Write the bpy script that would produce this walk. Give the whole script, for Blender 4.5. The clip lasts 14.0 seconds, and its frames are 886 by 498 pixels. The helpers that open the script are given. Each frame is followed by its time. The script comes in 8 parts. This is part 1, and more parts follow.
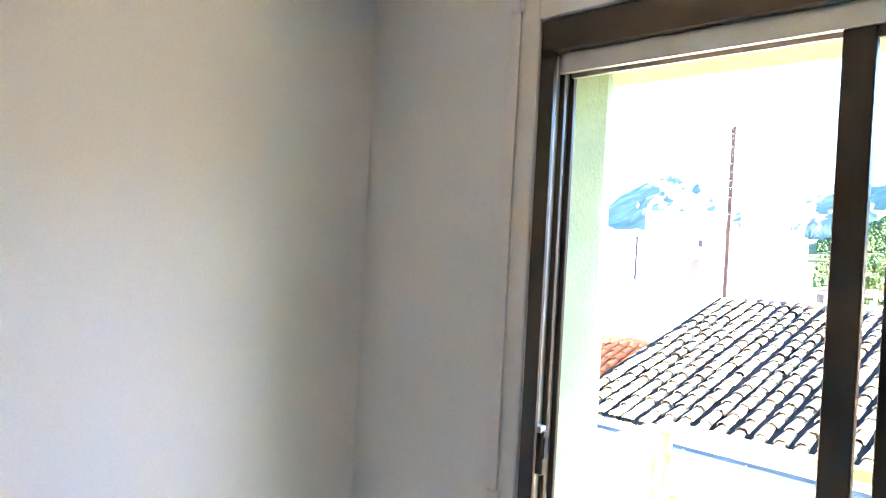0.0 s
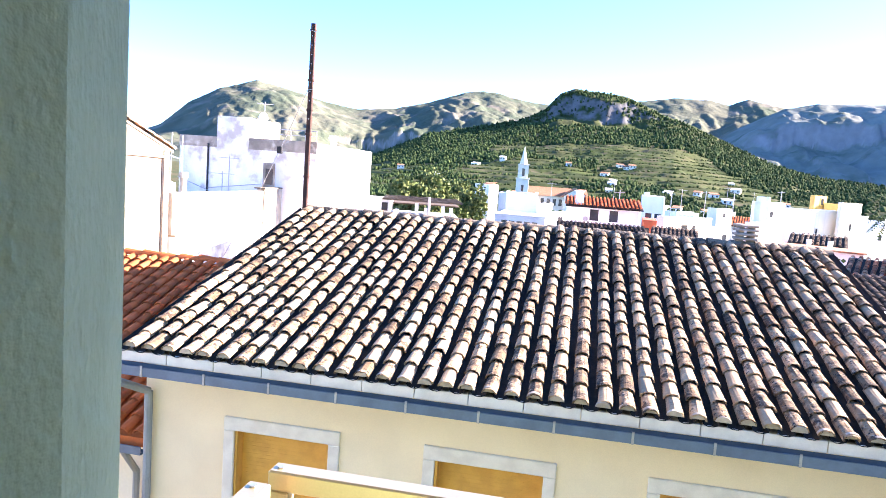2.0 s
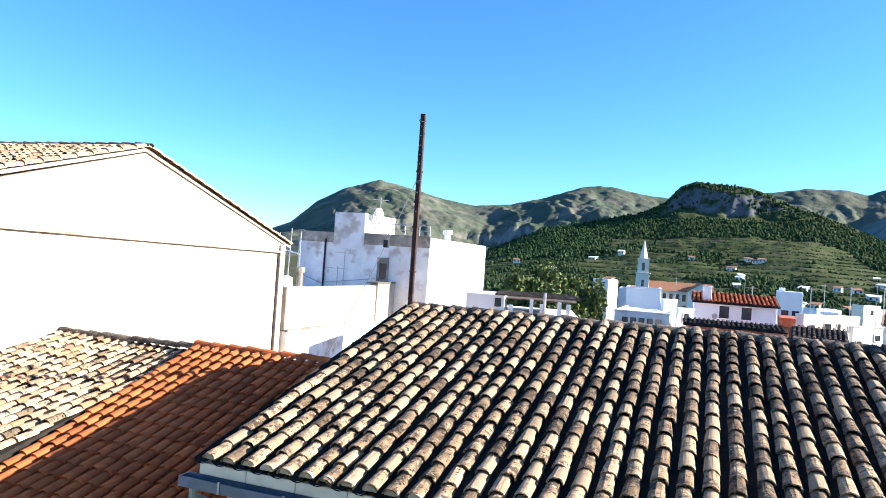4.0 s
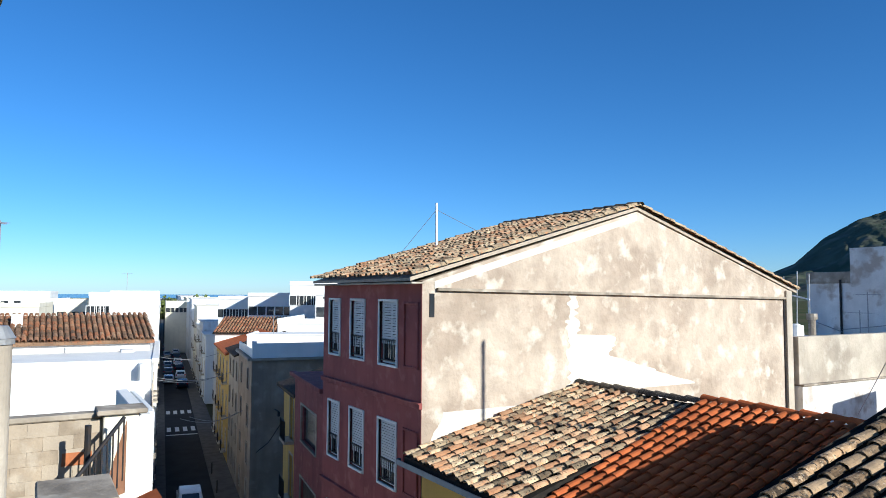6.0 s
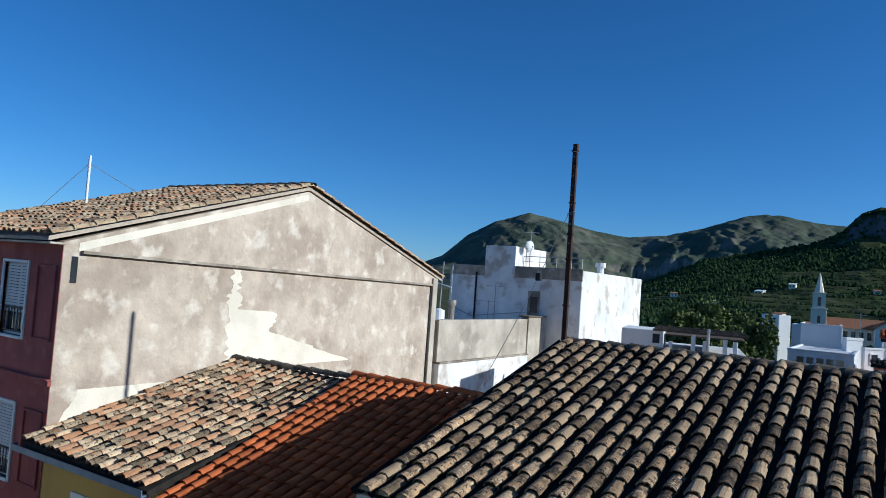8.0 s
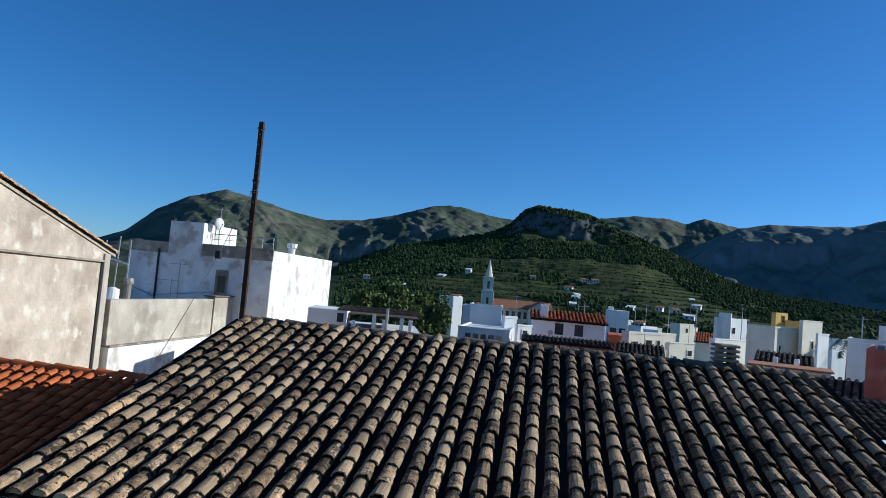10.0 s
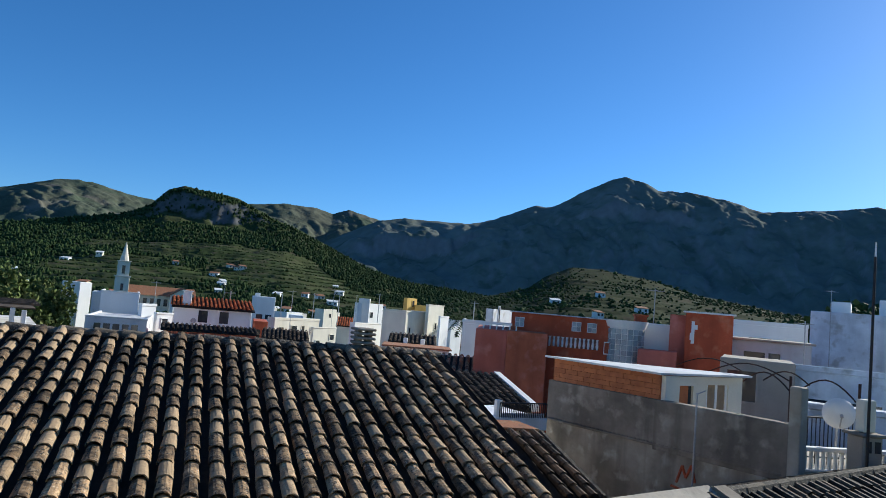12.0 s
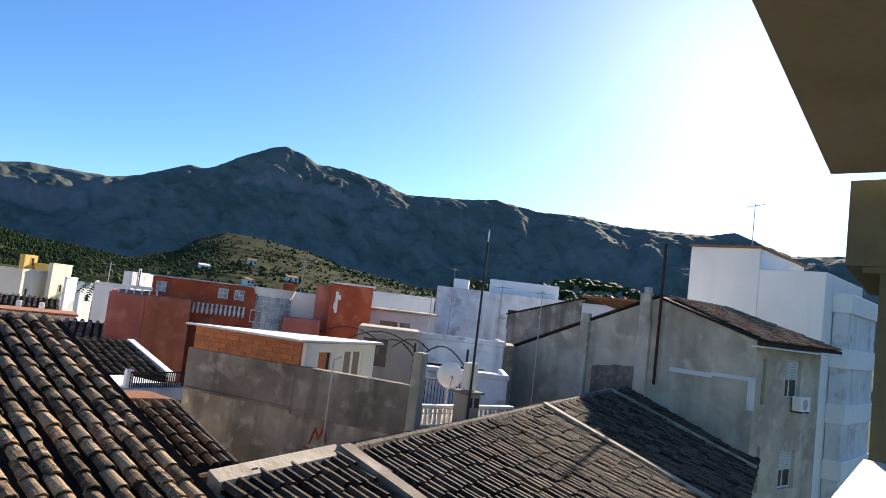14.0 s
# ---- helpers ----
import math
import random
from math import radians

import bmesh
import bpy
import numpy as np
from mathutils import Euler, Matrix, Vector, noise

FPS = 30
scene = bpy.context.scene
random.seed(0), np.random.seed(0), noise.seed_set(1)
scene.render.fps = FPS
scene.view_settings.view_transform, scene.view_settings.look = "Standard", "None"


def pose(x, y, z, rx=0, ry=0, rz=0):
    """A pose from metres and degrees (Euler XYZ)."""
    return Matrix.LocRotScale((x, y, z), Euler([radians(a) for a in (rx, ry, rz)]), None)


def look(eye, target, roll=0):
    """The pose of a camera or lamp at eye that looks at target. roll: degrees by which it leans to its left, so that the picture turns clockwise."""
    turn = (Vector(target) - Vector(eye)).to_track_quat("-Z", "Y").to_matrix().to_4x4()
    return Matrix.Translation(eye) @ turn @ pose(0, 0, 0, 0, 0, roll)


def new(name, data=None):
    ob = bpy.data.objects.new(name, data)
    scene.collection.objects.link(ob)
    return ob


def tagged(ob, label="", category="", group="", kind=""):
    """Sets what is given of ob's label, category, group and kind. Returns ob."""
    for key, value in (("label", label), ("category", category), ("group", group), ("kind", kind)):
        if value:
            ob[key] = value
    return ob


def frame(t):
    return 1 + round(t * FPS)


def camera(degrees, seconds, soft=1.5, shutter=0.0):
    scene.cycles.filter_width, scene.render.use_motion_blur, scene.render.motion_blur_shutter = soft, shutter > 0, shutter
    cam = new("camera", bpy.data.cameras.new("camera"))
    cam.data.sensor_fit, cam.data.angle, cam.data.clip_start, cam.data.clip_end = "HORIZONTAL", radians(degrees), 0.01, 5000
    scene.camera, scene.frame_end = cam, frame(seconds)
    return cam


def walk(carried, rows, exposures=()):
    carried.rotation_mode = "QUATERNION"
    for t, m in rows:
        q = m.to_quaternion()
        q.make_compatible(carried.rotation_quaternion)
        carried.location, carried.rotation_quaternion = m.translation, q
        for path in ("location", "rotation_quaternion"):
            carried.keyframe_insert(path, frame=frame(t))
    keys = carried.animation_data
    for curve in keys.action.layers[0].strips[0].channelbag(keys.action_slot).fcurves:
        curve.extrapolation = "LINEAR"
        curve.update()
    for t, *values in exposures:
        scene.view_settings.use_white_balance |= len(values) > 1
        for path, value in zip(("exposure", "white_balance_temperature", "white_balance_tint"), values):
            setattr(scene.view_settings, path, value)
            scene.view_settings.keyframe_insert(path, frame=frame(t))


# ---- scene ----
cam = camera(64.57, 14.0, soft=0.6, shutter=0.06)

# seconds, eye in metres, yaw, pitch, roll in degrees
PATH = (
    (0, 1.050, -2.671, 15.411, 45.11, -0.86, -3.01),
    (0.3, 0.906, -2.375, 15.413, 38.77, -1.20, -2.52),
    (0.6, 0.727, -2.156, 15.401, 31.80, -5.57, -2.21),
    (1, 0.540, -1.844, 15.382, 26.05, -6.78, -3.05),
    (1.5, 0.344, -1.495, 15.352, 17.74, -6.94, -3.48),
    (2, 0.224, -1.247, 15.340, 11.21, -6.06, -4.05),
    (2.2, 0.206, -1.097, 15.350, 10.33, -5.57, -4.47),
    (4.3, -0.039, -0.155, 15.341, 26.28, 2.26, -2.97),
    (4.5, -0.063, -0.168, 15.339, 31.17, 2.92, -1.80),
    (5, -0.056, -0.089, 15.334, 43.43, 3.79, 0.65),
    (5.5, -0.072, -0.036, 15.341, 54.35, 3.75, 0.69),
    (6, -0.088, -0.058, 15.361, 59.71, 3.63, -0.29),
    (6.5, -0.081, -0.044, 15.368, 60.30, 3.44, -0.76),
    (7, -0.068, -0.016, 15.365, 52.95, 3.57, -3.51),
    (7.5, -0.089, -0.039, 15.348, 42.45, 3.45, -4.35),
    (8, -0.097, -0.046, 15.345, 32.88, 2.82, -4.08),
    (8.2, -0.128, -0.103, 15.355, 29.42, 2.56, -4.46),
    (10.3, 0.232, -0.051, 15.337, 5.03, 3.49, -5.15),
    (10.5, 0.228, -0.023, 15.355, 2.47, 3.64, -5.33),
    (11, 0.237, -0.078, 15.349, -5.52, 4.14, -5.51),
    (11.5, 0.193, -0.138, 15.352, -13.26, 4.51, -5.12),
    (12, 0.193, -0.162, 15.347, -19.89, 4.64, -4.94),
    (12.5, 0.205, -0.176, 15.344, -26.60, 4.74, -4.94),
    (13, 0.222, -0.181, 15.353, -33.91, 4.68, -4.85),
    (13.5, 0.211, -0.200, 15.348, -40.97, 4.79, -6.21),
    (14, 0.243, -0.223, 15.351, -47.98, 4.99, -6.84),
)
# seconds, stops, kelvin, tint
EXPOSURE = (
    (0.0, 5.9, 7700, 19), (0.3, 5.5, 7400, 19), (0.6, 4.95, 7100, 21), (1.0, 4.05, 6700, 23), (1.5, 3.33, 6700, 26), (2.0, 3.12, 6700, 27), (2.2, 2.9, 6700, 24), (4.3, 1.65, 6100, 8), (4.5, 1.5, 6000, 6),
    (5.0, 1.03, 5900, 4), (5.5, 0.75, 5800, 4), (6.0, 0.5, 5800, 4), (6.5, 0.36, 5750, 4), (7.0, 0.28, 5650, 4), (7.5, 0.16, 5550, 4), (8.0, 0.02, 5400, 3), (10.3, 0.15, 5550, 3), (11.0, 0.25, 5700, 3),
    (12.0, 0.5, 6000, 4), (12.5, 0.64, 6600, 8), (13.0, 0.84, 7050, 11), (13.5, 1.03, 7450, 13), (14.0, 1.13, 7400, 13),
)
walk(cam, [(t, pose(x, y, z, 90 + p, r, yaw)) for t, x, y, z, yaw, p, r in PATH], EXPOSURE)

# ---- sky, sun ----
SUN_AZ, SUN_EL = 70.5, 22.9          # degrees clockwise from +y, above the horizon
world = bpy.data.worlds.new("sky")
scene.world = world
world.use_nodes = True
wt = world.node_tree
sky = wt.nodes.new("ShaderNodeTexSky")
sky.sky_type = "NISHITA"
sky.sun_disc = False
sky.sun_elevation, sky.sun_rotation = radians(SUN_EL), radians(SUN_AZ)
sky.altitude, sky.air_density, sky.dust_density, sky.ozone_density = 2000, 1.0, 1.2, 6.5
deep = wt.nodes.new("ShaderNodeHueSaturation")
deep.inputs["Saturation"].default_value = 1.1
wt.links.new(sky.outputs[0], deep.inputs["Color"])
wt.links.new(deep.outputs[0], wt.nodes["Background"].inputs[0])
wt.nodes["Background"].inputs[1].default_value = 0.1
sun = new("sun", bpy.data.lights.new("sun", "SUN"))
sun.data.energy, sun.data.angle, sun.data.color = 5.0, radians(0.53), (1.0, 0.92, 0.80)
sun.matrix_world = look((0, 0, 60), (-math.sin(radians(SUN_AZ)), -math.cos(radians(SUN_AZ)), 60 - math.tan(radians(SUN_EL))))

# ---- materials ----


def surf(name, base, second=None, third=None, scale=3.0, fine=40.0, bump=0.3, depth=0.01, rough=0.85, metal=0.0, vary=0.0, island=0.0, streak=0.0, spots=0.0, spec=0.3, low=0.42, high=0.62, mottle=0.0, lichen=0.0, steep=None, cut=(0.55, 0.8)):
    """A procedural surface: two large-scale tones, fine grain, dark streaks that run down, spots of lichen or dirt, relief."""
    m = bpy.data.materials.new(name)
    m.use_nodes = True
    nt = m.node_tree
    n, l = nt.nodes, nt.links
    b = n["Principled BSDF"]
    b.inputs["Roughness"].default_value, b.inputs["Metallic"].default_value = rough, metal
    b.inputs["Specular IOR Level"].default_value = spec
    second = second or tuple(c * 0.8 for c in base)
    tc = n.new("ShaderNodeTexCoord")
    geo = n.new("ShaderNodeNewGeometry")
    where = geo.outputs["Position"]

    def noise_node(s, detail=4.0, stretch=None):
        k = n.new("ShaderNodeTexNoise")
        k.inputs["Scale"].default_value, k.inputs["Detail"].default_value = s, detail
        if stretch:
            mp = n.new("ShaderNodeMapping")
            mp.inputs["Scale"].default_value = stretch
            l.new(where, mp.inputs[0])
            l.new(mp.outputs[0], k.inputs["Vector"])
        else:
            l.new(where, k.inputs["Vector"])
        return k.outputs["Fac"]

    def ramp(fac, a, z):
        r = n.new("ShaderNodeMapRange")
        r.inputs[1].default_value, r.inputs[2].default_value = a, z
        l.new(fac, r.inputs[0])
        return r.outputs[0]

    def mix(fac, a, c, mode="MIX"):
        x = n.new("ShaderNodeMix")
        x.data_type, x.blend_type = "RGBA", mode
        for sock, v in ((x.inputs[0], fac), (x.inputs[6], a), (x.inputs[7], c)):
            if isinstance(v, (int, float)):
                sock.default_value = v
            elif isinstance(v, tuple):
                sock.default_value = (*v, 1)
            else:
                l.new(v, sock)
        return x.outputs[2]

    big, small = noise_node(scale), noise_node(fine, 3.0)
    col = mix(ramp(big, low, high), tuple(base), tuple(second))
    if third:
        col = mix(ramp(noise_node(scale * 2.7, 5.0), 0.55, 0.68), col, tuple(third))
    col = mix(0.35, col, mix(small, (0.72, 0.72, 0.72), (1.25, 1.25, 1.25)), "MULTIPLY")
    if steep:
        sx = n.new("ShaderNodeSeparateXYZ")
        l.new(geo.outputs["Normal"], sx.inputs[0])
        wob = n.new("ShaderNodeMath")
        wob.operation, wob.inputs[1].default_value = "MULTIPLY_ADD", 0.5
        l.new(noise_node(scale * 6, 6.0), wob.inputs[0])
        l.new(sx.outputs["Z"], wob.inputs[2])
        col = mix(ramp(wob.outputs[0], cut[0] + 0.25, cut[1] + 0.25), mix(small, tuple(c * 0.6 for c in steep), tuple(steep)), col)
    if mottle:
        blot_ = ramp(noise_node(scale * 3.2, 7.0), 0.3, 0.7)
        col = mix(mottle, col, mix(blot_, (0.62, 0.61, 0.60), (1.3, 1.3, 1.3)), "MULTIPLY")
    if streak:
        s = ramp(noise_node(scale * 1.5, 4.0, (1.6, 1.6, 0.12)), 0.5, 0.75)
        sm = n.new("ShaderNodeMath")
        sm.operation = "MULTIPLY"
        sm.inputs[1].default_value = streak
        l.new(s, sm.inputs[0])
        col = mix(sm.outputs[0], col, tuple(c * 0.35 for c in base))
    if spots:
        v = ramp(noise_node(fine * 0.45, 6.0), 0.56, 0.64)
        sm = n.new("ShaderNodeMath")
        sm.operation = "MULTIPLY"
        sm.inputs[1].default_value = spots
        l.new(v, sm.inputs[0])
        col = mix(sm.outputs[0], col, (0.035, 0.032, 0.028))
    if lichen:
        v = ramp(noise_node(fine * 0.8, 5.0), 0.60, 0.66)
        sm = n.new("ShaderNodeMath")
        sm.operation = "MULTIPLY"
        sm.inputs[1].default_value = lichen
        l.new(v, sm.inputs[0])
        col = mix(sm.outputs[0], col, (0.50, 0.47, 0.40))
    for amount, source in ((vary, None), (island, geo)):
        if amount:
            if source is None:
                rnd = n.new("ShaderNodeObjectInfo").outputs["Random"]
            else:
                rnd = geo.outputs["Random Per Island"]
            r = n.new("ShaderNodeMapRange")
            r.inputs[3].default_value, r.inputs[4].default_value = 1 - amount, 1 + amount * 0.6
            l.new(rnd, r.inputs[0])
            cc = n.new("ShaderNodeCombineColor")
            for i in range(3):
                l.new(r.outputs[0], cc.inputs[i])
            col = mix(1.0, col, cc.outputs[0], "MULTIPLY")
            if third:
                w = n.new("ShaderNodeTexWhiteNoise")
                w.noise_dimensions = "1D"
                l.new(rnd, w.inputs["W"])
                col = mix(ramp(w.outputs["Value"], 0.6, 0.85), col, mix(0.6, col, tuple(third)))
    l.new(col, b.inputs["Base Color"])
    if bump:
        bp = n.new("ShaderNodeBump")
        bp.inputs["Strength"].default_value, bp.inputs["Distance"].default_value = bump, depth
        l.new(small, bp.inputs["Height"])
        l.new(bp.outputs[0], b.inputs["Normal"])
    return m


def glass(name, tint=(0.9, 0.95, 0.95)):
    m = bpy.data.materials.new(name)
    m.use_nodes = True
    b = m.node_tree.nodes["Principled BSDF"]
    b.inputs["Base Color"].default_value = (*tint, 1)
    b.inputs["Transmission Weight"].default_value, b.inputs["Roughness"].default_value, b.inputs["IOR"].default_value = 1.0, 0.02, 1.02
    return m


# Spots are lichen; they and the dark tone also stand in for tile shade.
TILE_OLD = surf("old_roof_tile", (0.385, 0.245, 0.132), (0.09, 0.06, 0.038), (0.52, 0.37, 0.225), 6, 55, 0.9, 0.014, 0.95, vary=0.6, island=0.6, spots=1.0, lichen=0.5)
TILE_MIXED = surf("mixed_roof_tile", (0.54, 0.405, 0.25), (0.33, 0.235, 0.145), (0.54, 0.25, 0.12), 4, 45, 0.7, 0.012, 0.95, island=0.65, spots=0.9, lichen=0.4)
TILE_ORANGE = surf("new_orange_tile", (0.53, 0.145, 0.047), (0.42, 0.11, 0.038), None, 4, 40, 0.3, 0.006, 0.9, vary=0.25, island=0.3, spec=0.15)
TILE_RED = surf("red_roof_tile", (0.42, 0.17, 0.08), (0.30, 0.14, 0.08), (0.42, 0.30, 0.18), 2, 30, 0.5, 0.012, 0.95, island=0.5, spots=0.35)
TILE_BROWN = surf("brown_roof_tile", (0.34, 0.205, 0.12), (0.22, 0.135, 0.085), (0.44, 0.17, 0.075), 1.2, 30, 0.5, 0.012, 0.95, island=0.45, spots=0.5)
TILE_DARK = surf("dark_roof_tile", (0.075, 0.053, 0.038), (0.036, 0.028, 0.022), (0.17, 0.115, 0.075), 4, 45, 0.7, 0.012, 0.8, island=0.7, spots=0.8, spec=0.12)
# Near-black, so the shade between cover tiles is put into the colour.
CHANNEL_SHADE = surf("channel_tile_painted_shade", (0.026, 0.021, 0.017), (0.016, 0.014, 0.012), None, 8, 50, 0.6, 0.01, 0.95)
MORTAR = surf("mortar", (0.46, 0.39, 0.31), (0.38, 0.32, 0.26), None, 10, 70, 0.5, 0.006, 0.95, vary=0.2)
RIDGE_TILE = surf("lichen_ridge_tile", (0.11, 0.09, 0.07), (0.06, 0.052, 0.043), (0.22, 0.175, 0.125), 7, 50, 0.9, 0.015, 0.95, vary=0.4, spots=0.8, lichen=0.4)
CREAM = surf("cream_stucco", (0.80, 0.66, 0.46), (0.76, 0.62, 0.43), None, 1.5, 90, 0.25, 0.003, 0.9)
WHITE_STONE = surf("pale_stone_trim", (0.72, 0.66, 0.58), (0.64, 0.58, 0.51), None, 5, 80, 0.2, 0.003, 0.85)
SHUTTER_WOOD = surf("honey_shutter", (0.66, 0.34, 0.07), (0.58, 0.29, 0.06), None, 6, 60, 0.15, 0.002, 0.6)
GUTTER = surf("blue_grey_gutter", (0.12, 0.17, 0.24), (0.10, 0.14, 0.20), None, 4, 40, 0.1, 0.002, 0.45, 0.2)
PIPE_GREY = surf("grey_downpipe", (0.28, 0.29, 0.30), (0.24, 0.25, 0.26), None, 4, 40, 0.1, 0.002, 0.5)
RUST = surf("rusted_steel", (0.07, 0.034, 0.025), (0.04, 0.024, 0.02), None, 9, 80, 0.5, 0.004, 0.85, 0.2)
RUST_PALE = surf("rust_brown_sheet", (0.30, 0.15, 0.085), (0.22, 0.105, 0.06), None, 3, 50, 0.3, 0.003, 0.9)
RED_PLASTER = surf("faded_red_plaster", (0.33, 0.095, 0.085), (0.27, 0.08, 0.075), (0.38, 0.13, 0.115), 1.2, 60, 0.3, 0.004, 0.9, streak=0.35)
GABLE = surf("weathered_gable_render", (0.545, 0.45, 0.357), (0.39, 0.31, 0.24), (0.67, 0.59, 0.49), 0.8, 9, 0.7, 0.03, 0.95, streak=0.2, mottle=0.33)
PATCH = surf("pale_plaster_patch", (0.76, 0.69, 0.57), (0.67, 0.60, 0.49), None, 1.5, 25, 0.4, 0.01, 0.95)
CEMENT = surf("stained_cement", (0.40, 0.34, 0.27), (0.22, 0.185, 0.145), (0.50, 0.445, 0.365), 0.9, 13, 0.6, 0.02, 0.95, streak=0.8, mottle=0.35)
CEMENT_PALE = surf("pale_cement", (0.52, 0.455, 0.37), (0.38, 0.325, 0.26), (0.58, 0.52, 0.435), 0.55, 11, 0.6, 0.02, 0.95, streak=0.5, mottle=0.35)
LIMEWASH = surf("peeling_limewash", (0.82, 0.80, 0.77), (0.72, 0.70, 0.67), (0.50, 0.43, 0.37), 0.6, 20, 0.4, 0.01, 0.9, streak=0.25, mottle=0.25)
WHITE = surf("white_masonry_paint", (0.82, 0.81, 0.78), (0.77, 0.76, 0.73), None, 0.5, 25, 0.2, 0.005, 0.85, streak=0.1)
OFFWHITE = surf("aged_white_wall", (0.70, 0.70, 0.70), (0.60, 0.61, 0.62), (0.50, 0.48, 0.45), 0.5, 20, 0.3, 0.008, 0.9, streak=0.3)
PALE_CREAM = surf("pale_cream_wall", (0.76, 0.71, 0.58), (0.70, 0.65, 0.53), None, 0.6, 25, 0.2, 0.005, 0.9, streak=0.15)
PINK = surf("pink_render", (0.56, 0.17, 0.125), (0.47, 0.13, 0.08), (0.60, 0.22, 0.17), 0.5, 18, 0.3, 0.008, 0.9, streak=0.4, mottle=0.25)
TERRACOTTA = surf("terracotta_render", (0.50, 0.105, 0.045), (0.40, 0.085, 0.038), (0.54, 0.17, 0.09), 0.8, 18, 0.3, 0.008, 0.9, streak=0.5, mottle=0.3)
SOOT = surf("sooty_damp_cement", (0.20, 0.172, 0.142), (0.13, 0.113, 0.095), (0.30, 0.26, 0.215), 1.4, 16, 0.6, 0.02, 0.95, streak=0.5, mottle=0.5)
WALL_STAIN = surf("blackened_party_wall_render", (0.30, 0.25, 0.20), (0.18, 0.15, 0.12), (0.38, 0.33, 0.265), 0.8, 13, 0.6, 0.02, 0.95, streak=0.85, mottle=0.4)
RUSTY = surf("patched_orange_render", (0.50, 0.15, 0.075), (0.40, 0.115, 0.055), (0.56, 0.20, 0.14), 0.6, 18, 0.3, 0.008, 0.9, streak=0.5, mottle=0.35)
OCHRE = surf("ochre_render", (0.62, 0.42, 0.12), (0.56, 0.37, 0.11), None, 0.8, 25, 0.2, 0.006, 0.9, streak=0.2)
BEIGE = surf("beige_render", (0.42, 0.36, 0.29), (0.36, 0.31, 0.25), None, 0.8, 25, 0.2, 0.006, 0.9, streak=0.3)
GREY_BLUE = surf("blue_white_wall", (0.72, 0.75, 0.79), (0.58, 0.61, 0.66), (0.42, 0.42, 0.42), 0.6, 14, 0.4, 0.01, 0.9, streak=0.5, mottle=0.35)
CHURCH_STONE = surf("pale_church_stone", (0.80, 0.73, 0.60), (0.73, 0.66, 0.53), None, 0.4, 6, 0.2, 0.02, 0.9)
BROWN = surf("brown_render", (0.36, 0.28, 0.21), (0.285, 0.22, 0.165), (0.40, 0.32, 0.245), 0.5, 20, 0.3, 0.008, 0.9, streak=0.4, mottle=0.2)
DULL_WOOD = surf("dull_door_wood", (0.30, 0.22, 0.14), (0.24, 0.175, 0.11), None, 4, 40, 0.2, 0.003, 0.7)
BRICK = surf("hollow_clay_brick", (0.47, 0.17, 0.07), (0.38, 0.135, 0.06), None, 5, 40, 0.4, 0.006, 0.92, vary=0.12)
BLOCK = surf("concrete_block", (0.40, 0.32, 0.235), (0.31, 0.245, 0.18), (0.46, 0.385, 0.30), 1.1, 25, 0.6, 0.012, 0.95, vary=0.05, streak=0.3, mottle=0.5)
# Darker copy of GREEN; the bay's shade is put into the colour.
BAY_GREEN_SHADE = surf("green_stucco_painted_shade", (0.17, 0.175, 0.11), (0.145, 0.15, 0.095), None, 5, 100, 0.7, 0.004, 0.95)
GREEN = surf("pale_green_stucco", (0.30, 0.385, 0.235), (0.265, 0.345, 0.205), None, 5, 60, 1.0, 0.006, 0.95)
PLASTER_IN = surf("matt_off_white_wall_paint", (0.73, 0.69, 0.64), (0.71, 0.67, 0.62), None, 1.2, 160, 0.12, 0.001, 0.8)
CEILING_IN = surf("ceiling_paint", (0.86, 0.85, 0.83), (0.84, 0.83, 0.81), None, 1.2, 120, 0.1, 0.001, 0.85)
TRIM_IN = surf("white_trim_paint", (0.72, 0.66, 0.60), (0.69, 0.63, 0.57), None, 3, 120, 0.08, 0.001, 0.5)
BRONZE = surf("bronze_anodised_aluminium", (0.085, 0.065, 0.05), (0.075, 0.058, 0.045), None, 8, 200, 0.05, 0.0005, 0.35, 0.6)
ALU = surf("bare_aluminium_track", (0.55, 0.54, 0.52), (0.5, 0.49, 0.47), None, 8, 200, 0.05, 0.0005, 0.35, 0.8)
GOLD = surf("champagne_anodised_rail", (0.56, 0.45, 0.28), (0.52, 0.415, 0.255), None, 8, 200, 0.05, 0.0005, 0.35, 0.7)
BLACK = surf("black_rubber", (0.02, 0.02, 0.02), (0.025, 0.025, 0.025), None, 8, 100, 0.1, 0.001, 0.7)
TERRAZZO = surf("speckled_floor_tile", (0.60, 0.53, 0.44), (0.55, 0.48, 0.40), None, 4, 150, 0.05, 0.001, 0.35, vary=0.1)
WHITE_METAL = surf("white_painted_metal", (0.78, 0.78, 0.77), (0.73, 0.73, 0.72), None, 4, 60, 0.05, 0.001, 0.5)
IRON = surf("dark_wrought_iron", (0.03, 0.03, 0.035), (0.045, 0.035, 0.03), None, 10, 80, 0.2, 0.002, 0.6, 0.4)
GALV = surf("galvanised_metal", (0.42, 0.42, 0.42), (0.34, 0.34, 0.34), None, 8, 60, 0.1, 0.001, 0.5, 0.5)
BLIND = surf("pale_roller_blind", (0.62, 0.62, 0.62), (0.56, 0.56, 0.56), None, 3, 40, 0.1, 0.002, 0.7)
WINDOW_DARK = surf("dark_window_glass", (0.03, 0.035, 0.04), (0.05, 0.055, 0.06), None, 1, 10, 0.0, 0.001, 0.08, spec=0.6)
GLASS = glass("clear_pane")
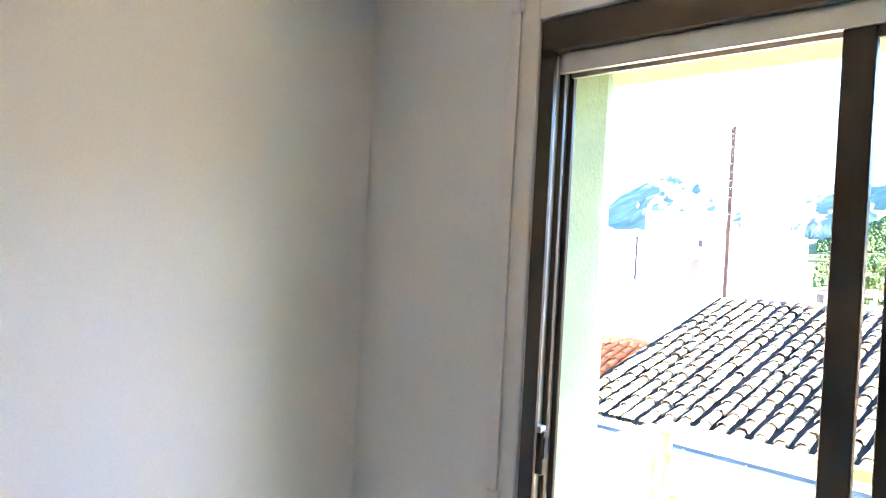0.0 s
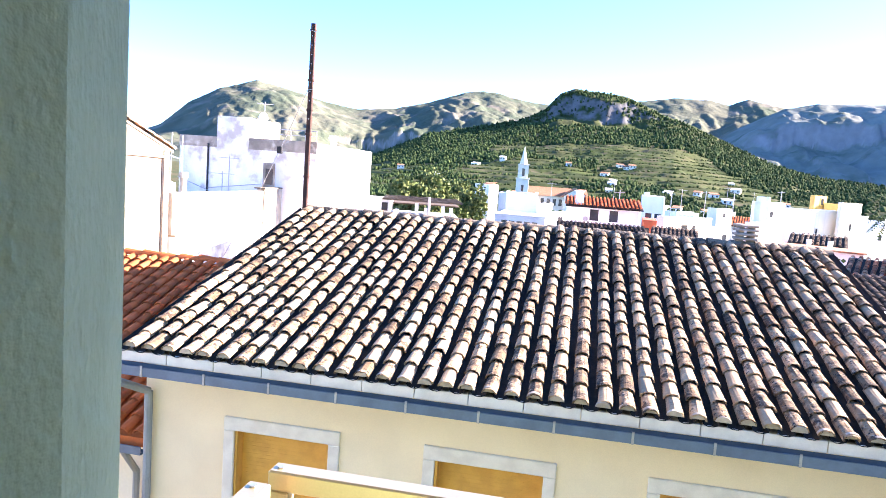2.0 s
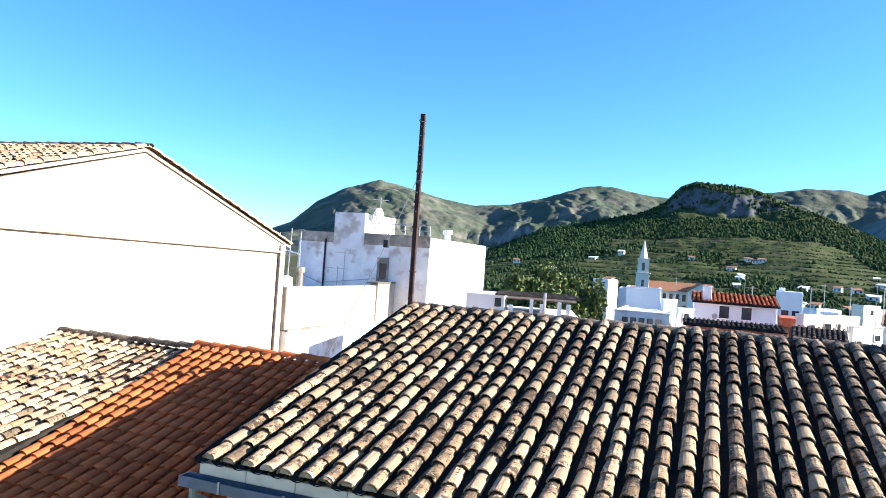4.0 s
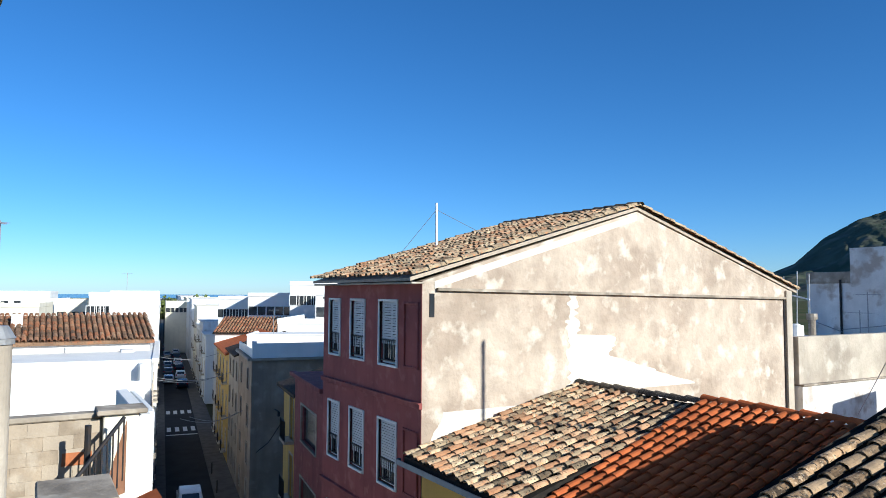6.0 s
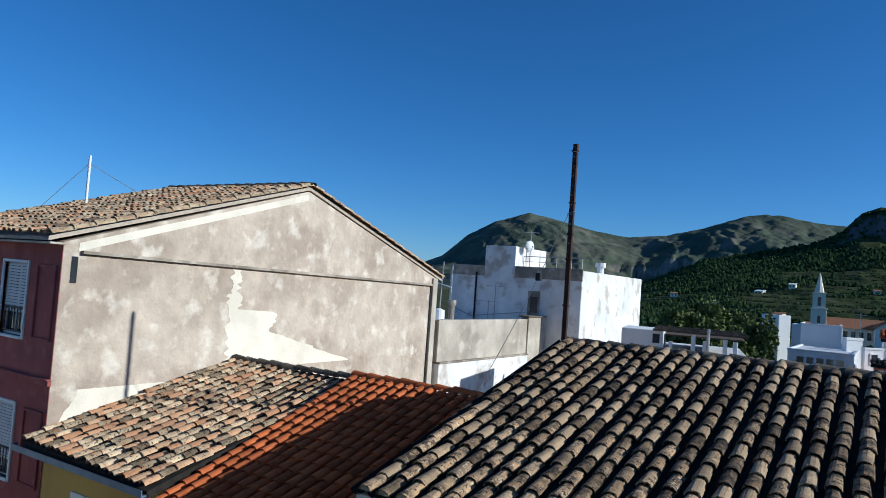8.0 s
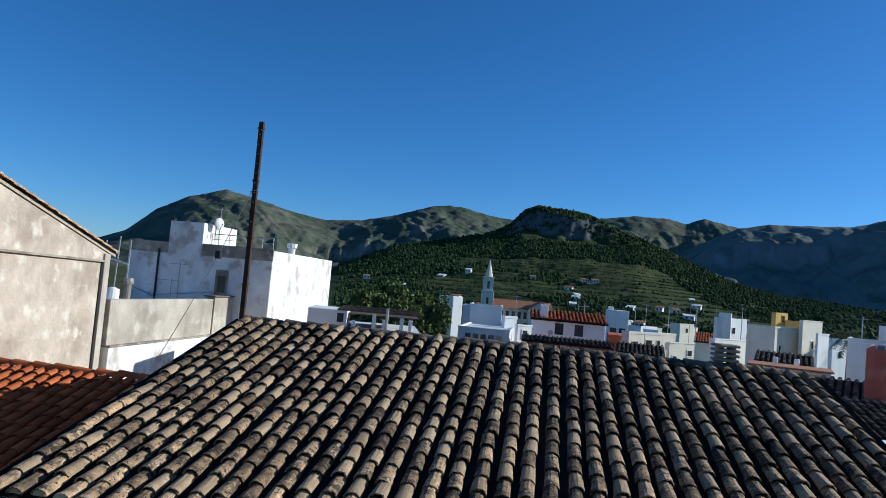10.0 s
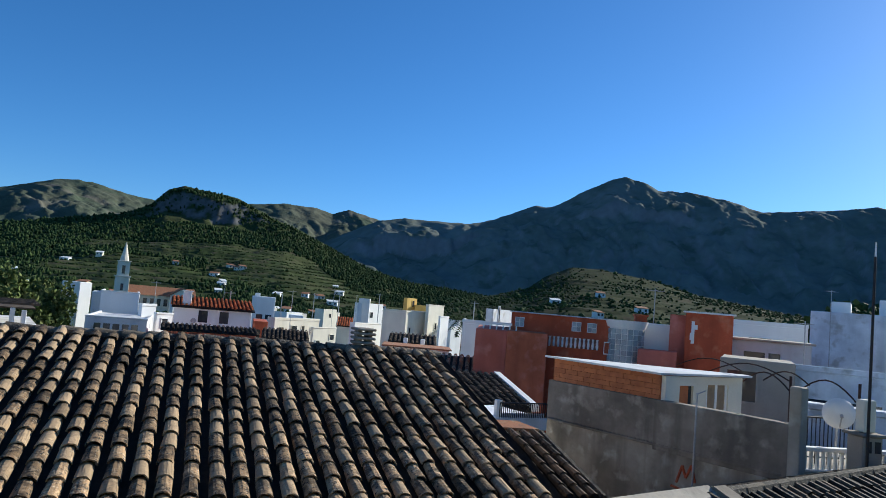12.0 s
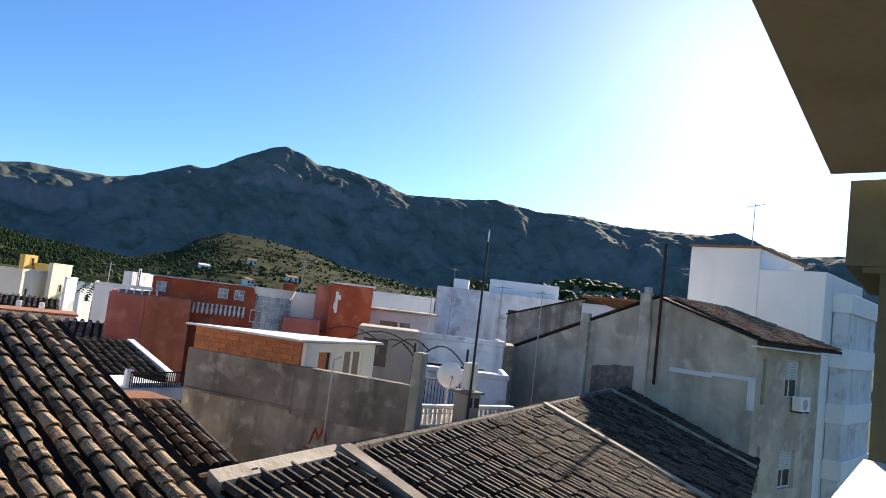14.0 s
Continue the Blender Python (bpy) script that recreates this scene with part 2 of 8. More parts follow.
GLASS_BRICK = surf("glass_brick", (0.42, 0.46, 0.46), (0.34, 0.38, 0.38), None, 3, 30, 0.2, 0.004, 0.25, spec=0.6, vary=0.3)
ASPHALT = surf("asphalt", (0.045, 0.045, 0.047), (0.036, 0.036, 0.038), None, 0.6, 60, 0.4, 0.004, 0.98, spec=0.05)
PAVING = surf("pavement_slabs", (0.13, 0.12, 0.11), (0.10, 0.093, 0.085), None, 1.5, 50, 0.3, 0.004, 0.95, spec=0.1)
ROAD_PAINT = surf("white_road_paint", (0.7, 0.7, 0.68), (0.6, 0.6, 0.58), None, 3, 50, 0.2, 0.002, 0.8)
EARTH = surf("valley_scrub", (0.06, 0.07, 0.032), (0.09, 0.08, 0.046), (0.035, 0.05, 0.02), 0.012, 0.25, 0.3, 0.5, 0.95, spec=0.03)
SEA = surf("sea_water", (0.02, 0.09, 0.17), (0.02, 0.08, 0.15), None, 0.01, 0.3, 0.2, 0.1, 0.2, spec=0.5)
LEAF = surf("olive_green_leaf", (0.046, 0.072, 0.023), (0.03, 0.05, 0.015), (0.07, 0.095, 0.035), 1.5, 12, 0.2, 0.02, 0.7, island=0.5, spec=0.03)
# Lighter copy of LEAF; sunlight on the crowns is put into the colour.
LEAF_LIT = surf("broad_leaf_painted_sunlit", (0.12, 0.15, 0.048), (0.075, 0.11, 0.033), (0.17, 0.185, 0.07), 1.5, 12, 0.2, 0.02, 0.8, island=0.5, spec=0.06)
LEAF_DARK = surf("dark_pine_leaf", (0.035, 0.06, 0.022), (0.025, 0.045, 0.016), (0.06, 0.085, 0.03), 0.05, 1.2, 0.3, 0.1, 0.85, island=0.5, spec=0.03)
BARK = surf("bark", (0.12, 0.09, 0.065), (0.08, 0.06, 0.045), None, 6, 40, 0.6, 0.01, 0.95)
# Limestone and scrub, lightened and greyed so the colour carries distance haze.
MOUNTAIN = surf("haze_pale_limestone_scrub", (0.13, 0.15, 0.122), (0.18, 0.195, 0.17), (0.10, 0.122, 0.094), 0.006, 0.05, 0.6, 3.0, 0.95, low=0.35, high=0.65, spec=0.03, mottle=0.35, steep=(0.255, 0.258, 0.262), cut=(0.42, 0.74))
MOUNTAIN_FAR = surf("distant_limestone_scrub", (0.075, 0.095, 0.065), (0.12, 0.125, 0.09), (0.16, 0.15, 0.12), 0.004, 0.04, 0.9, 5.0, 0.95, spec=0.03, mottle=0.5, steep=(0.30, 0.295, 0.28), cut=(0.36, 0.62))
TERRACE_HILL = surf("terraced_groves", (0.040, 0.056, 0.021), (0.06, 0.07, 0.03), (0.08, 0.074, 0.046), 0.02, 0.25, 0.6, 1.0, 0.95, spec=0.03, mottle=0.6, steep=(0.15, 0.15, 0.15), cut=(0.5, 0.75))
# Darker copy of TERRACE_HILL; the mountain's shadow is put into the scrub colour.
HILL_SHADE = surf("hill_scrub_painted_shade", (0.026, 0.038, 0.015), (0.042, 0.05, 0.021), (0.06, 0.055, 0.034), 0.02, 0.25, 0.6, 1.0, 0.95, spec=0.03, mottle=0.6)
CAR_WHITE = surf("white_car_paint", (0.75, 0.75, 0.76), (0.73, 0.73, 0.74), None, 2, 30, 0.0, 0.001, 0.2, spec=0.6)
CAR_DARK = surf("dark_car_paint", (0.05, 0.055, 0.07), (0.05, 0.055, 0.07), None, 2, 30, 0.0, 0.001, 0.2, spec=0.6, vary=0.6)
CAR_SILVER = surf("silver_car_paint", (0.38, 0.39, 0.41), (0.36, 0.37, 0.39), None, 2, 30, 0.0, 0.001, 0.25, 0.5, spec=0.6)
LAMP_RED = surf("red_lens", (0.35, 0.02, 0.02), (0.3, 0.02, 0.02), None, 5, 40, 0.0, 0.001, 0.2)

# ---- tools for building ----
EYE_Z = 15.35


def polar(az, r, z=0.0):
    """A place at bearing az (degrees left of +y) and distance r from the balcony."""
    return Vector((-r * math.sin(radians(az)), r * math.cos(radians(az)), z))


def height(el, r):
    return EYE_Z + r * math.tan(radians(el))


def finish(bm, name, material, smooth=False):
    me = bpy.data.meshes.new(name)
    bmesh.ops.recalc_face_normals(bm, faces=bm.faces)
    bm.to_mesh(me)
    bm.free()
    if smooth:
        for p in me.polygons:
            p.use_smooth = True
    for mt in (material if isinstance(material, (list, tuple)) else [material]):
        me.materials.append(mt)
    return me


def thing(name, label, category, group="", x=0, y=0, z=0, rz=0, kind=""):
    ob = new(name)
    ob.empty_display_size = 0.2
    ob.matrix_world = pose(x, y, z, 0, 0, rz)
    return tagged(ob, label, category, group, kind)


def part(name, bm, material, parent, label="", smooth=False):
    """Links a bmesh as one mesh object under a thing or a part, in the parent's own axes."""
    ob = new(name, finish(bm, name, material, smooth))
    ob.parent = parent
    if label:
        ob["label"] = label
    return ob


def solo(name, bm, material, label, category="", kind="", group="", smooth=False):
    return tagged(new(name, finish(bm, name, material, smooth)), label, category, group, kind)


def box(bm, x0, y0, z0, x1, y1, z1, bevel=0.0):
    vs = [bm.verts.new((x, y, z)) for z in (z0, z1) for y in (y0, y1) for x in (x0, x1)]
    fs = [bm.faces.new([vs[i] for i in q]) for q in ((0, 2, 3, 1), (4, 5, 7, 6), (0, 1, 5, 4), (1, 3, 7, 5), (3, 2, 6, 7), (2, 0, 4, 6))]
    if bevel:
        bmesh.ops.bevel(bm, geom=list({e for f in fs for e in f.edges}), offset=bevel, segments=1, affect="EDGES")
    return bm


def boxes(*rows, bevel=0.0):
    bm = bmesh.new()
    for r in rows:
        box(bm, *r, bevel=bevel)
    return bm


def prism(bm, pts, z0, z1):
    """An upright prism over a plan outline."""
    a = [bm.verts.new((x, y, z0)) for x, y in pts]
    b = [bm.verts.new((x, y, z1)) for x, y in pts]
    k = len(pts)
    bm.faces.new(a[::-1]), bm.faces.new(b)
    for i in range(k):
        bm.faces.new((a[i], a[(i + 1) % k], b[(i + 1) % k], b[i]))
    return bm


def slab(bm, corners, thick):
    """A plate between four or more corners, thickened straight down."""
    a = [bm.verts.new(c) for c in corners]
    b = [bm.verts.new((c[0], c[1], c[2] - thick)) for c in corners]
    k = len(corners)
    bm.faces.new(a), bm.faces.new(b[::-1])
    for i in range(k):
        bm.faces.new((a[i], b[i], b[(i + 1) % k], a[(i + 1) % k]))
    return bm


def rod(bm, a, b, r, seg=8, r2=None):
    a, b = Vector(a), Vector(b)
    q = (b - a).to_track_quat("Z", "Y")
    r2 = r if r2 is None else r2
    ra = [bm.verts.new(a + q @ Vector((r * math.cos(i * math.tau / seg), r * math.sin(i * math.tau / seg), 0))) for i in range(seg)]
    rb = [bm.verts.new(b + q @ Vector((r2 * math.cos(i * math.tau / seg), r2 * math.sin(i * math.tau / seg), 0))) for i in range(seg)]
    bm.faces.new(ra[::-1]), bm.faces.new(rb)
    for i in range(seg):
        bm.faces.new((ra[i], ra[(i + 1) % seg], rb[(i + 1) % seg], rb[i]))
    return bm


def rods(*rows, seg=8):
    bm = bmesh.new()
    for r in rows:
        rod(bm, *r[:3], seg, *(r[3:4]))
    return bm


def panel(u0, u1, v0, v1, thick, holes=()):
    """A wall from u0 to u1 (x) and v0 to v1 (z) with its face at y = 0, thick towards +y, with real openings."""
    bm = bmesh.new()
    us = sorted({u0, u1, *(h[0] for h in holes), *(h[1] for h in holes)})
    vs = sorted({v0, v1, *(h[2] for h in holes), *(h[3] for h in holes)})
    grid = {}

    def vert(i, j, k):
        if (i, j, k) not in grid:
            grid[i, j, k] = bm.verts.new((us[i], thick * k, vs[j]))
        return grid[i, j, k]

    def solid(i, j):
        if not (0 <= i < len(us) - 1 and 0 <= j < len(vs) - 1):
            return False
        cu, cv = (us[i] + us[i + 1]) / 2, (vs[j] + vs[j + 1]) / 2
        return not any(h[0] < cu < h[1] and h[2] < cv < h[3] for h in holes)

    for i in range(len(us) - 1):
        for j in range(len(vs) - 1):
            if not solid(i, j):
                continue
            c = ((i, j), (i + 1, j), (i + 1, j + 1), (i, j + 1))
            bm.faces.new([vert(*p, 0) for p in c])
            bm.faces.new([vert(*p, 1) for p in c[::-1]])
            for (di, dj), (p, q) in zip(((0, -1), (1, 0), (0, 1), (-1, 0)), zip(c, c[1:] + c[:1])):
                if not solid(i + di, j + dj):
                    bm.faces.new((vert(*p, 1), vert(*q, 1), vert(*q, 0), vert(*p, 0)))
    return bm


def arc_tile(length=0.42, r0=0.088, r1=0.072, seg=5, th=0.014, lift=0.02):
    """A barrel roof tile that runs up +y from its wide lower end; corners and faces."""
    vs, fs = [], []
    for y, r, dz in ((0.0, r0, lift), (length, r1, 0.0)):
        for rr in (r, r - th):
            for i in range(seg + 1):
                a = math.pi * i / seg
                vs.append((rr * math.cos(a), y, rr * math.sin(a) * 0.85 + dz))
    k = seg + 1
    for i in range(seg):
        fs += [(i, i + 1, 2 * k + i + 1, 2 * k + i), (k + i, 3 * k + i, 3 * k + i + 1, k + i + 1), (i, k + i, k + i + 1, i + 1)]
    return vs, fs


def roof_frame(a, b, c):
    """Axes of a roof plane: along the eave from a to b, up the slope towards c; with its two lengths."""
    a, b, c = Vector(a), Vector(b), Vector(c)
    u = (b - a).normalized()
    v = c - a
    v = v - u * v.dot(u)
    n = u.cross(v).normalized()
    return a, u, v.normalized(), n if n.z > 0 else -n, (b - a).length, v.length


def tiled(name, a, b, c, material, parent, pitch=0.24, course=0.34, label="", rough=0.012, seed=1, keep=None, seg=4, under=CHANNEL_SHADE, cover=0.36, start=0):
    """Rows of barrel tiles over a roof plane, joined in one mesh, on a bed of channel tiles painted dark as shade.
    keep(u, v) trims the outline.
    """
    o, u, v, n, w, h = roof_frame(a, b, c)
    rnd = random.Random(seed)
    cols, rows = max(1, round(w / pitch)), max(1, round(h / course))
    pitch, course = w / cols, h / rows
    tv, tf = arc_tile(course * 1.14, pitch * cover, pitch * cover * 0.84, seg, pitch * 0.06, pitch * 0.1)
    tv = np.array(tv)
    verts, faces = [], []
    basis = np.array([u, v, n])
    base = 0
    for i in range(cols):
        for j in range(start, rows):
            if keep and not keep((i + 0.5) * pitch, (j + 0.5) * course):
                continue
            turn = rnd.uniform(-1, 1) * rough * 2.5
            p = tv.copy()
            p[:, 0] += (i + 0.5) * pitch + rnd.gauss(0, rough * 0.5) + p[:, 1] * turn
            p[:, 1] += j * course + rnd.gauss(0, rough)
            p[:, 2] += 0.03 + rnd.gauss(0, rough * 0.4)
            verts.append(np.array(o) + p @ basis)
            faces += [tuple(base + k for k in f) for f in tf]
            base += len(tv)
    me = bpy.data.meshes.new(name)
    me.from_pydata(np.concatenate(verts).tolist(), [], faces)
    me.materials.append(material)
    ob = new(name, me)
    ob.parent = parent
    ob["kind"] = "stuff"
    if label:
        ob["label"] = label
    return ob


def bed(a, b, c, d, thick=0.12):
    return slab(bmesh.new(), (a, b, c, d), thick)


def window(parent, u, v, w, h, frame_mat=WHITE_METAL, fill=WINDOW_DARK, blind=0.0, rail=False, trim=None, depth=0.18, bars=1, name="window", band=0.1):
    """A window in a wall panel: frame, pane, partly lowered blind, railing and raised surround; u, v is its lower left corner, the wall's face is at y = 0."""
    fr = part(name, boxes((u, depth - 0.05, v, u + 0.05, depth, v + h), (u + w - 0.05, depth - 0.05, v, u + w, depth, v + h), (u + 0.05, depth - 0.05, v + h - 0.05, u + w - 0.05, depth, v + h),
                          (u + 0.05, depth - 0.05, v, u + w - 0.05, depth, v + 0.05), *[(u + w * k / (bars + 1) - 0.025, depth - 0.045, v + 0.05, u + w * k / (bars + 1) + 0.025, depth - 0.005, v + h - 0.05) for k in range(1, bars + 1)]), frame_mat, parent)
    part("pane", boxes((u + 0.05, depth - 0.03, v + 0.05, u + w - 0.05, depth - 0.015, v + h - 0.05)), fill, fr)
    if blind:
        bm = bmesh.new()
        z = v + h - 0.02
        while z > v + h * (1 - blind):
            box(bm, u + 0.03, depth - 0.085, z - 0.055, u + w - 0.03, depth - 0.065, z - 0.006)
            z -= 0.06
        part("roller_blind", bm, BLIND, fr, "pale slatted roller blind")["kind"] = "stuff"
    if rail:
        bm = boxes((u, 0.02, v + 0.52, u + w, 0.05, v + 0.55), (u, 0.02, v + 0.06, u + w, 0.05, v + 0.09))
        k = max(4, round(w / 0.11))
        for i in range(k + 1):
            rod(bm, (u + w * i / k, 0.035, v + 0.06), (u + w * i / k, 0.035, v + 0.54), 0.009, 5)
        part("railing", bm, IRON, fr, "dark wrought-iron window railing")["kind"] = "stuff"
    if trim:
        part("surround", boxes((u - band, -0.035, v - band, u, 0.05, v + h + band), (u + w, -0.035, v - band, u + w + band, 0.05, v + h + band), (u, -0.035, v + h, u + w, 0.05, v + h + band), (u, -0.05, v - band, u + w, 0.05, v), bevel=0.008), trim, fr)
    return fr

# ---- the flat, its balcony door and balcony ----
IN_Y, OUT_Y, FLOOR = -1.06, -0.53, 13.68
OX0, OX1, OZ1 = -0.15, 1.38, 15.97


def at_y(bm, y, x=0, z=0):
    bmesh.ops.translate(bm, verts=bm.verts, vec=(x, y, z))
    return bm


solo("wall_street_side", at_y(panel(-0.97, 3.3, FLOOR, 16.3, 0.10, [(OX0 - 0.05, OX1 + 0.05, FLOOR, OZ1 + 0.08)]), IN_Y), PLASTER_IN, "white painted plaster wall around the balcony door", "wall", "structure")
bm = panel(-5.0, 7.4, 0, 19.0, 0.26, [(OX0, OX1, FLOOR, OZ1)])
for v in bm.verts:
    if v.co.y > 0.1 and abs(v.co.x - OX0) < 0.01:
        v.co.x -= 0.135
    if v.co.y > 0.1 and abs(v.co.x - OX1) < 0.01:
        v.co.x += 0.11
solo("wall_facade_outer", at_y(bm, OUT_Y - 0.26), GREEN, "pale green stucco facade with splayed door edges", "wall", "structure")
bm = panel(-5.0, 7.4, 0, 19.0, 0.17, [(OX0, OX1, FLOOR, OZ1)])
solo("wall_facade", at_y(bm, OUT_Y - 0.43), GREEN, "pale green stucco facade of the flat", "wall", "structure")
solo("wall_west", boxes((-1.12, -5.2, FLOOR - 0.2, -0.97, IN_Y + 0.0, 16.3)), PLASTER_IN, "white painted plaster side wall of the room", "wall", "structure")
solo("wall_east", boxes((3.3, -5.2, FLOOR - 0.2, 3.45, IN_Y + 0.1, 16.3)), PLASTER_IN, "white painted plaster wall of the room", "wall", "structure")
solo("wall_back", boxes((-0.97, -5.35, FLOOR - 0.2, 3.3, -5.2, 16.3)), PLASTER_IN, "white painted plaster wall of the room", "wall", "structure")
solo("ceiling", boxes((-1.12, -5.35, 16.3, 3.45, IN_Y + 0.1, 16.45)), CEILING_IN, "plain white ceiling", "ceiling", "structure")
floor = solo("floor", boxes((-1.12, -5.35, FLOOR - 0.2, 3.45, IN_Y + 0.1, FLOOR - 0.012)), MORTAR, "beige tiled room floor", "floor", "structure")
solo("baseboard", boxes((-0.97, IN_Y - 0.012, FLOOR, OX0 - 0.16, IN_Y, FLOOR + 0.08), (-0.97, -5.2, FLOOR, -0.958, IN_Y - 0.012, FLOOR + 0.08), bevel=0.003), TERRAZZO, "beige tiled baseboard", "baseboard", "structure")
solo("wall_building_sides", boxes((-5.0, -12, 0, -4.7, OUT_Y - 0.43, 19.0), (7.1, -12, 0, 7.4, OUT_Y - 0.43, 19.0), (-4.7, -12, 0, 7.1, -11.7, 19.0), (-4.7, -11.7, 18.7, 7.1, OUT_Y - 0.43, 19.0)), GREEN, "side walls and flat roof of the green block", "wall", "structure")

door = thing("sliding_balcony_door", "bronze aluminium sliding balcony door, pushed half open", "door", z=0)
ft = boxes((OX0 - 0.05, IN_Y - 0.01, FLOOR, OX0 - 0.015, -0.962, OZ1), (OX1 + 0.015, IN_Y - 0.01, FLOOR, OX1 + 0.05, -0.962, OZ1))
part("door_jamb", ft, ALU, door, "bare aluminium jamb channel")
for y in (IN_Y - 0.012, IN_Y + 0.042, IN_Y + 0.088):
    part("jamb_fin", boxes((OX0 - 0.048, y, FLOOR, OX0 + 0.002, y + 0.014, OZ1), (OX1 - 0.002, y, FLOOR, OX1 + 0.048, y + 0.014, OZ1), bevel=0.002), BRONZE, door)
part("head_track", boxes((OX0 - 0.05, IN_Y - 0.012, OZ1 - 0.02, OX1 + 0.05, -0.962, OZ1 + 0.075), bevel=0.004), BRONZE, door)
part("head_lip", boxes((OX0, IN_Y + 0.012, OZ1 - 0.075, OX1, IN_Y + 0.03, OZ1 - 0.02), (OX0, IN_Y + 0.075, OZ1 - 0.075, OX1, IN_Y + 0.09, OZ1 - 0.02)), ALU, door, "pale aluminium head track lip")
part("sill_track", boxes((OX0, IN_Y - 0.012, FLOOR - 0.01, OX1, -0.962, FLOOR + 0.02), bevel=0.004), ALU, door, "aluminium sill track")
for x0, y0 in ((0.575, IN_Y + 0.02), (0.668, IN_Y + 0.066)):
    x1 = x0 + 0.76 if y0 < IN_Y + 0.05 else OX1 - 0.005
    sash = part("sash", boxes((x0, y0, FLOOR + 0.025, x0 + 0.065, y0 + 0.026, OZ1 - 0.03), (x1 - 0.065, y0, FLOOR + 0.025, x1, y0 + 0.026, OZ1 - 0.03), (x0 + 0.065, y0, FLOOR + 0.025, x1 - 0.065, y0 + 0.026, FLOOR + 0.11), (x0 + 0.065, y0, OZ1 - 0.1, x1 - 0.065, y0 + 0.026, OZ1 - 0.03), bevel=0.003), BRONZE, door)
    pane = part("pane", boxes((x0 + 0.06, y0 + 0.01, FLOOR + 0.1, x1 - 0.06, y0 + 0.016, OZ1 - 0.09)), GLASS, sash, "clear glass pane")
    pane.visible_shadow = False
keeper = part("lock_keeper", boxes((OX0 - 0.03, IN_Y + 0.008, 14.75, OX0 + 0.016, IN_Y + 0.034, 14.88), bevel=0.005), BRONZE, door, "dark metal lock keeper")
part("keeper_slot", boxes((OX0 + 0.014, IN_Y + 0.014, 14.80, OX0 + 0.02, IN_Y + 0.028, 14.86)), BLACK, keeper)
part("keeper_cap", boxes((OX0 - 0.022, IN_Y + 0.004, 14.872, OX0 + 0.012, IN_Y + 0.03, 14.892), bevel=0.003), ALU, keeper)

trim = solo("trim", boxes((OX0 - 0.17, IN_Y - 0.018, FLOOR, OX0 - 0.055, IN_Y, OZ1 + 0.2), (OX0 - 0.055, IN_Y - 0.018, OZ1 + 0.08, OX1 + 0.17, IN_Y, OZ1 + 0.2), (OX1 + 0.055, IN_Y - 0.018, FLOOR, OX1 + 0.17, IN_Y, OZ1 + 0.08), bevel=0.004), TRIM_IN, "white painted casing around the balcony door", "trim", "structure")
strap = thing("blind_strap", "pale webbing strap of the roller shutter, hung beside the door", "blind strap")
part("strap", boxes((OX0 - 0.135, IN_Y - 0.03, 14.62, OX0 - 0.115, IN_Y - 0.022, OZ1 + 0.12)), TRIM_IN, strap)
winder = part("winder_plate", boxes((OX0 - 0.15, IN_Y - 0.034, 14.52, OX0 - 0.10, IN_Y - 0.019, 14.68), bevel=0.006), TRIM_IN, strap, "white plastic winder plate")
part("strap_guide", boxes((OX0 - 0.142, IN_Y - 0.045, OZ1 + 0.11, OX0 - 0.108, IN_Y - 0.019, OZ1 + 0.15), bevel=0.004), TRIM_IN, strap)

# balcony
balcony = solo("balcony_floor", boxes((-0.44, OUT_Y, FLOOR - 0.2, 2.05, 0.22, FLOOR - 0.012), bevel=0.01), PALE_CREAM, "pale balcony slab with beige tiles", "balcony", "structure")
RT = 14.68
rail = thing("balcony_railing", "champagne-coloured aluminium balcony railing around the small balcony", "railing")
part("top_rail", boxes((-0.385, 0.115, RT - 0.045, 2.0, 0.165, RT), bevel=0.004), GOLD, rail)
part("middle_rail", boxes((-0.335, 0.122, RT - 0.165, 1.95, 0.158, RT - 0.125), bevel=0.004), GOLD, rail)
part("bottom_rail", boxes((-0.335, 0.122, FLOOR + 0.08, 1.95, 0.158, FLOOR + 0.12), bevel=0.004), GOLD, rail)
for x, y in ((-0.40, 0.06), (1.95, 0.115)):
    part("side_rail", boxes((x, OUT_Y, RT - 0.045, x + 0.05, y, RT), bevel=0.004), GOLD, rail)
for x in (-0.393, 1.957):
    part("side_bottom_rail", boxes((x, OUT_Y, FLOOR + 0.08, x + 0.036, 0.06, FLOOR + 0.12), bevel=0.004), GOLD, rail)
for x, y in ((-0.385, 0.118), (-0.40, 0.015), (0.9, 0.118), (1.953, 0.118)):
    post = part("post", boxes((x, y, FLOOR, x + 0.045, y + 0.045, RT - 0.046), bevel=0.004), GOLD, rail)
    part("screw", rods(((x + 0.022, y + 0.02, RT), (x + 0.022, y + 0.02, RT + 0.004), 0.009)), ALU, post, "bright screw head")

# eaves overhang above and the neighbouring bay
def eave_y(x):
    return 0.245 + 0.140 * x


solo("eaves_overhang", slab(bmesh.new(), [(-3.5, OUT_Y, 16.65), (4.87, OUT_Y, 16.65), (4.87, eave_y(4.87), 16.65), (-3.5, eave_y(-3.5), 16.65)], 0.2), BEIGE, "stained cement eaves overhang above the balcony", "overhang", "structure")
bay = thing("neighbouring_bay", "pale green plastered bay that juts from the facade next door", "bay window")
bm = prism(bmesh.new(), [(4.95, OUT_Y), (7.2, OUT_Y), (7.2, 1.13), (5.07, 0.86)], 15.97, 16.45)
part("upper_bay", bm, BAY_GREEN_SHADE, bay)
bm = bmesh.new()
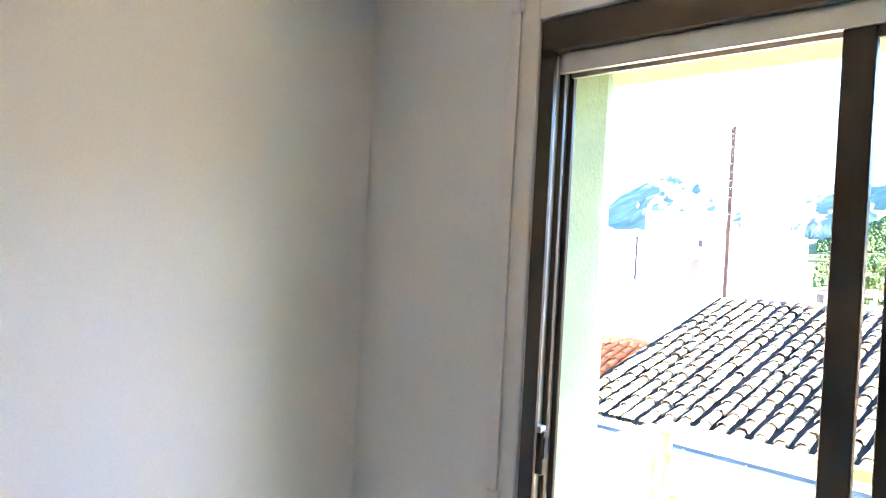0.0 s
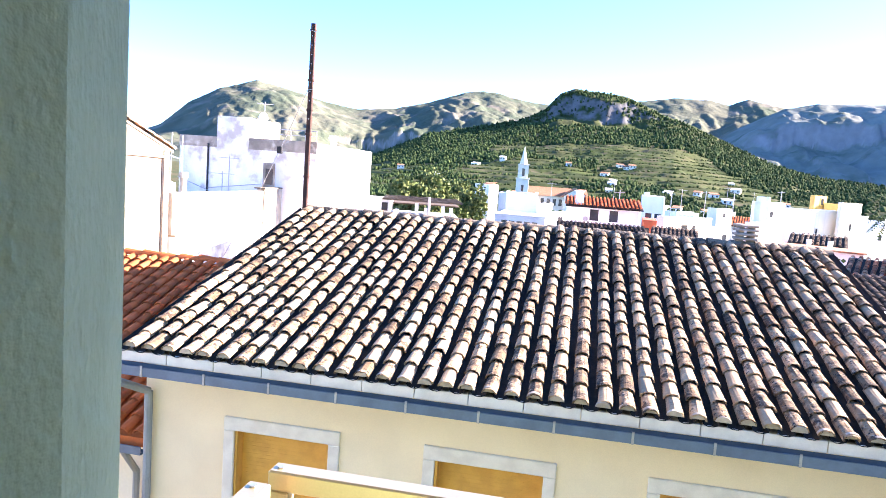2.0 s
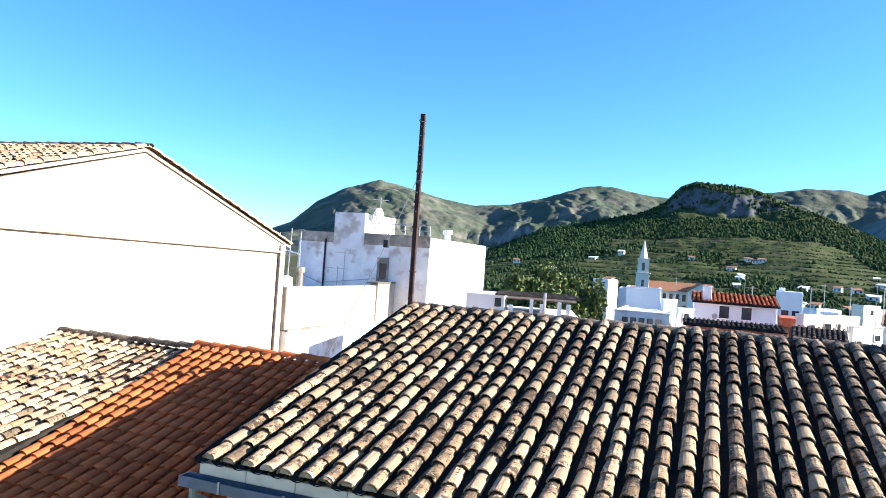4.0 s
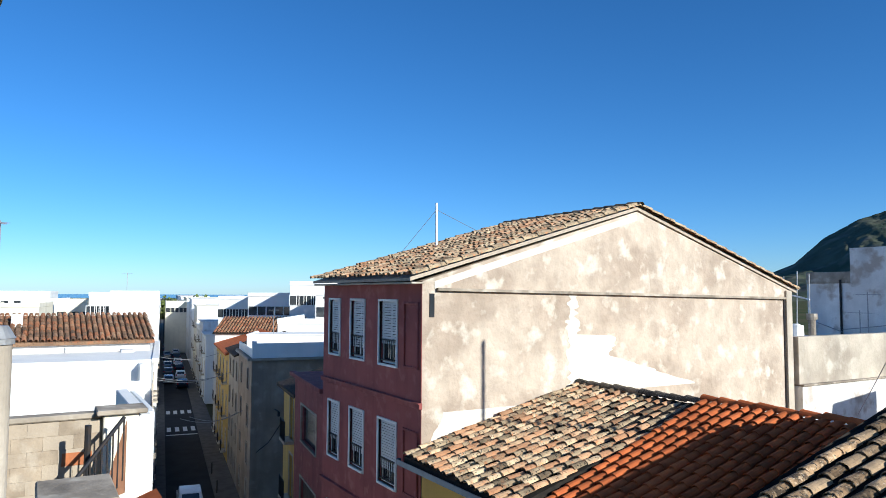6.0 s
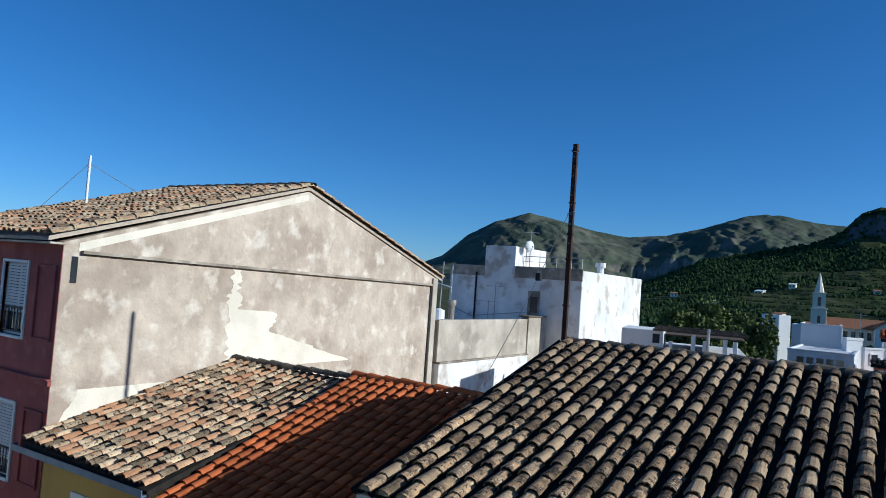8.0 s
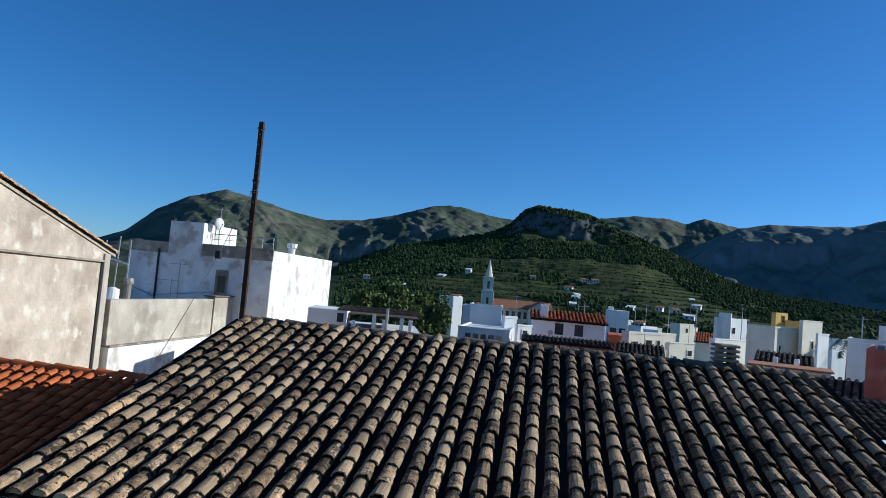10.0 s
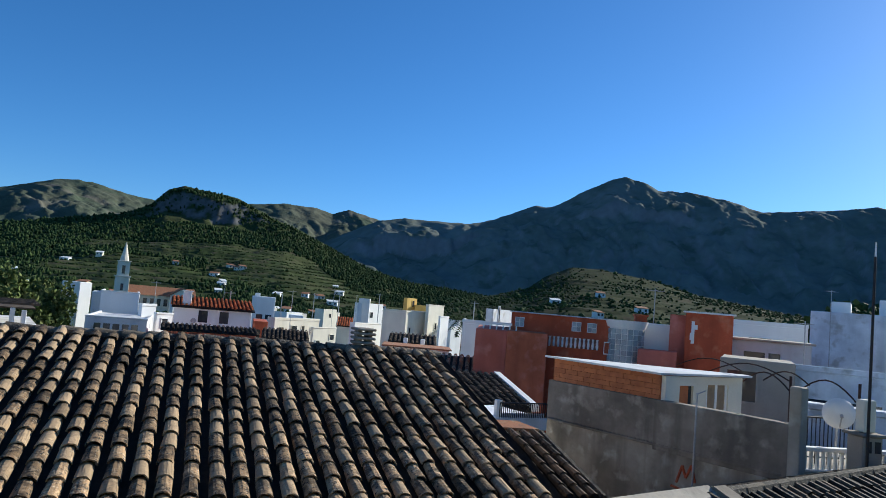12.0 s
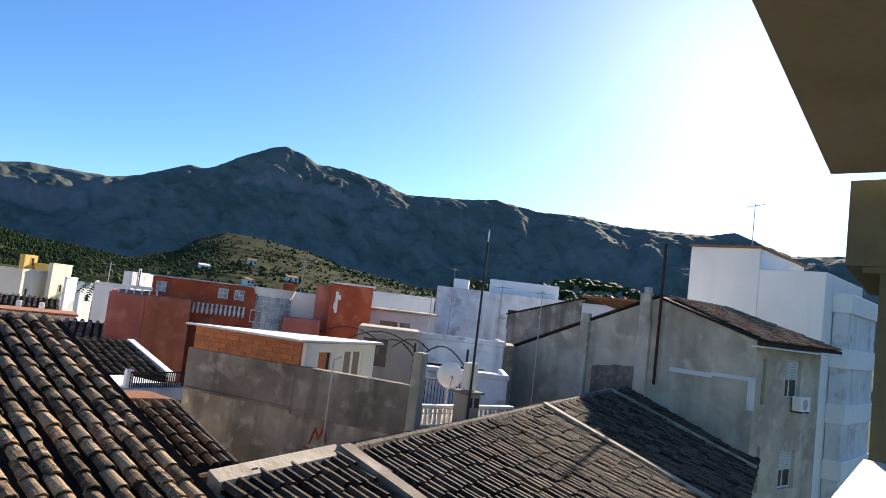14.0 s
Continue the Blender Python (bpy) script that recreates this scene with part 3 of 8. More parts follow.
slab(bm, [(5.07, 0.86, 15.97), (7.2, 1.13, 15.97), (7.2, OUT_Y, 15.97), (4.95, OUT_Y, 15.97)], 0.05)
part("corbel", prism(bmesh.new(), [(4.98, OUT_Y), (7.2, OUT_Y), (7.2, 1.04), (5.09, 0.77)], 15.88, 15.919), BAY_GREEN_SHADE, bay)
part("corbel_step", bm, BAY_GREEN_SHADE, bay)
part("lower_bay", prism(bmesh.new(), [(5.02, OUT_Y), (7.2, OUT_Y), (7.2, 0.95), (5.12, 0.68)], 12.0, 15.88), BAY_GREEN_SHADE, bay)
parapet = thing("neighbouring_parapet", "sunlit white balcony parapet of the flat next door", "parapet")
part("parapet_wall", prism(bmesh.new(), [(3.55, 0.30), (5.0, 0.50), (5.0, 0.655), (3.53, 0.475)], 13.7, 14.74), WHITE, parapet)
part("coping", prism(bmesh.new(), [(3.52, 0.28), (5.0, 0.48), (5.0, 0.68), (3.5, 0.50)], 14.74, 14.79), WHITE, parapet)
part("floor_slab", prism(bmesh.new(), [(3.5, OUT_Y), (5.0, OUT_Y), (5.0, 0.68), (3.5, 0.5)], 13.5, 13.7), WHITE, parapet)

# ---- the house across the street ----
HX0, HX1, HY, EY, EZ, RY, RZ = -4.95, 4.33, 6.46, 6.04, 13.0, 11.49, 14.47
house = thing("cream_house", "cream stuccoed house with an old barrel-tile roof, across the street", "house")
WIN = [(-3.67, 1.21), (-1.16, 1.25), (1.36, 1.25)]
part("front_wall", at_y(panel(HX0 + 0.06, HX1 - 0.06, 0, 12.86, 0.3, [(x, x + w, 10.72, 12.05) for x, w in WIN]), HY), CREAM, house)
for x0, x1 in ((HX0 + 0.06, HX0 + 0.36), (HX1 - 0.36, HX1 - 0.06)):
    bm = bmesh.new()
    vs = [[bm.verts.new((x, y, z)) for y, z in ((HY + 0.3, 0), (16.6, 0), (16.6, 12.8), (RY, RZ - 0.22), (HY + 0.3, 12.9))] for x in (x0, x1)]
    bm.faces.new(vs[0]), bm.faces.new(vs[1][::-1])
    for i in range(5):
        bm.faces.new((vs[0][i], vs[0][(i + 1) % 5], vs[1][(i + 1) % 5], vs[1][i]))
    part("side_wall", bm, CREAM, house)
part("back_wall", boxes((HX0 + 0.36, 16.3, 0, HX1 - 0.36, 16.6, 12.8)), CREAM, house)
for x, w in WIN:
    f = part("window", boxes((x - 0.14, HY - 0.03, 12.05, x + w + 0.14, HY + 0.1, 12.22), (x - 0.14, HY - 0.03, 10.6, x, HY + 0.1, 12.05), (x + w, HY - 0.03, 10.6, x + w + 0.14, HY + 0.1, 12.05), (x, HY - 0.05, 10.58, x + w, HY + 0.1, 10.72), bevel=0.01), WHITE_STONE, house, "pale stone window surround")
    bm = bmesh.new()
    z = 10.72
    while z < 12.04:
        box(bm, x, HY + 0.16, z, x + w, HY + 0.182, z + 0.0493)
        z += 0.05
    part("roller_shutter", bm, SHUTTER_WOOD, f, "closed honey-coloured roller shutter")["kind"] = "stuff"
    for xx in (x, x + w - 0.03):
        part("shutter_guide", boxes((xx, HY + 0.004, 10.72, xx + 0.03, HY + 0.2, 12.05)), SHUTTER_WOOD, f)
    part("shutter_dog", rods(((x + w + 0.07, HY - 0.03, 11.1), (x + w + 0.07, HY - 0.11, 11.12), 0.012), ((x + w + 0.07, HY - 0.11, 11.08), (x + w + 0.1, HY - 0.11, 11.16), 0.012), seg=6), IRON, f)
x = HX0 - 0.02
while x < HX1:
    fas = boxes((x, EY + 0.015, 12.88, min(x + 0.6, HX1 + 0.02) - 0.008, HY + 0.02, 13.005), bevel=0.006)
    part("fascia_board", fas, WHITE_STONE, house)
    x += 0.6
g = part("gutter", boxes((HX0 - 0.2, EY - 0.06, 12.74, HX1 + 0.1, EY + 0.06, 12.755)), GUTTER, house, "blue-grey metal gutter")
part("gutter_front", boxes((HX0 - 0.2, EY - 0.075, 12.74, HX1 + 0.1, EY - 0.061, 12.85)), GUTTER, g)
part("gutter_back", boxes((HX0 - 0.2, EY + 0.061, 12.74, HX1 + 0.1, EY + 0.07, 12.86)), GUTTER, g)
part("gutter_end", boxes((HX0 - 0.215, EY - 0.075, 12.74, HX0 - 0.201, EY + 0.07, 12.85)), GUTTER, g)
for k in range(12):
    xx = HX0 + 0.3 + k * 0.8
    part("gutter_bracket", boxes((xx, EY - 0.085, 12.735, xx + 0.025, EY + 0.08, 12.74), (xx, EY - 0.085, 12.735, xx + 0.025, EY - 0.077, 12.87)), GALV, g)
part("downpipe", rods(((HX0 - 0.06, EY, 12.74), (HX0 - 0.06, EY, 12.62), 0.05), ((HX0 - 0.06, EY, 12.62), (HX0 + 0.14, HY - 0.07, 12.42), 0.05), ((HX0 + 0.14, HY - 0.07, 12.42), (HX0 + 0.14, HY - 0.07, 0.1), 0.05), seg=10), PIPE_GREY, house, "grey downpipe")
part("roof_bed", slab(bmesh.new(), [(HX0, EY + 0.2, EZ + 0.037), (HX1, EY + 0.2, EZ + 0.037), (HX1, RY, RZ - 0.03), (HX0, RY, RZ - 0.03)], 0.1), CHANNEL_SHADE, house)
back = part("back_roof", slab(bmesh.new(), [(HX0, RY, RZ - 0.02), (HX1, RY, RZ - 0.02), (HX1, 17.0, 12.85), (HX0, 17.0, 12.85)], 0.12), TILE_DARK, house)

# its chimney cowl on the ridge, and the rusted mast
cowl = thing("chimney_cowl", "weathered chimney cowl of stacked concrete slabs on the ridge", "chimney")
cx, cy = 3.05, RY + 0.1
part("base", boxes((cx - 0.15, cy - 0.15, RZ - 0.35, cx + 0.15, cy + 0.15, RZ + 0.09), bevel=0.02), CEMENT, cowl)
for k in range(4):
    bm = boxes((cx - 0.20 + 0.012 * k, cy - 0.19, RZ + 0.12 + k * 0.075, cx + 0.20 - 0.012 * k, cy + 0.19, RZ + 0.165 + k * 0.075), bevel=0.015)
    bmesh.ops.rotate(bm, verts=bm.verts, cent=(cx, cy, RZ), matrix=Matrix.Rotation(radians(6 * k - 8), 3, "Z"))
    part("slab", bm, CEMENT, cowl)
    part("spacer", boxes((cx - 0.13, cy - 0.13, RZ + 0.085 + k * 0.075, cx - 0.05, cy + 0.13, RZ + 0.125 + k * 0.075), (cx + 0.05, cy - 0.13, RZ + 0.085 + k * 0.075, cx + 0.13, cy + 0.13, RZ + 0.125 + k * 0.075)), CEMENT, cowl)

MX, MY = -4.93, 11.42
mast = thing("steel_mast", "tall rusted steel channel mast with clamps at the ridge end", "mast")
part("pole", boxes((MX - 0.04, MY - 0.035, 14.2, MX + 0.04, MY - 0.02, 17.96), (MX - 0.04, MY - 0.02, 14.2, MX - 0.025, MY + 0.035, 17.96), (MX + 0.025, MY - 0.02, 14.2, MX + 0.04, MY + 0.035, 17.96), bevel=0.003), RUST, mast)
for z in (15.1, 15.9, 16.35, 16.9, 17.82):
    part("clamp", boxes((MX - 0.052, MY - 0.045, z, MX + 0.052, MY + 0.04, z + 0.035), bevel=0.004), RUST, mast)
for k in range(10):
    z = 16.2 + 0.17 * k
    part("bolt", rods(((MX, MY - 0.036, z), (MX, MY - 0.042, z), 0.011), seg=6), GALV, mast)
for z, dz in ((17.84, -0.04), (16.72, 0.04)):
    part("wire_tie", rods(((MX - 0.065, MY - 0.05, z), (MX + 0.07, MY - 0.05, z + dz), 0.006), seg=5), GALV, mast, "pale wire wound round the mast")
cable = bmesh.new()
pts = [Vector((MX - 0.05, MY, 16.75)).lerp(Vector((-7.1, 12.4, 13.3)), k / 8) - Vector((0, 0, 0.12 * math.sin(math.pi * k / 8))) for k in range(9)]
for p, q in zip(pts, pts[1:]):
    rod(cable, p, q, 0.007, 5)
part("cable", cable, GALV, mast, "slack grey cable")
part("junction", boxes((MX - 0.72, MY + 0.2, 15.52, MX - 0.62, MY + 0.28, 15.66), bevel=0.01), BLACK, mast)

# ---- roofs between the cream house and the red house ----
old = thing("old_low_house", "low ochre house with a patched old barrel-tile roof", "house")
MY0, MR = 6.6, 11.24
OZ, OR, NZ, NR = 12.05, 13.22, 11.70, 13.30
JX = -9.4
part("roof_bed", slab(bmesh.new(), [(-13.05, MY0 + 0.02, OZ - 0.01), (JX, MY0 + 0.02, OZ - 0.12), (JX, MR, OR), (-13.05, MR, OR)], 0.12), CHANNEL_SHADE, old)
tiled("roof_tiles", (-13.05, MY0, OZ), (JX, MY0, OZ - 0.1), (-13.05, MR, OR), TILE_MIXED, old, 0.235, 0.30, "sun-bleached mixed clay tiles", 0.022, 3, seg=5)
part("back_roof", slab(bmesh.new(), [(-13.05, MR, OR), (JX, MR, OR), (JX, 16.5, 12.0), (-13.05, 16.5, 12.0)], 0.12), TILE_MIXED, old)
part("front_wall", at_y(panel(-13.0, JX, 0, OZ - 0.2, 0.3, [(-11.9, -10.9, 9.6, 11.2)]), 7.0), OCHRE, old)
part("back_wall", boxes((-13.0, 16.0, 0, JX, 16.3, 11.9)), OCHRE, old)
ow = part("window", boxes((-12.0, 6.97, 11.2, -10.8, 7.1, 11.3), (-12.0, 6.97, 9.5, -11.9, 7.1, 11.2), (-10.9, 6.97, 9.5, -10.8, 7.1, 11.2)), WHITE_METAL, old)
part("pane", boxes((-11.9, 7.15, 9.6, -10.9, 7.17, 11.2)), WINDOW_DARK, ow)
part("gutter", boxes((-13.25, MY0 - 0.06, OZ - 0.2, JX, MY0 + 0.05, OZ - 0.17), (-13.25, MY0 - 0.075, OZ - 0.2, JX, MY0 - 0.06, OZ - 0.09), (-13.265, MY0 - 0.075, OZ - 0.2, -13.25, MY0 + 0.05, OZ - 0.09)), GUTTER, old, "grey metal gutter")
newer = thing("orange_roof_house", "low house with a newer orange barrel-tile roof", "house")
part("roof_bed", slab(bmesh.new(), [(JX, MY0 + 0.02, NZ - 0.01), (HX0, MY0 + 0.02, NZ - 0.01), (HX0, MR, NR), (JX, MR, NR)], 0.12), TILE_ORANGE, newer)
tiled("roof_tiles", (JX, MY0, NZ), (HX0, MY0, NZ), (JX, MR, NR), TILE_ORANGE, newer, 0.235, 0.31, "bright orange clay tiles", 0.006, 4, seg=6)
part("back_roof", slab(bmesh.new(), [(JX, MR, NR), (HX0, MR, NR), (HX0, 16.5, 11.9), (JX, 16.5, 11.9)], 0.12), TILE_ORANGE, newer)
part("front_wall", at_y(panel(JX, HX0, 0, NZ - 0.15, 0.3, [(-8.3, -7.3, 9.3, 10.9)]), 7.0), PALE_CREAM, newer)
part("back_wall", boxes((JX, 16.0, 0, HX0, 16.3, 11.8)), PALE_CREAM, newer)
nw = part("window", boxes((-8.4, 6.97, 10.9, -7.2, 7.1, 11.0), (-8.4, 6.97, 9.2, -8.3, 7.1, 10.9), (-7.3, 6.97, 9.2, -7.2, 7.1, 10.9)), BARK, newer)
part("pane", boxes((-8.3, 7.15, 9.3, -7.3, 7.17, 10.9)), WINDOW_DARK, nw)
part("gutter", boxes((JX, MY0 - 0.06, NZ - 0.2, HX0 - 0.05, MY0 + 0.05, NZ - 0.17), (JX, MY0 - 0.075, NZ - 0.2, HX0 - 0.05, MY0 - 0.06, NZ - 0.09)), GUTTER, newer, "blue-grey metal gutter")
part("downpipe", rods(((-5.3, MY0, NZ - 0.2), (-5.3, 6.9, NZ - 0.6), 0.045), ((-5.3, 6.9, NZ - 0.6), (-5.3, 6.9, 0.1), 0.045)), PIPE_GREY, newer)

# ---- red house ----
RX0, RX1, RFY, RBY = -18.75, -13.05, 7.0, 19.55
RPY, RPZ, REZ, RBZ = 13.26, 17.58, 15.70, 15.50
red = thing("red_house", "faded red plastered town house with a tall weathered gable", "house")
rows_z = ((13.75, 15.17), (11.05, 12.46), (8.4, 9.8), (5.4, 7.0))
cols_x = ((-18.28, -17.56), (-16.8, -15.98), (-15.1, -14.2))
holes = [(a - RX0, b - RX0, z0, z1) for a, b in cols_x for z0, z1 in rows_z]
bm = panel(0, RX1 - RX0 - 0.002, 0, REZ - 0.12, 0.35, holes)
front = part("front_wall", at_y(bm, RFY, RX0), RED_PLASTER, red)
for a, b in cols_x:
    for k, (z0, z1) in enumerate(rows_z):
        w = window(red, 0, 0, b - a, z1 - z0, fill=WINDOW_DARK, blind=(0.78, 0.72, 0.8, 0.66)[(k + int(-a)) % 4], rail=True, trim=WHITE, depth=0.13, band=0.055)
        w.location = (a, RFY, z0)
for z0, z1 in rows_z[:3]:
    part("blind_window", boxes((-13.84, RFY - 0.04, z0, -13.79, RFY + 0.02, z1), (-13.21, RFY - 0.04, z0, -13.16, RFY + 0.02, z1), (-13.79, RFY - 0.04, z1 - 0.05, -13.21, RFY + 0.02, z1), (-13.79, RFY - 0.04, z0, -13.21, RFY + 0.02, z0 + 0.05), bevel=0.008), RED_PLASTER, red, "raised red plaster frame of a blind window")
for z in (12.95, 10.25):
    part("string_course", boxes((RX0, RFY - 0.06, z, RX1 + 0.02, RFY + 0.02, z + 0.1), (RX0, RFY - 0.09, z + 0.1, RX1 + 0.03, RFY + 0.02, z + 0.13), bevel=0.01), RED_PLASTER, red)
for x in (RX1,):
    bm = bmesh.new()
    vs = [[bm.verts.new((xx, y, z)) for y, z in ((RFY + 0.012, 0), (RBY, 0), (RBY, RBZ), (RPY, RPZ - 0.1), (RFY + 0.012, REZ - 0.08))] for xx in (x - 0.35, x)]
    bm.faces.new(vs[0]), bm.faces.new(vs[1][::-1])
    for i in range(5):
        bm.faces.new((vs[0][i], vs[0][(i + 1) % 5], vs[1][(i + 1) % 5], vs[1][i]))
    part("gable_wall", bm, GABLE, red, "weathered bare cement gable")
bm = bmesh.new()
vs = [[bm.verts.new((xx, y, z)) for y, z in ((RFY + 0.35, 0), (RBY, 0), (RBY, RBZ), (RPY, RPZ - 0.1), (RFY + 0.35, REZ - 0.08))] for xx in (RX0, RX0 + 0.3)]
bm.faces.new(vs[0]), bm.faces.new(vs[1][::-1])
for i in range(5):
    bm.faces.new((vs[0][i], vs[0][(i + 1) % 5], vs[1][(i + 1) % 5], vs[1][i]))
part("far_gable_wall", bm, GABLE, red)
part("back_wall", boxes((RX0 + 0.3, RBY - 0.3, 0, RX1 - 0.35, RBY, RBZ)), GABLE, red)
part("roof_bed", slab(bmesh.new(), [(RX0 - 0.1, RFY - 0.3, REZ - 0.02), (RX1 - 0.01, RFY - 0.3, REZ - 0.02), (RX1 - 0.01, RPY, RPZ), (RX0 - 0.1, RPY, RPZ)], 0.06), MORTAR, red)
tiled("roof_tiles", (RX0 - 0.1, RFY - 0.35, REZ), (RX1 + 0.05, RFY - 0.35, REZ), (RX0 - 0.1, RPY, RPZ + 0.02), TILE_MIXED, red, 0.24, 0.34, "weathered brown clay tiles", 0.02, 5, seg=4)
part("back_roof_bed", slab(bmesh.new(), [(RX0 - 0.1, RPY, RPZ), (RX1 - 0.01, RPY, RPZ), (RX1 - 0.01, RBY + 0.3, RBZ), (RX0 - 0.1, RBY + 0.3, RBZ)], 0.06), MORTAR, red)
tiled("back_roof_tiles", (RX1 + 0.1, RBY + 0.35, RBZ - 0.02), (RX0 - 0.1, RBY + 0.35, RBZ - 0.02), (RX1 + 0.1, RPY, RPZ + 0.02), TILE_MIXED, red, 0.24, 0.34, "weathered brown clay tiles", 0.02, 6, seg=3)
part("eaves_board", boxes((RX0 - 0.1, RFY - 0.28, REZ - 0.14, RX1 + 0.06, RFY + 0.02, REZ - 0.1), bevel=0.01), CEMENT_PALE, red)
bm = bmesh.new()
vs = [[bm.verts.new((xx, y, z)) for y, z in ((RFY + 0.35, 15.42), (19.3, 15.24), (19.3, 15.30), (RFY + 0.35, 15.48))] for xx in (RX1 + 0.0, RX1 + 0.09)]
bm.faces.new(vs[0]), bm.faces.new(vs[1][::-1])
for i in range(4):
    bm.faces.new((vs[0][i], vs[0][(i + 1) % 4], vs[1][(i + 1) % 4], vs[1][i]))
part("ledge", bm, CEMENT, red, "dark projecting cement ledge")
part("vent_slot", boxes((RX1 - 0.02, 7.18, 14.86, RX1 + 0.012, 7.30, 15.36)), WINDOW_DARK, red, "narrow dark slot")
part("wall_cable", rods(((RX1 + 0.02, 19.25, 15.26), (RX1 + 0.02, 19.25, 11.5), 0.028), seg=6), IRON, red, "dark drain pipe")
part("corner_pier", boxes((RX1 + 0.002, 19.32, 0, RX1 + 0.06, RBY + 0.04, 15.5), bevel=0.01), CEMENT_PALE, red)


def blot(x, rows, seed, lift=0.006):
    """An uneven plaster patch on an x-facing wall; rows of height, nearer edge and farther edge."""
    rnd = random.Random(seed)
    bm = bmesh.new()
    a = [bm.verts.new((x + lift, y0 + rnd.gauss(0, 0.02), z)) for z, y0, y1 in rows]
    b = [bm.verts.new((x + lift, y1 + rnd.gauss(0, 0.025), z)) for z, y0, y1 in rows]
    for i in range(len(rows) - 1):
        bm.faces.new((a[i], b[i], b[i + 1], a[i + 1]))
    r = bmesh.ops.extrude_face_region(bm, geom=list(bm.faces))
    bmesh.ops.translate(bm, verts=[v for v in r["geom"] if isinstance(v, bmesh.types.BMVert)], vec=(-0.012, 0, 0))
    return bm


def drift(seed, k, amp):
    return amp * noise.noise(Vector((seed * 7.1, k * 0.37, 0.3)))


part("plaster_patch", blot(RX1, [(13.0 + 0.05 * k, 10.95 + drift(1, k, 0.15), (15.4 - 0.17 * k if k < 16 else 12.6 - 0.01 * k if k < 28 else 11.3) + drift(2, k, 0.3)) for k in range(0, 36)], 3), PATCH, red, "large pale cream plaster patch")
part("plaster_streak", blot(RX1, [(14.75 + 0.04 * k, 11.0 + drift(3, k, 0.15), 11.28 + drift(4, k, 0.2)) for k in range(0, 17)], 4, 0.005), PATCH, red, "pale run of plaster")
part("low_repair", blot(RX1, [(12.25 + 0.05 * k, 7.2 + 0.03 * k, 8.3 + 0.19 * k + drift(9, k, 0.4)) for k in range(0, 13)], 7, 0.004), PATCH, red, "pale band of render above the low roof")
part("verge_repair", slab(bmesh.new(), [(RX1 + 0.004, 7.3, 15.62), (RX1 + 0.008, 7.3, 15.62), (RX1 + 0.008, RPY, RPZ - 0.17), (RX1 + 0.004, RPY, RPZ - 0.17)], 0.16), PATCH, red, "pale band of render below the verge")

for (y0, z0), (y1, z1) in (((RFY - 0.3, REZ), (RPY, RPZ + 0.02)), ((RPY, RPZ + 0.02), (RBY + 0.3, RBZ))):
    part("verge_mortar", slab(bmesh.new(), [(RX1 + 0.002, y0, z0), (RX1 + 0.04, y0, z0), (RX1 + 0.04, y1, z1), (RX1 + 0.002, y1, z1)], 0.08), MORTAR, red, "pale mortar bed under the verge tiles")

aer = thing("roof_aerial", "thin white aerial pole with guy wires on the red house's roof", "aerial")
part("pole", rods(((-17.42, 9.84, 16.4), (-17.42, 9.84, 17.95), 0.035)), WHITE_METAL, aer)
part("guy_wire", rods(((-17.42, 9.84, 17.75), (-16.2, 10.9, 16.9), 0.008), ((-17.42, 9.84, 17.75), (-18.4, 9.0, 16.3), 0.008), seg=5), GALV, aer)

# ---- walls and the white block behind ----
lot = thing("yard_wall", "stained cement yard wall with a whitewashed foot behind the low roofs", "wall")
LX = -12.9
part("upper_wall", boxes((LX - 0.3, 19.7, 12.7, LX, 26.4, 14.12), bevel=0.01), CEMENT_PALE, lot)
part("end_wall", boxes((LX - 0.3, 26.4, 0, LX + 0.06, 29.0, 14.2), bevel=0.01), CEMENT_PALE, lot)
part("coping", boxes((LX - 0.4, 26.3, 14.2, LX + 0.12, 28.05, 14.26), bevel=0.01), RIDGE_TILE, lot)
part("white_foot", boxes((LX - 0.3, 19.7, 0, LX + 0.1, 26.4, 12.66), bevel=0.01), LIMEWASH, lot)
part("drip_ledge", boxes((LX - 0.2, 19.7, 12.66, LX + 0.14, 26.4, 12.72), bevel=0.01), CEMENT, lot)

wb = thing("whitewashed_block", "peeling whitewashed block with a stair tower and roof aerials", "building")
part("body", boxes((-17.9, 28.1, 0, -11.3, 36.3, 16.3), bevel=0.02), LIMEWASH, wb)
part("stair_tower", boxes((-16.05, 28.16, 16.3, -14.5, 31.3, 17.25), bevel=0.02), LIMEWASH, wb)
part("tower_face", boxes((-16.05, 28.06, 15.7, -14.5, 28.16, 17.25), bevel=0.01), LIMEWASH, wb)
part("parapet", boxes((-17.9, 28.06, 15.85, -16.06, 28.14, 16.32), (-14.49, 28.06, 15.85, -11.28, 28.14, 16.36), bevel=0.01), CEMENT, wb, "grime-stained parapet band")
dw = part("doorway", boxes((-13.75, 28.04, 13.4, -13.2, 28.1, 15.3)), CEMENT, wb)
part("dark_window", boxes((-13.62, 28.02, 14.35, -13.28, 28.05, 15.05)), WINDOW_DARK, dw)
part("roof_railing", rods(*[((x, 28.5, 16.3), (x, 28.5, 16.85), 0.02) for x in (-14.3, -13.5, -12.7, -12.0, -11.5)], ((-14.3, 28.5, 16.83), (-11.5, 28.5, 16.83), 0.02), ((-14.3, 28.5, 16.6), (-11.5, 28.5, 16.6), 0.014), seg=6), GALV, wb)
flue = part("flue", rods(((-11.6, 31.0, 16.2), (-11.6, 31.0, 16.6), 0.16), ((-11.6, 31.0, 16.6), (-11.6, 31.0, 16.8), 0.24), seg=10), WHITE, wb, "round white roof flue")
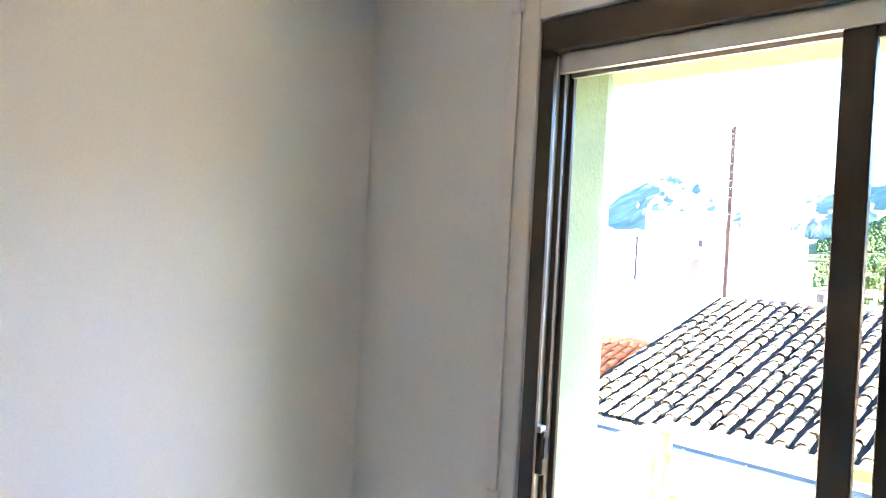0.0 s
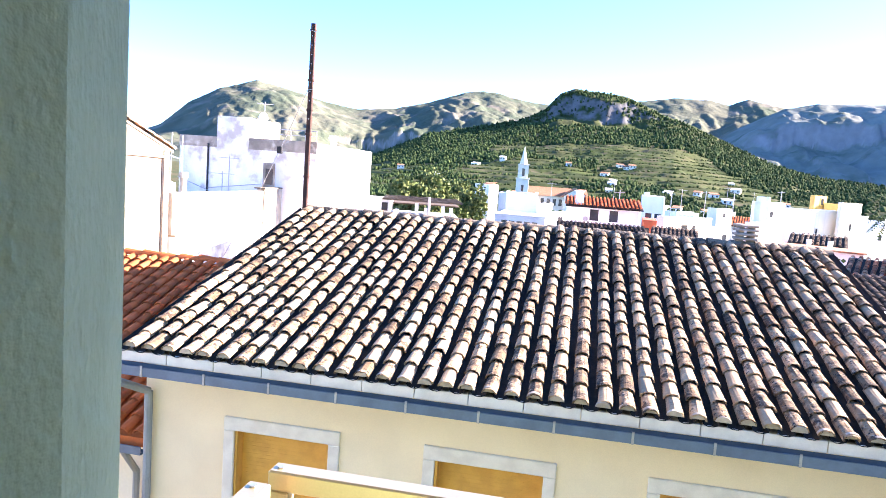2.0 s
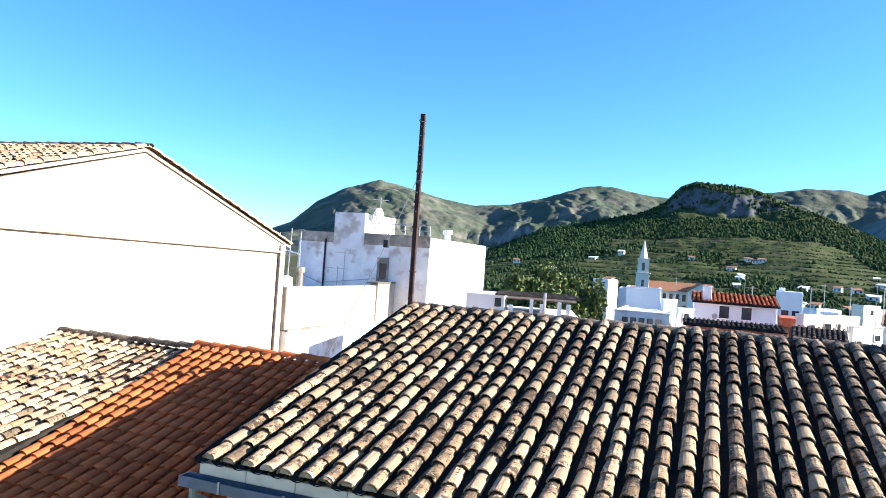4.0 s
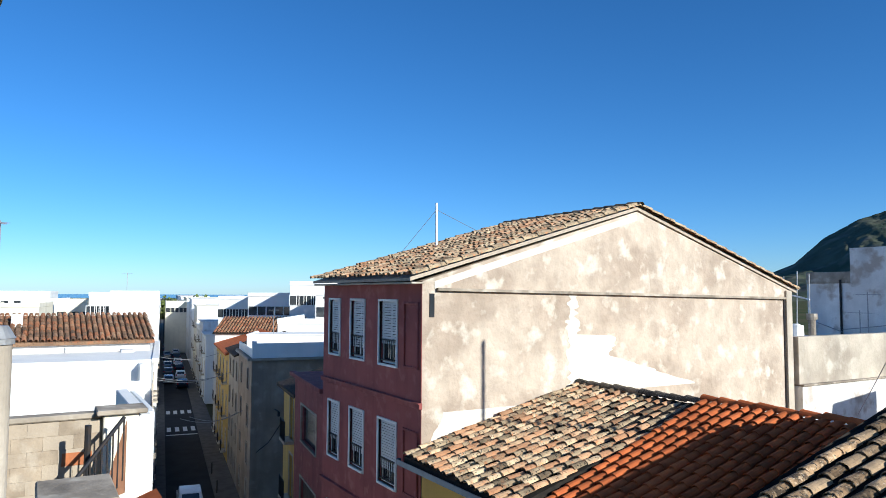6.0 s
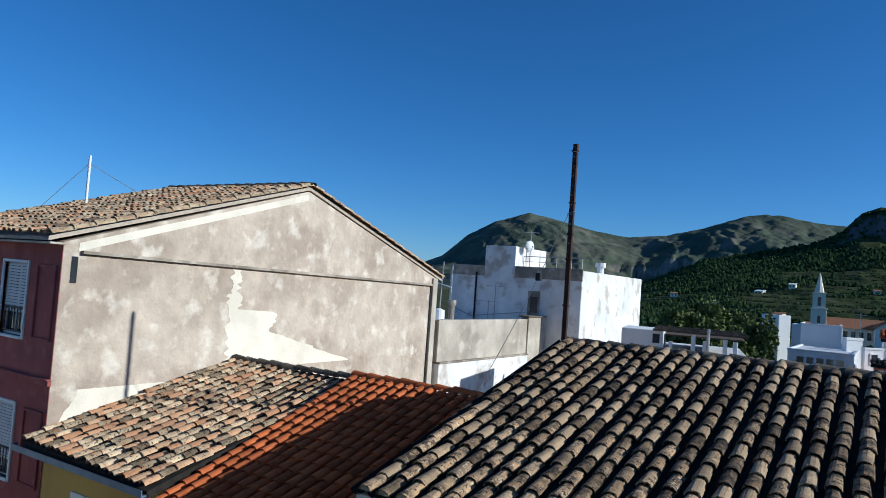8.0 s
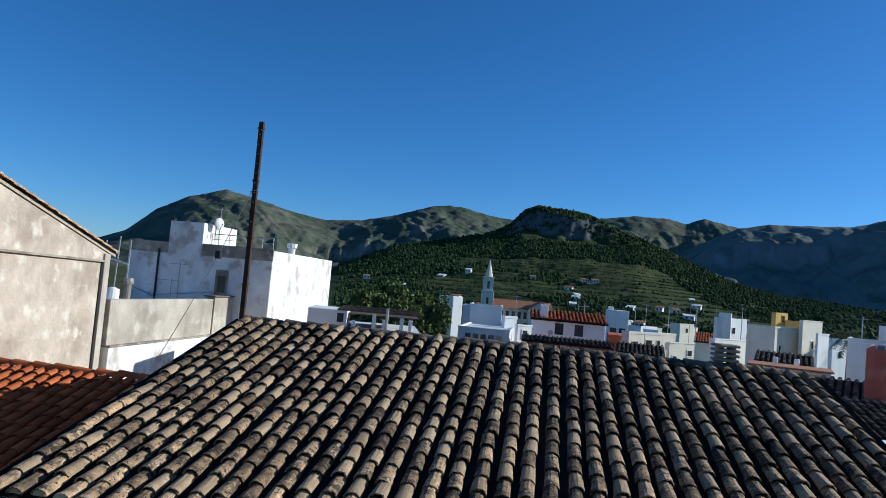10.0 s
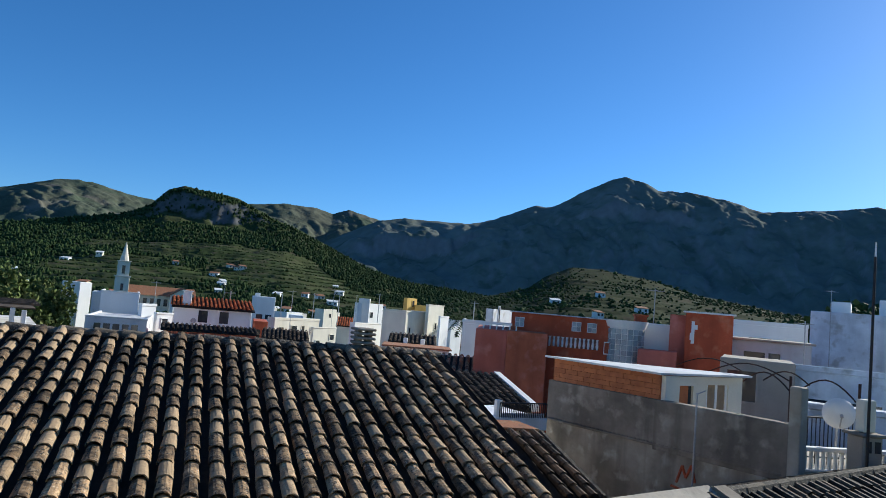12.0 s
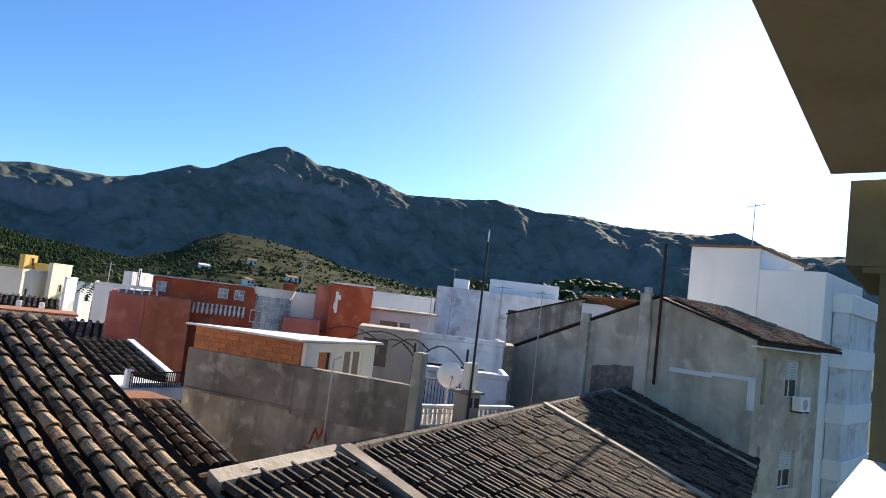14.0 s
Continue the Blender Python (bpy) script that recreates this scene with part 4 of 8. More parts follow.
part("drainpipe", rods(((-16.45, 28.05, 16.0), (-16.45, 28.05, 13.0), 0.05), seg=6), IRON, wb)
part("cable", rods(((-16.4, 28.02, 14.0), (-13.8, 28.02, 14.35), 0.02), ((-16.4, 28.02, 13.9), (-17.9, 28.02, 14.4), 0.02), seg=5), GALV, wb)


def yagi(x, y, z0, h, boom=0.9, n=5, rz=0.0, label="rooftop television aerial on a thin pole"):
    t = thing("tv_aerial", label, "aerial", "rooftop aerials", x, y, z0, rz)
    part("pole", rods(((0, 0, 0), (0, 0, h), 0.022), seg=6), GALV, t)
    part("boom", rods(((-boom / 2, 0, h - 0.1), (boom / 2, 0, h - 0.1), 0.014), seg=5), GALV, t)
    for k in range(n):
        s = -boom / 2 + boom * k / (n - 1)
        part("element", rods(((s, -0.28 + 0.02 * k, h - 0.1), (s, 0.28 - 0.02 * k, h - 0.1), 0.008), seg=4), GALV, t)
    return t


def satellite(x, y, z, r, rz, label="white satellite dish on a bracket"):
    t = thing("satellite_dish", label, "dish", "satellite dishes", x, y, z, rz)
    bm = bmesh.new()
    rings = [[bm.verts.new((r * s * math.cos(a), 0.32 * r * (s * s - 1), r * s * math.sin(a))) for a in np.linspace(0, math.tau, 20, endpoint=False)] for s in (0.12, 0.4, 0.7, 1.0)]
    bm.faces.new(rings[0])
    for p, q in zip(rings, rings[1:]):
        for i in range(20):
            bm.faces.new((p[i], p[(i + 1) % 20], q[(i + 1) % 20], q[i]))
    g = bmesh.ops.extrude_face_region(bm, geom=list(bm.faces))
    bmesh.ops.translate(bm, verts=[v for v in g["geom"] if isinstance(v, bmesh.types.BMVert)], vec=(0, 0.02, 0))
    part("reflector", bm, WHITE_METAL, t, smooth=True)
    part("feed_arm", rods(((0, -0.3 * r, -r * 0.9), (0, -r * 0.9, -0.1 * r), 0.015), ((0, -r * 0.9, -0.14 * r), (0, -r * 0.78, 0.0), 0.035), seg=6), GALV, t)
    part("bracket", rods(((0, 0, 0), (0, 0.18, -0.2), 0.025), ((0, 0.18, -0.2), (0, 0.18, -r - 0.4), 0.03), seg=6), GALV, t)
    return t


yagi(-14.2, 28.9, 16.3, 1.75, 0.7, 5, 30)
satellite(-14.15, 28.7, 17.3, 0.26, 65)
yagi(-15.1, 27.5, 13.6, 1.9, 0.8, 7, 10)
yagi(-15.3, 27.3, 13.6, 1.2, 0.9, 3, 0)
for k, (x, h) in enumerate(((-17.4, 2.4), (-16.9, 2.6), (-16.5, 2.5))):
    t = thing("antenna_pole", "tall thin galvanised antenna pole behind the yard wall", "aerial", "rooftop aerials", x, 25.6 + 0.2 * k, 13.7)
    part("pole", rods(((0, 0, 0), (0.12 - 0.05 * k, 0, h), 0.025), seg=6), GALV, t)
    if k == 1:
        part("cross_bar", rods(((-0.6, 0, 1.75), (0.55, 0, 1.5), 0.03), seg=6), WHITE_METAL, t)
fl = thing("roof_flue", "short cement flue with a cap behind the yard wall", "chimney", x=-15.9, y=25.2, z=13.7)
part("stack", rods(((0, 0, 0), (0, 0, 0.75), 0.13), seg=10), CEMENT, fl)
part("cap", rods(((0, 0, 0.75), (0, 0, 0.98), 0.19), seg=10), CEMENT, fl)
ta = thing("water_tank", "small white rooftop water tank", "tank", x=-16.8, y=25.6, z=13.7)
part("tank_body", rods(((0, 0, 0), (0, 0, 0.5), 0.28, 0.26), seg=14), WHITE_METAL, ta)
part("tank_lid", rods(((0, 0, 0.5), (0, 0, 0.56), 0.2, 0.1), seg=14), WHITE_METAL, ta)
low_roof = thing("flat_roof_house", "low flat-roofed house behind the yard wall", "house")
part("body", boxes((-18.5, 23.0, 0, -13.25, 27.9, 13.7)), WHITE, low_roof)

# ---- town to the right: a grid turned by about sixteen degrees ----
GRID = 16.0
E0 = Vector((0.2, -0.17, 0))         # where the balcony's eye stands for the bearings below


def face_line(az_l, az_r, r, rot):
    """The two ends of a house front that starts at bearing az_l, r metres off, runs in direction rot and ends at bearing az_r."""
    p = polar(az_l, r)
    d = Vector((math.cos(radians(rot)), math.sin(radians(rot)), 0))
    w = Vector((-math.sin(radians(az_r)), math.cos(radians(az_r)), 0))
    s = (p.y * w.x - p.x * w.y) / (d.x * w.y - d.y * w.x)
    return p + E0, s


def block(label, az_l, az_r, r, el, depth, rot, material, base=0.0, name="town_house", group="town houses", windows=(), parapet=0.0, roof=None, category="house", set_rot=False):
    """A flat-roofed town house by the bearings of its front; windows are (share along the front, metres below the top, width, height)."""
    if az_l < -9 and rot < 30 and not set_rot:
        rot = az_l - 2
    p, w = face_line(az_l, az_r, r, rot)
    top = height(el, r)
    t = thing(name, label, category, group, p.x, p.y, 0, rot)
    part("wall", boxes((0, 0, base, w, depth, top), bevel=0.03), material, t)
    if parapet:
        part("parapet", boxes((-0.04, -0.04, top, w + 0.04, 0.14, top + parapet), (w - 0.14, 0.14, top, w + 0.04, depth, top + parapet), (-0.04, 0.14, top, 0.14, depth, top + parapet), bevel=0.02), material, t)
    if roof:
        part("roof", boxes((-0.15, -0.2, top, w + 0.15, depth + 0.1, top + 0.1), bevel=0.02), roof, t)
    for s, dz, ww, hh in windows:
        u = s * w
        fr = part("window", boxes((u - ww / 2 - 0.08, -0.05, top - dz - 0.08, u + ww / 2 + 0.08, 0.02, top - dz), (u - ww / 2 - 0.08, -0.05, top - dz, u - ww / 2, 0.02, top - dz + hh), (u + ww / 2, -0.05, top - dz, u + ww / 2 + 0.08, 0.02, top - dz + hh), (u - ww / 2 - 0.08, -0.05, top - dz + hh, u + ww / 2 + 0.08, 0.02, top - dz + hh + 0.08)), material, t)
        part("pane", boxes((u - ww / 2, -0.02, top - dz, u + ww / 2, 0.01, top - dz + hh)), WINDOW_DARK, fr)
    t["width"] = w
    t["top"] = top
    return t


def corner_house(label, az_l, az_c, az_r, r, el, material, rot=42, **more):
    """A house seen on its corner: its shaded side from az_l to the corner at az_c, its sunlit front from there to az_r."""
    d = Vector((-math.sin(radians(rot)), math.cos(radians(rot)), 0))
    p, w = polar(az_c, r), Vector((-math.sin(radians(az_l)), math.cos(radians(az_l)), 0))
    depth = (p.y * w.x - p.x * w.y) / (d.x * w.y - d.y * w.x)
    return block(label, az_c, az_r, r, el, depth, rot, material, set_rot=True, **more)


def gabled(label, az_l, az_r, r, el_eave, rise, depth, rot, wall, tile, windows=(), pitch=0.3, course=0.4, name="tiled_house", overhang=0.3, seg=3):
    """A house with its eaves to the front and a tiled slope that rises to a ridge half way back."""
    t = block(label, az_l, az_r, r, el_eave, depth, rot, wall, windows=windows, name=name, group="tiled houses")
    w, top = t["width"], t["top"]
    a, b, c = (-0.2, -overhang, top - 0.02), (w + 0.2, -overhang, top - 0.02), (-0.2, depth / 2, top + rise)
    part("roof_bed", slab(bmesh.new(), [a, b, (w + 0.2, depth / 2, top + rise), c], 0.1), CHANNEL_SHADE, t)
    part("back_roof", slab(bmesh.new(), [c, (w + 0.2, depth / 2, top + rise), (w + 0.2, depth + 0.2, top), (-0.2, depth + 0.2, top)], 0.1), tile, t)
    part("gable", prism_x(0.02, w - 0.02, ((0, top - 0.02), (depth, top - 0.02), (depth / 2, top + rise - 0.08))), wall, t)
    tiled("roof_tiles", a, b, c, tile, t, pitch, course, "", 0.012, 7, seg=seg)
    return t


def prism_x(x0, x1, yz):
    bm = bmesh.new()
    a, b = ([bm.verts.new((x, y, z)) for y, z in yz] for x in (x0, x1))
    k = len(yz)
    bm.faces.new(a), bm.faces.new(b[::-1])
    for i in range(k):
        bm.faces.new((a[i], a[(i + 1) % k], b[(i + 1) % k], b[i]))
    return bm


# pergola terrace right behind the ridge
perg = thing("roof_terrace_pergola", "roof terrace with white posts under a dark pergola", "pergola", x=0, y=0)
pa, pb = polar(17.3, 24), polar(9.4, 24)
ux = (pb - pa).normalized()
L = (pb - pa).length
perg.matrix_world = pose(pa.x, pa.y, 0, 0, 0, math.degrees(math.atan2(ux.y, ux.x)))
part("terrace_wall", boxes((0, 0, 0, L, 4.5, 13.72), bevel=0.02), OFFWHITE, perg)
part("hut", boxes((-0.6, 0.2, 13.72, 0.75, 2.5, 14.32), bevel=0.02), WHITE, perg)
part("hut_window", boxes((0.4, 0.17, 13.9, 0.62, 0.21, 14.2)), WINDOW_DARK, perg)
for x, h in ((0.9, 14.0), (1.6, 14.25), (1.95, 14.1), (2.55, 14.2), (2.85, 14.15)):
    part("post", boxes((x, 0.1, 13.72, x + 0.13, 0.23, h), bevel=0.01), WHITE, perg)
part("post", rods(((2.1, -0.1, 13.6), (2.1, -0.1, 14.5), 0.05), seg=8), GALV, perg, "grey steel post")
for k in range(5):
    part("beam", boxes((0.4, 0.1 + 0.8 * k, 14.3, L, 0.2 + 0.8 * k, 14.37)), BARK, perg)
part("screen", boxes((0.8, 0.3, 14.18, L - 0.1, 3.6, 14.22)), BARK, perg, "dark slatted pergola screen")

corner_house("small white rooftop hut with plain walls", 8.65, 7.5, 6.7, 68, -0.55, WHITE)
block("pale grey side of a white house", 6.65, 6.05, 63, -1.12, 4, 4, OFFWHITE)
block("broad plain white house front", 6.07, 3.45, 61, -1.08, 6, 4, WHITE, parapet=0.1)
block("long grey-white wall with a glazed terrace", 6.9, 2.7, 52, -3.0, 8, 0, OFFWHITE, windows=tuple((0.2 + 0.15 * k, 0.75, 0.42, 0.4) for k in range(5)), parapet=0.12)
corner_house("white stepped terrace house with a sunlit front", 3.45, 3.2, 2.2, 57, -1.95, WHITE, parapet=0.2)
corner_house("low sunlit white terrace with a parapet", 2.3, 2.1, 0.95, 55, -2.5, WHITE, windows=((0.5, 0.9, 0.5, 0.6),), parapet=0.15)

# church
ch = thing("church", "distant church with a pale bell tower and brown tiled nave", "church", x=polar(4.75, 300).x, y=300, z=0, rz=8)
zt, zs = height(1.29, 300), height(2.7, 300)
part("tower", boxes((-2.5, -2.5, 0, 2.5, 2.5, zt - 6), bevel=0.1), CHURCH_STONE, ch)
bel = part("belfry", panel(-2.1, 2.1, zt - 6, zt, 4.2, [(-0.6, 0.6, zt - 5, zt - 1.8)]), CHURCH_STONE, ch)
bel.location = (0, -2.1, 0)
part("belfry_opening", boxes((-0.55, 0.5, zt - 5, 0.55, 0.7, zt - 1.8)), WINDOW_DARK, bel)
part("cornice", boxes((-2.9, -2.9, zt - 6.3, 2.9, 2.9, zt - 5.8), (-2.4, -2.4, zt - 0.3, 2.4, 2.4, zt), bevel=0.08), CHURCH_STONE, ch)
part("tower_window", boxes((-0.5, -2.56, zt - 11.5, 0.5, -2.48, zt - 8.8)), WINDOW_DARK, ch)
part("spire", rods(((0, 0, zt), (0, 0, zs), 1.7, 0.12), seg=8), CHURCH_STONE, ch)
part("nave", boxes((1, 4, 0, 27, 18, height(-1.12, 300))), PALE_CREAM, ch)
part("nave_roof", prism_x(-1, 29, ((3, height(-1.12, 300)), (19, height(-1.12, 300)), (11, height(-0.42, 300)))), TILE_RED, ch)
for k in range(6):
    part("nave_arch", boxes((3.5 + 2.6 * k, 3.9, height(-1.9, 300), 4.9 + 2.6 * k, 4.05, height(-1.35, 300))), WINDOW_DARK, ch)
part("transept", boxes((18.5, -1, 0, 27.5, 4, height(-1.0, 300))), WHITE, ch)
bm = bmesh.new()
a, b = ([bm.verts.new((x, y, z)) for x, z in ((18, height(-1.0, 300)), (28, height(-1.0, 300)), (23, height(-0.4, 300)))] for y in (-1.2, 8))
bm.faces.new(a), bm.faces.new(b[::-1])
for i in range(3):
    bm.faces.new((a[i], a[(i + 1) % 3], b[(i + 1) % 3], b[i]))
part("transept_gable", bm, PALE_CREAM, ch)
part("transept_verge", slab(bmesh.new(), [(17.5, -1.5, height(-1.02, 300)), (23, -1.5, height(-0.36, 300)), (23, 8, height(-0.36, 300)), (17.5, 8, height(-1.02, 300))], 0.25), TILE_RED, ch)
part("transept_verge", slab(bmesh.new(), [(23, -1.5, height(-0.36, 300)), (28.5, -1.5, height(-1.02, 300)), (28.5, 8, height(-1.02, 300)), (23, 8, height(-0.36, 300))], 0.25), TILE_RED, ch)

villa = gabled("white villa with an orange tiled roof and two dark windows", 0.95, -4.8, 60, -1.72, 0.68, 6, 2, WHITE, TILE_ORANGE, windows=((0.37, 1.2, 0.72, 0.95), (0.64, 1.2, 0.72, 0.95)), pitch=0.32, course=0.4, name="villa")
part("chimney", boxes((0.6, 0.2, 13.4, 1.25, 0.9, 14.72), bevel=0.03), WHITE, villa)
part("chimney_cap", boxes((0.52, 0.12, 14.72, 1.33, 0.98, 14.8), bevel=0.02), WHITE, villa)
part("wall_sign", rods(((1.55, -0.05, 12.45), (1.55, 0.02, 12.45), 0.22), seg=14), GALV, villa)
base = gabled("brick-red annex with a low tiled lean-to", 1.5, -5.3, 50, -3.5, 0.25, 4, 2, PINK, TILE_DARK, pitch=0.3, course=0.4)
block("white house with a bare shaded front and a stub chimney", -4.75, -6.5, 95, -0.5, 5, -4, WHITE, windows=((0.35, 2.9, 0.8, 0.6), (0.75, 2.9, 0.8, 0.6)))
block("white rooftop box on a bare house", -4.9, -5.3, 96, -0.25, 2, -4, WHITE)
block("dark red rendered house front", -5.0, -6.1, 72, -2.45, 6, -4, TERRACOTTA, windows=((0.4, 1.7, 0.5, 0.9), (0.75, 1.7, 0.5, 0.9)))
corner_house("cream and white terrace house with balconies", -6.05, -6.6, -10.1, 80, -2.25, PALE_CREAM, windows=((0.14, 1.5, 0.9, 0.7), (0.42, 1.5, 1.0, 0.9), (0.62, 1.5, 0.5, 0.9), (0.85, 1.5, 0.9, 0.7)), parapet=0.3)
block("pale rooftop room with a parapet", -7.7, -8.8, 84, -1.75, 3, -6, WHITE)
block("sunlit white rooftop wall", -8.8, -9.7, 86, -1.95, 3, 24, WHITE, set_rot=True)
gabled("small house with an old tiled roof", -6.0, -9.2, 50, -3.75, 0.55, 5, -6, BEIGE, TILE_DARK, pitch=0.3)
corner_house("cream cubic house with small shuttered windows", -9.45, -9.65, -11.5, 62, -2.68, PALE_CREAM, windows=((0.22, 1.5, 0.5, 0.45), (0.72, 1.8, 0.55, 0.5), (0.8, 1.0, 0.6, 0.45)), parapet=0.12)
gabled("house with a dull red tiled roof", -11.5, -13.2, 120, -2.3, 1.3, 8, -8, PALE_CREAM, TILE_ORANGE, pitch=0.4, course=0.6)
corner_house("white apartment house in the town", -12.75, -13.0, -15.05, 112, -0.33, WHITE, windows=((0.25, 2.3, 0.8, 0.9), (0.55, 2.3, 0.8, 0.9), (0.25, 4.6, 0.8, 0.9), (0.55, 4.6, 0.8, 0.9)))
block("white stair tower of an apartment house", -13.05, -13.95, 113, 0.05, 4, -13, WHITE)
corner_house("low white house beside the cowl", -12.5, -12.9, -15.2, 76, -2.05, WHITE, parapet=0.15)
corner_house("cream cubic house with a shaded side and sunlit front", -15.05, -16.95, -19.2, 74, -0.78, PALE_CREAM, windows=((0.15, 2.6, 0.35, 1.0), (0.72, 2.9, 0.8, 0.8), (0.45, 4.2, 1.5, 0.9)), parapet=0.2)
corner_house("sunlit cream stair tower of a house", -18.5, -18.75, -20.0, 76, -0.05, PALE_CREAM, windows=((0.5, 2.6, 0.4, 0.7),), parapet=0.1)
corner_house("sunlit cream balcony wing", -19.6, -19.75, -20.45, 75, -0.95, WHITE, parapet=0.15)
corner_house("ochre rooftop storey with a lower terrace", -16.65, -16.95, -17.75, 84, 0.4, OCHRE, windows=((0.6, 1.0, 0.5, 0.7),))
block("low ochre rooftop wall", -17.6, -18.6, 85, -0.1, 4, -18, OCHRE)
gabled("white house with a dark tiled roof", -15.9, -19.4, 50, -3.25, 0.5, 6, -16, WHITE, TILE_DARK, windows=((0.6, 1.0, 0.5, 0.6),), pitch=0.32)
for az in (-16.9, -18.3):
    block("small white chimney on the dark tiled roof", az, az - 0.35, 49.5, -2.85, 0.4, az, WHITE, base=12.4, name="chimney", group="roof chimneys", category="chimney")
block("low white house with a flat red-tiled roof edge", -15.4, -20.7, 46, -3.6, 3, -18, WHITE, roof=TILE_RED)
corner_house("weathered white stair tower", -23.4, -24.0, -25.5, 60, 0.1, OFFWHITE, windows=((0.3, 1.2, 0.25, 1.4),))
block("white rooftop room behind the pink wall", -21.6, -23.9, 62, -1.2, 5, GRID, WHITE, parapet=0.3)
gabled("small old tiled roof in the yards", -20.2, -23.2, 30, -5.2, 0.5, 5, GRID, BEIGE, TILE_RED, pitch=0.28)

rnd = random.Random(31)
for k in range(16):
    az = rnd.uniform(-3.5, -24)
    block("small white house in the valley town", az, az - rnd.uniform(0.7, 1.5), rnd.uniform(125, 230), rnd.uniform(-1.7, -1.05), 3, rnd.choice((44, 50, 38)), rnd.choice((WHITE, WHITE, PALE_CREAM)), windows=((0.5, 2.0, 1.0, 1.1),), parapet=0.3)

for az, r, el, w, h in ((-3.2, 64, -1.35, 0.05, 3.6), (-7.1, 90, -0.9, 0.05, 4.2), (-9.6, 92, -0.6, 0.05, 5.0), (-11.6, 104, -0.4, 0.06, 5.5), (-14.8, 108, -0.1, 0.06, 6.0), (-22.6, 70, -0.4, 0.05, 4.0)):
    q = polar(az, r)
    t = thing("aerial_pole", "thin bare rooftop aerial pole in the town", "aerial", "rooftop aerials", q.x, q.y, height(el, r) - h)
    part("pole", rods(((0, 0, 0), (0.05, 0, h + 1.2), w), seg=6), GALV, t)
    part("cross_bar", rods(((-0.5, 0, h + 1.0), (0.5, 0, h + 1.05), w * 0.5), seg=5), GALV, t)

# terracotta house
p, w = face_line(-22.7, -28.5, 30, -24)
terra = thing("terracotta_house", "terracotta and pink rendered house with a white terrace railing", "house", "", p.x, p.y, 0, -24)
zt = height(-1.5, 30)
part("low_front", boxes((w * 0.44, 0, 0, w, 7, zt), bevel=0.03), RUSTY, terra)
part("pink_front", boxes((0, 0.004, 0, w * 0.44 - 0.002, 7, zt - 0.02), bevel=0.03), PINK, terra)
part("roof_railing", boxes((0.0, 0.3, zt + 0.18, w * 0.5, 0.36, zt + 0.3), *[(k * 0.28, 0.3, zt - 0.02, k * 0.28 + 0.06, 0.36, zt + 0.18) for k in range(7)]), WHITE, terra, "white terrace balustrade")
q, w2 = face_line(-25.5, -35.6, 31.5, -27)
up = thing("terracotta_upper_house", "terracotta upper storey with white balusters and a glass-brick stair bay", "house", "", q.x, q.y, 0, -27)
zu = height(0.0, 31.5)
part("body", boxes((0, 0.05, 0, w2, 6.5, zu), bevel=0.03), TERRACOTTA, up)
part("roof_edge", boxes((-0.1, -0.12, zu, w2 + 0.15, 6.6, zu + 0.05), bevel=0.02), OFFWHITE, up, "thin weathered white roof edge")
wx = lambda s: s * w2
part("baluster_recess", boxes((wx(0.3), 0.0, zu - 1.35, wx(0.69), 0.06, zu - 0.9)), WINDOW_DARK, up)
for k in range(12):
    x = wx(0.31) + k * wx(0.0335)
    part("baluster", rods(((x, -0.02, zu - 1.35), (x, -0.02, zu - 1.2), 0.035, 0.06), ((x, -0.02, zu - 1.2), (x, -0.02, zu - 1.0), 0.06, 0.035), ((x, -0.02, zu - 1.0), (x, -0.02, zu - 0.9), 0.035, 0.06), seg=8), WHITE, up)
for s in (0.03, 0.475, 0.595):
    g = part("glass_brick_window", boxes((wx(s), -0.03, zu - 0.62, wx(s) + 0.4, 0.0, zu - 0.2)), WHITE, up)
    for i in range(2):
        for j in range(2):
            part("glass_block", boxes((wx(s) + 0.02 + 0.19 * i, -0.045, zu - 0.60 + 0.2 * j, wx(s) + 0.19 + 0.19 * i, -0.03, zu - 0.42 + 0.2 * j), bevel=0.01), GLASS_BRICK, g)
part("small_window", boxes((wx(0.73), -0.03, zu - 1.5, wx(0.78), 0.01, zu - 0.95)), WHITE, up)
part("small_pane", boxes((wx(0.735), -0.045, zu - 1.45, wx(0.775), -0.03, zu - 1.0)), TERRACOTTA, up)
bay_c = Vector((wx(0.895), 0.35, 0))
part("stair_bay", rods(((bay_c.x, bay_c.y, 8), (bay_c.x, bay_c.y, zu - 0.25), 0.78), seg=24), WHITE, up, "round stair bay")
part("bay_cornice", rods(((bay_c.x, bay_c.y, zu - 0.27), (bay_c.x, bay_c.y, zu + 0.05), 0.86, 0.98), seg=24), WHITE, up)
gb = []
for k in range(10):
    a = radians(180 + 18 * k + 9)
    for j in range(8):
        z = zu - 2.15 + 0.23 * j
        bm = boxes((-0.105, -0.03, 0, 0.105, 0.01, 0.21), bevel=0.012)
        gb.append(("glass_block", bm, a, z))
for nm, bm, a, z in gb:
    o = part(nm, bm, GLASS_BRICK, up)
    o.matrix_local = Matrix.Translation((bay_c.x + 0.785 * math.cos(a), bay_c.y + 0.785 * math.sin(a), z)) @ Matrix.Rotation(a + math.pi / 2, 4, "Z")
part("chimney", boxes((wx(0.99), 1.2, zu, wx(0.99) + 0.5, 1.7, zu + 0.3), (wx(0.99) - 0.06, 1.14, zu + 0.3, wx(0.99) + 0.56, 1.76, zu + 0.38)), TERRACOTTA, up)
block("white rendered wall between two terracotta houses", -35.6, -37.9, 33, 0.05, 4, GRID, WHITE, parapet=0.0)
block("low pink rendered yard wall", -35.5, -38.4, 31, -2.0, 1, GRID, PINK)
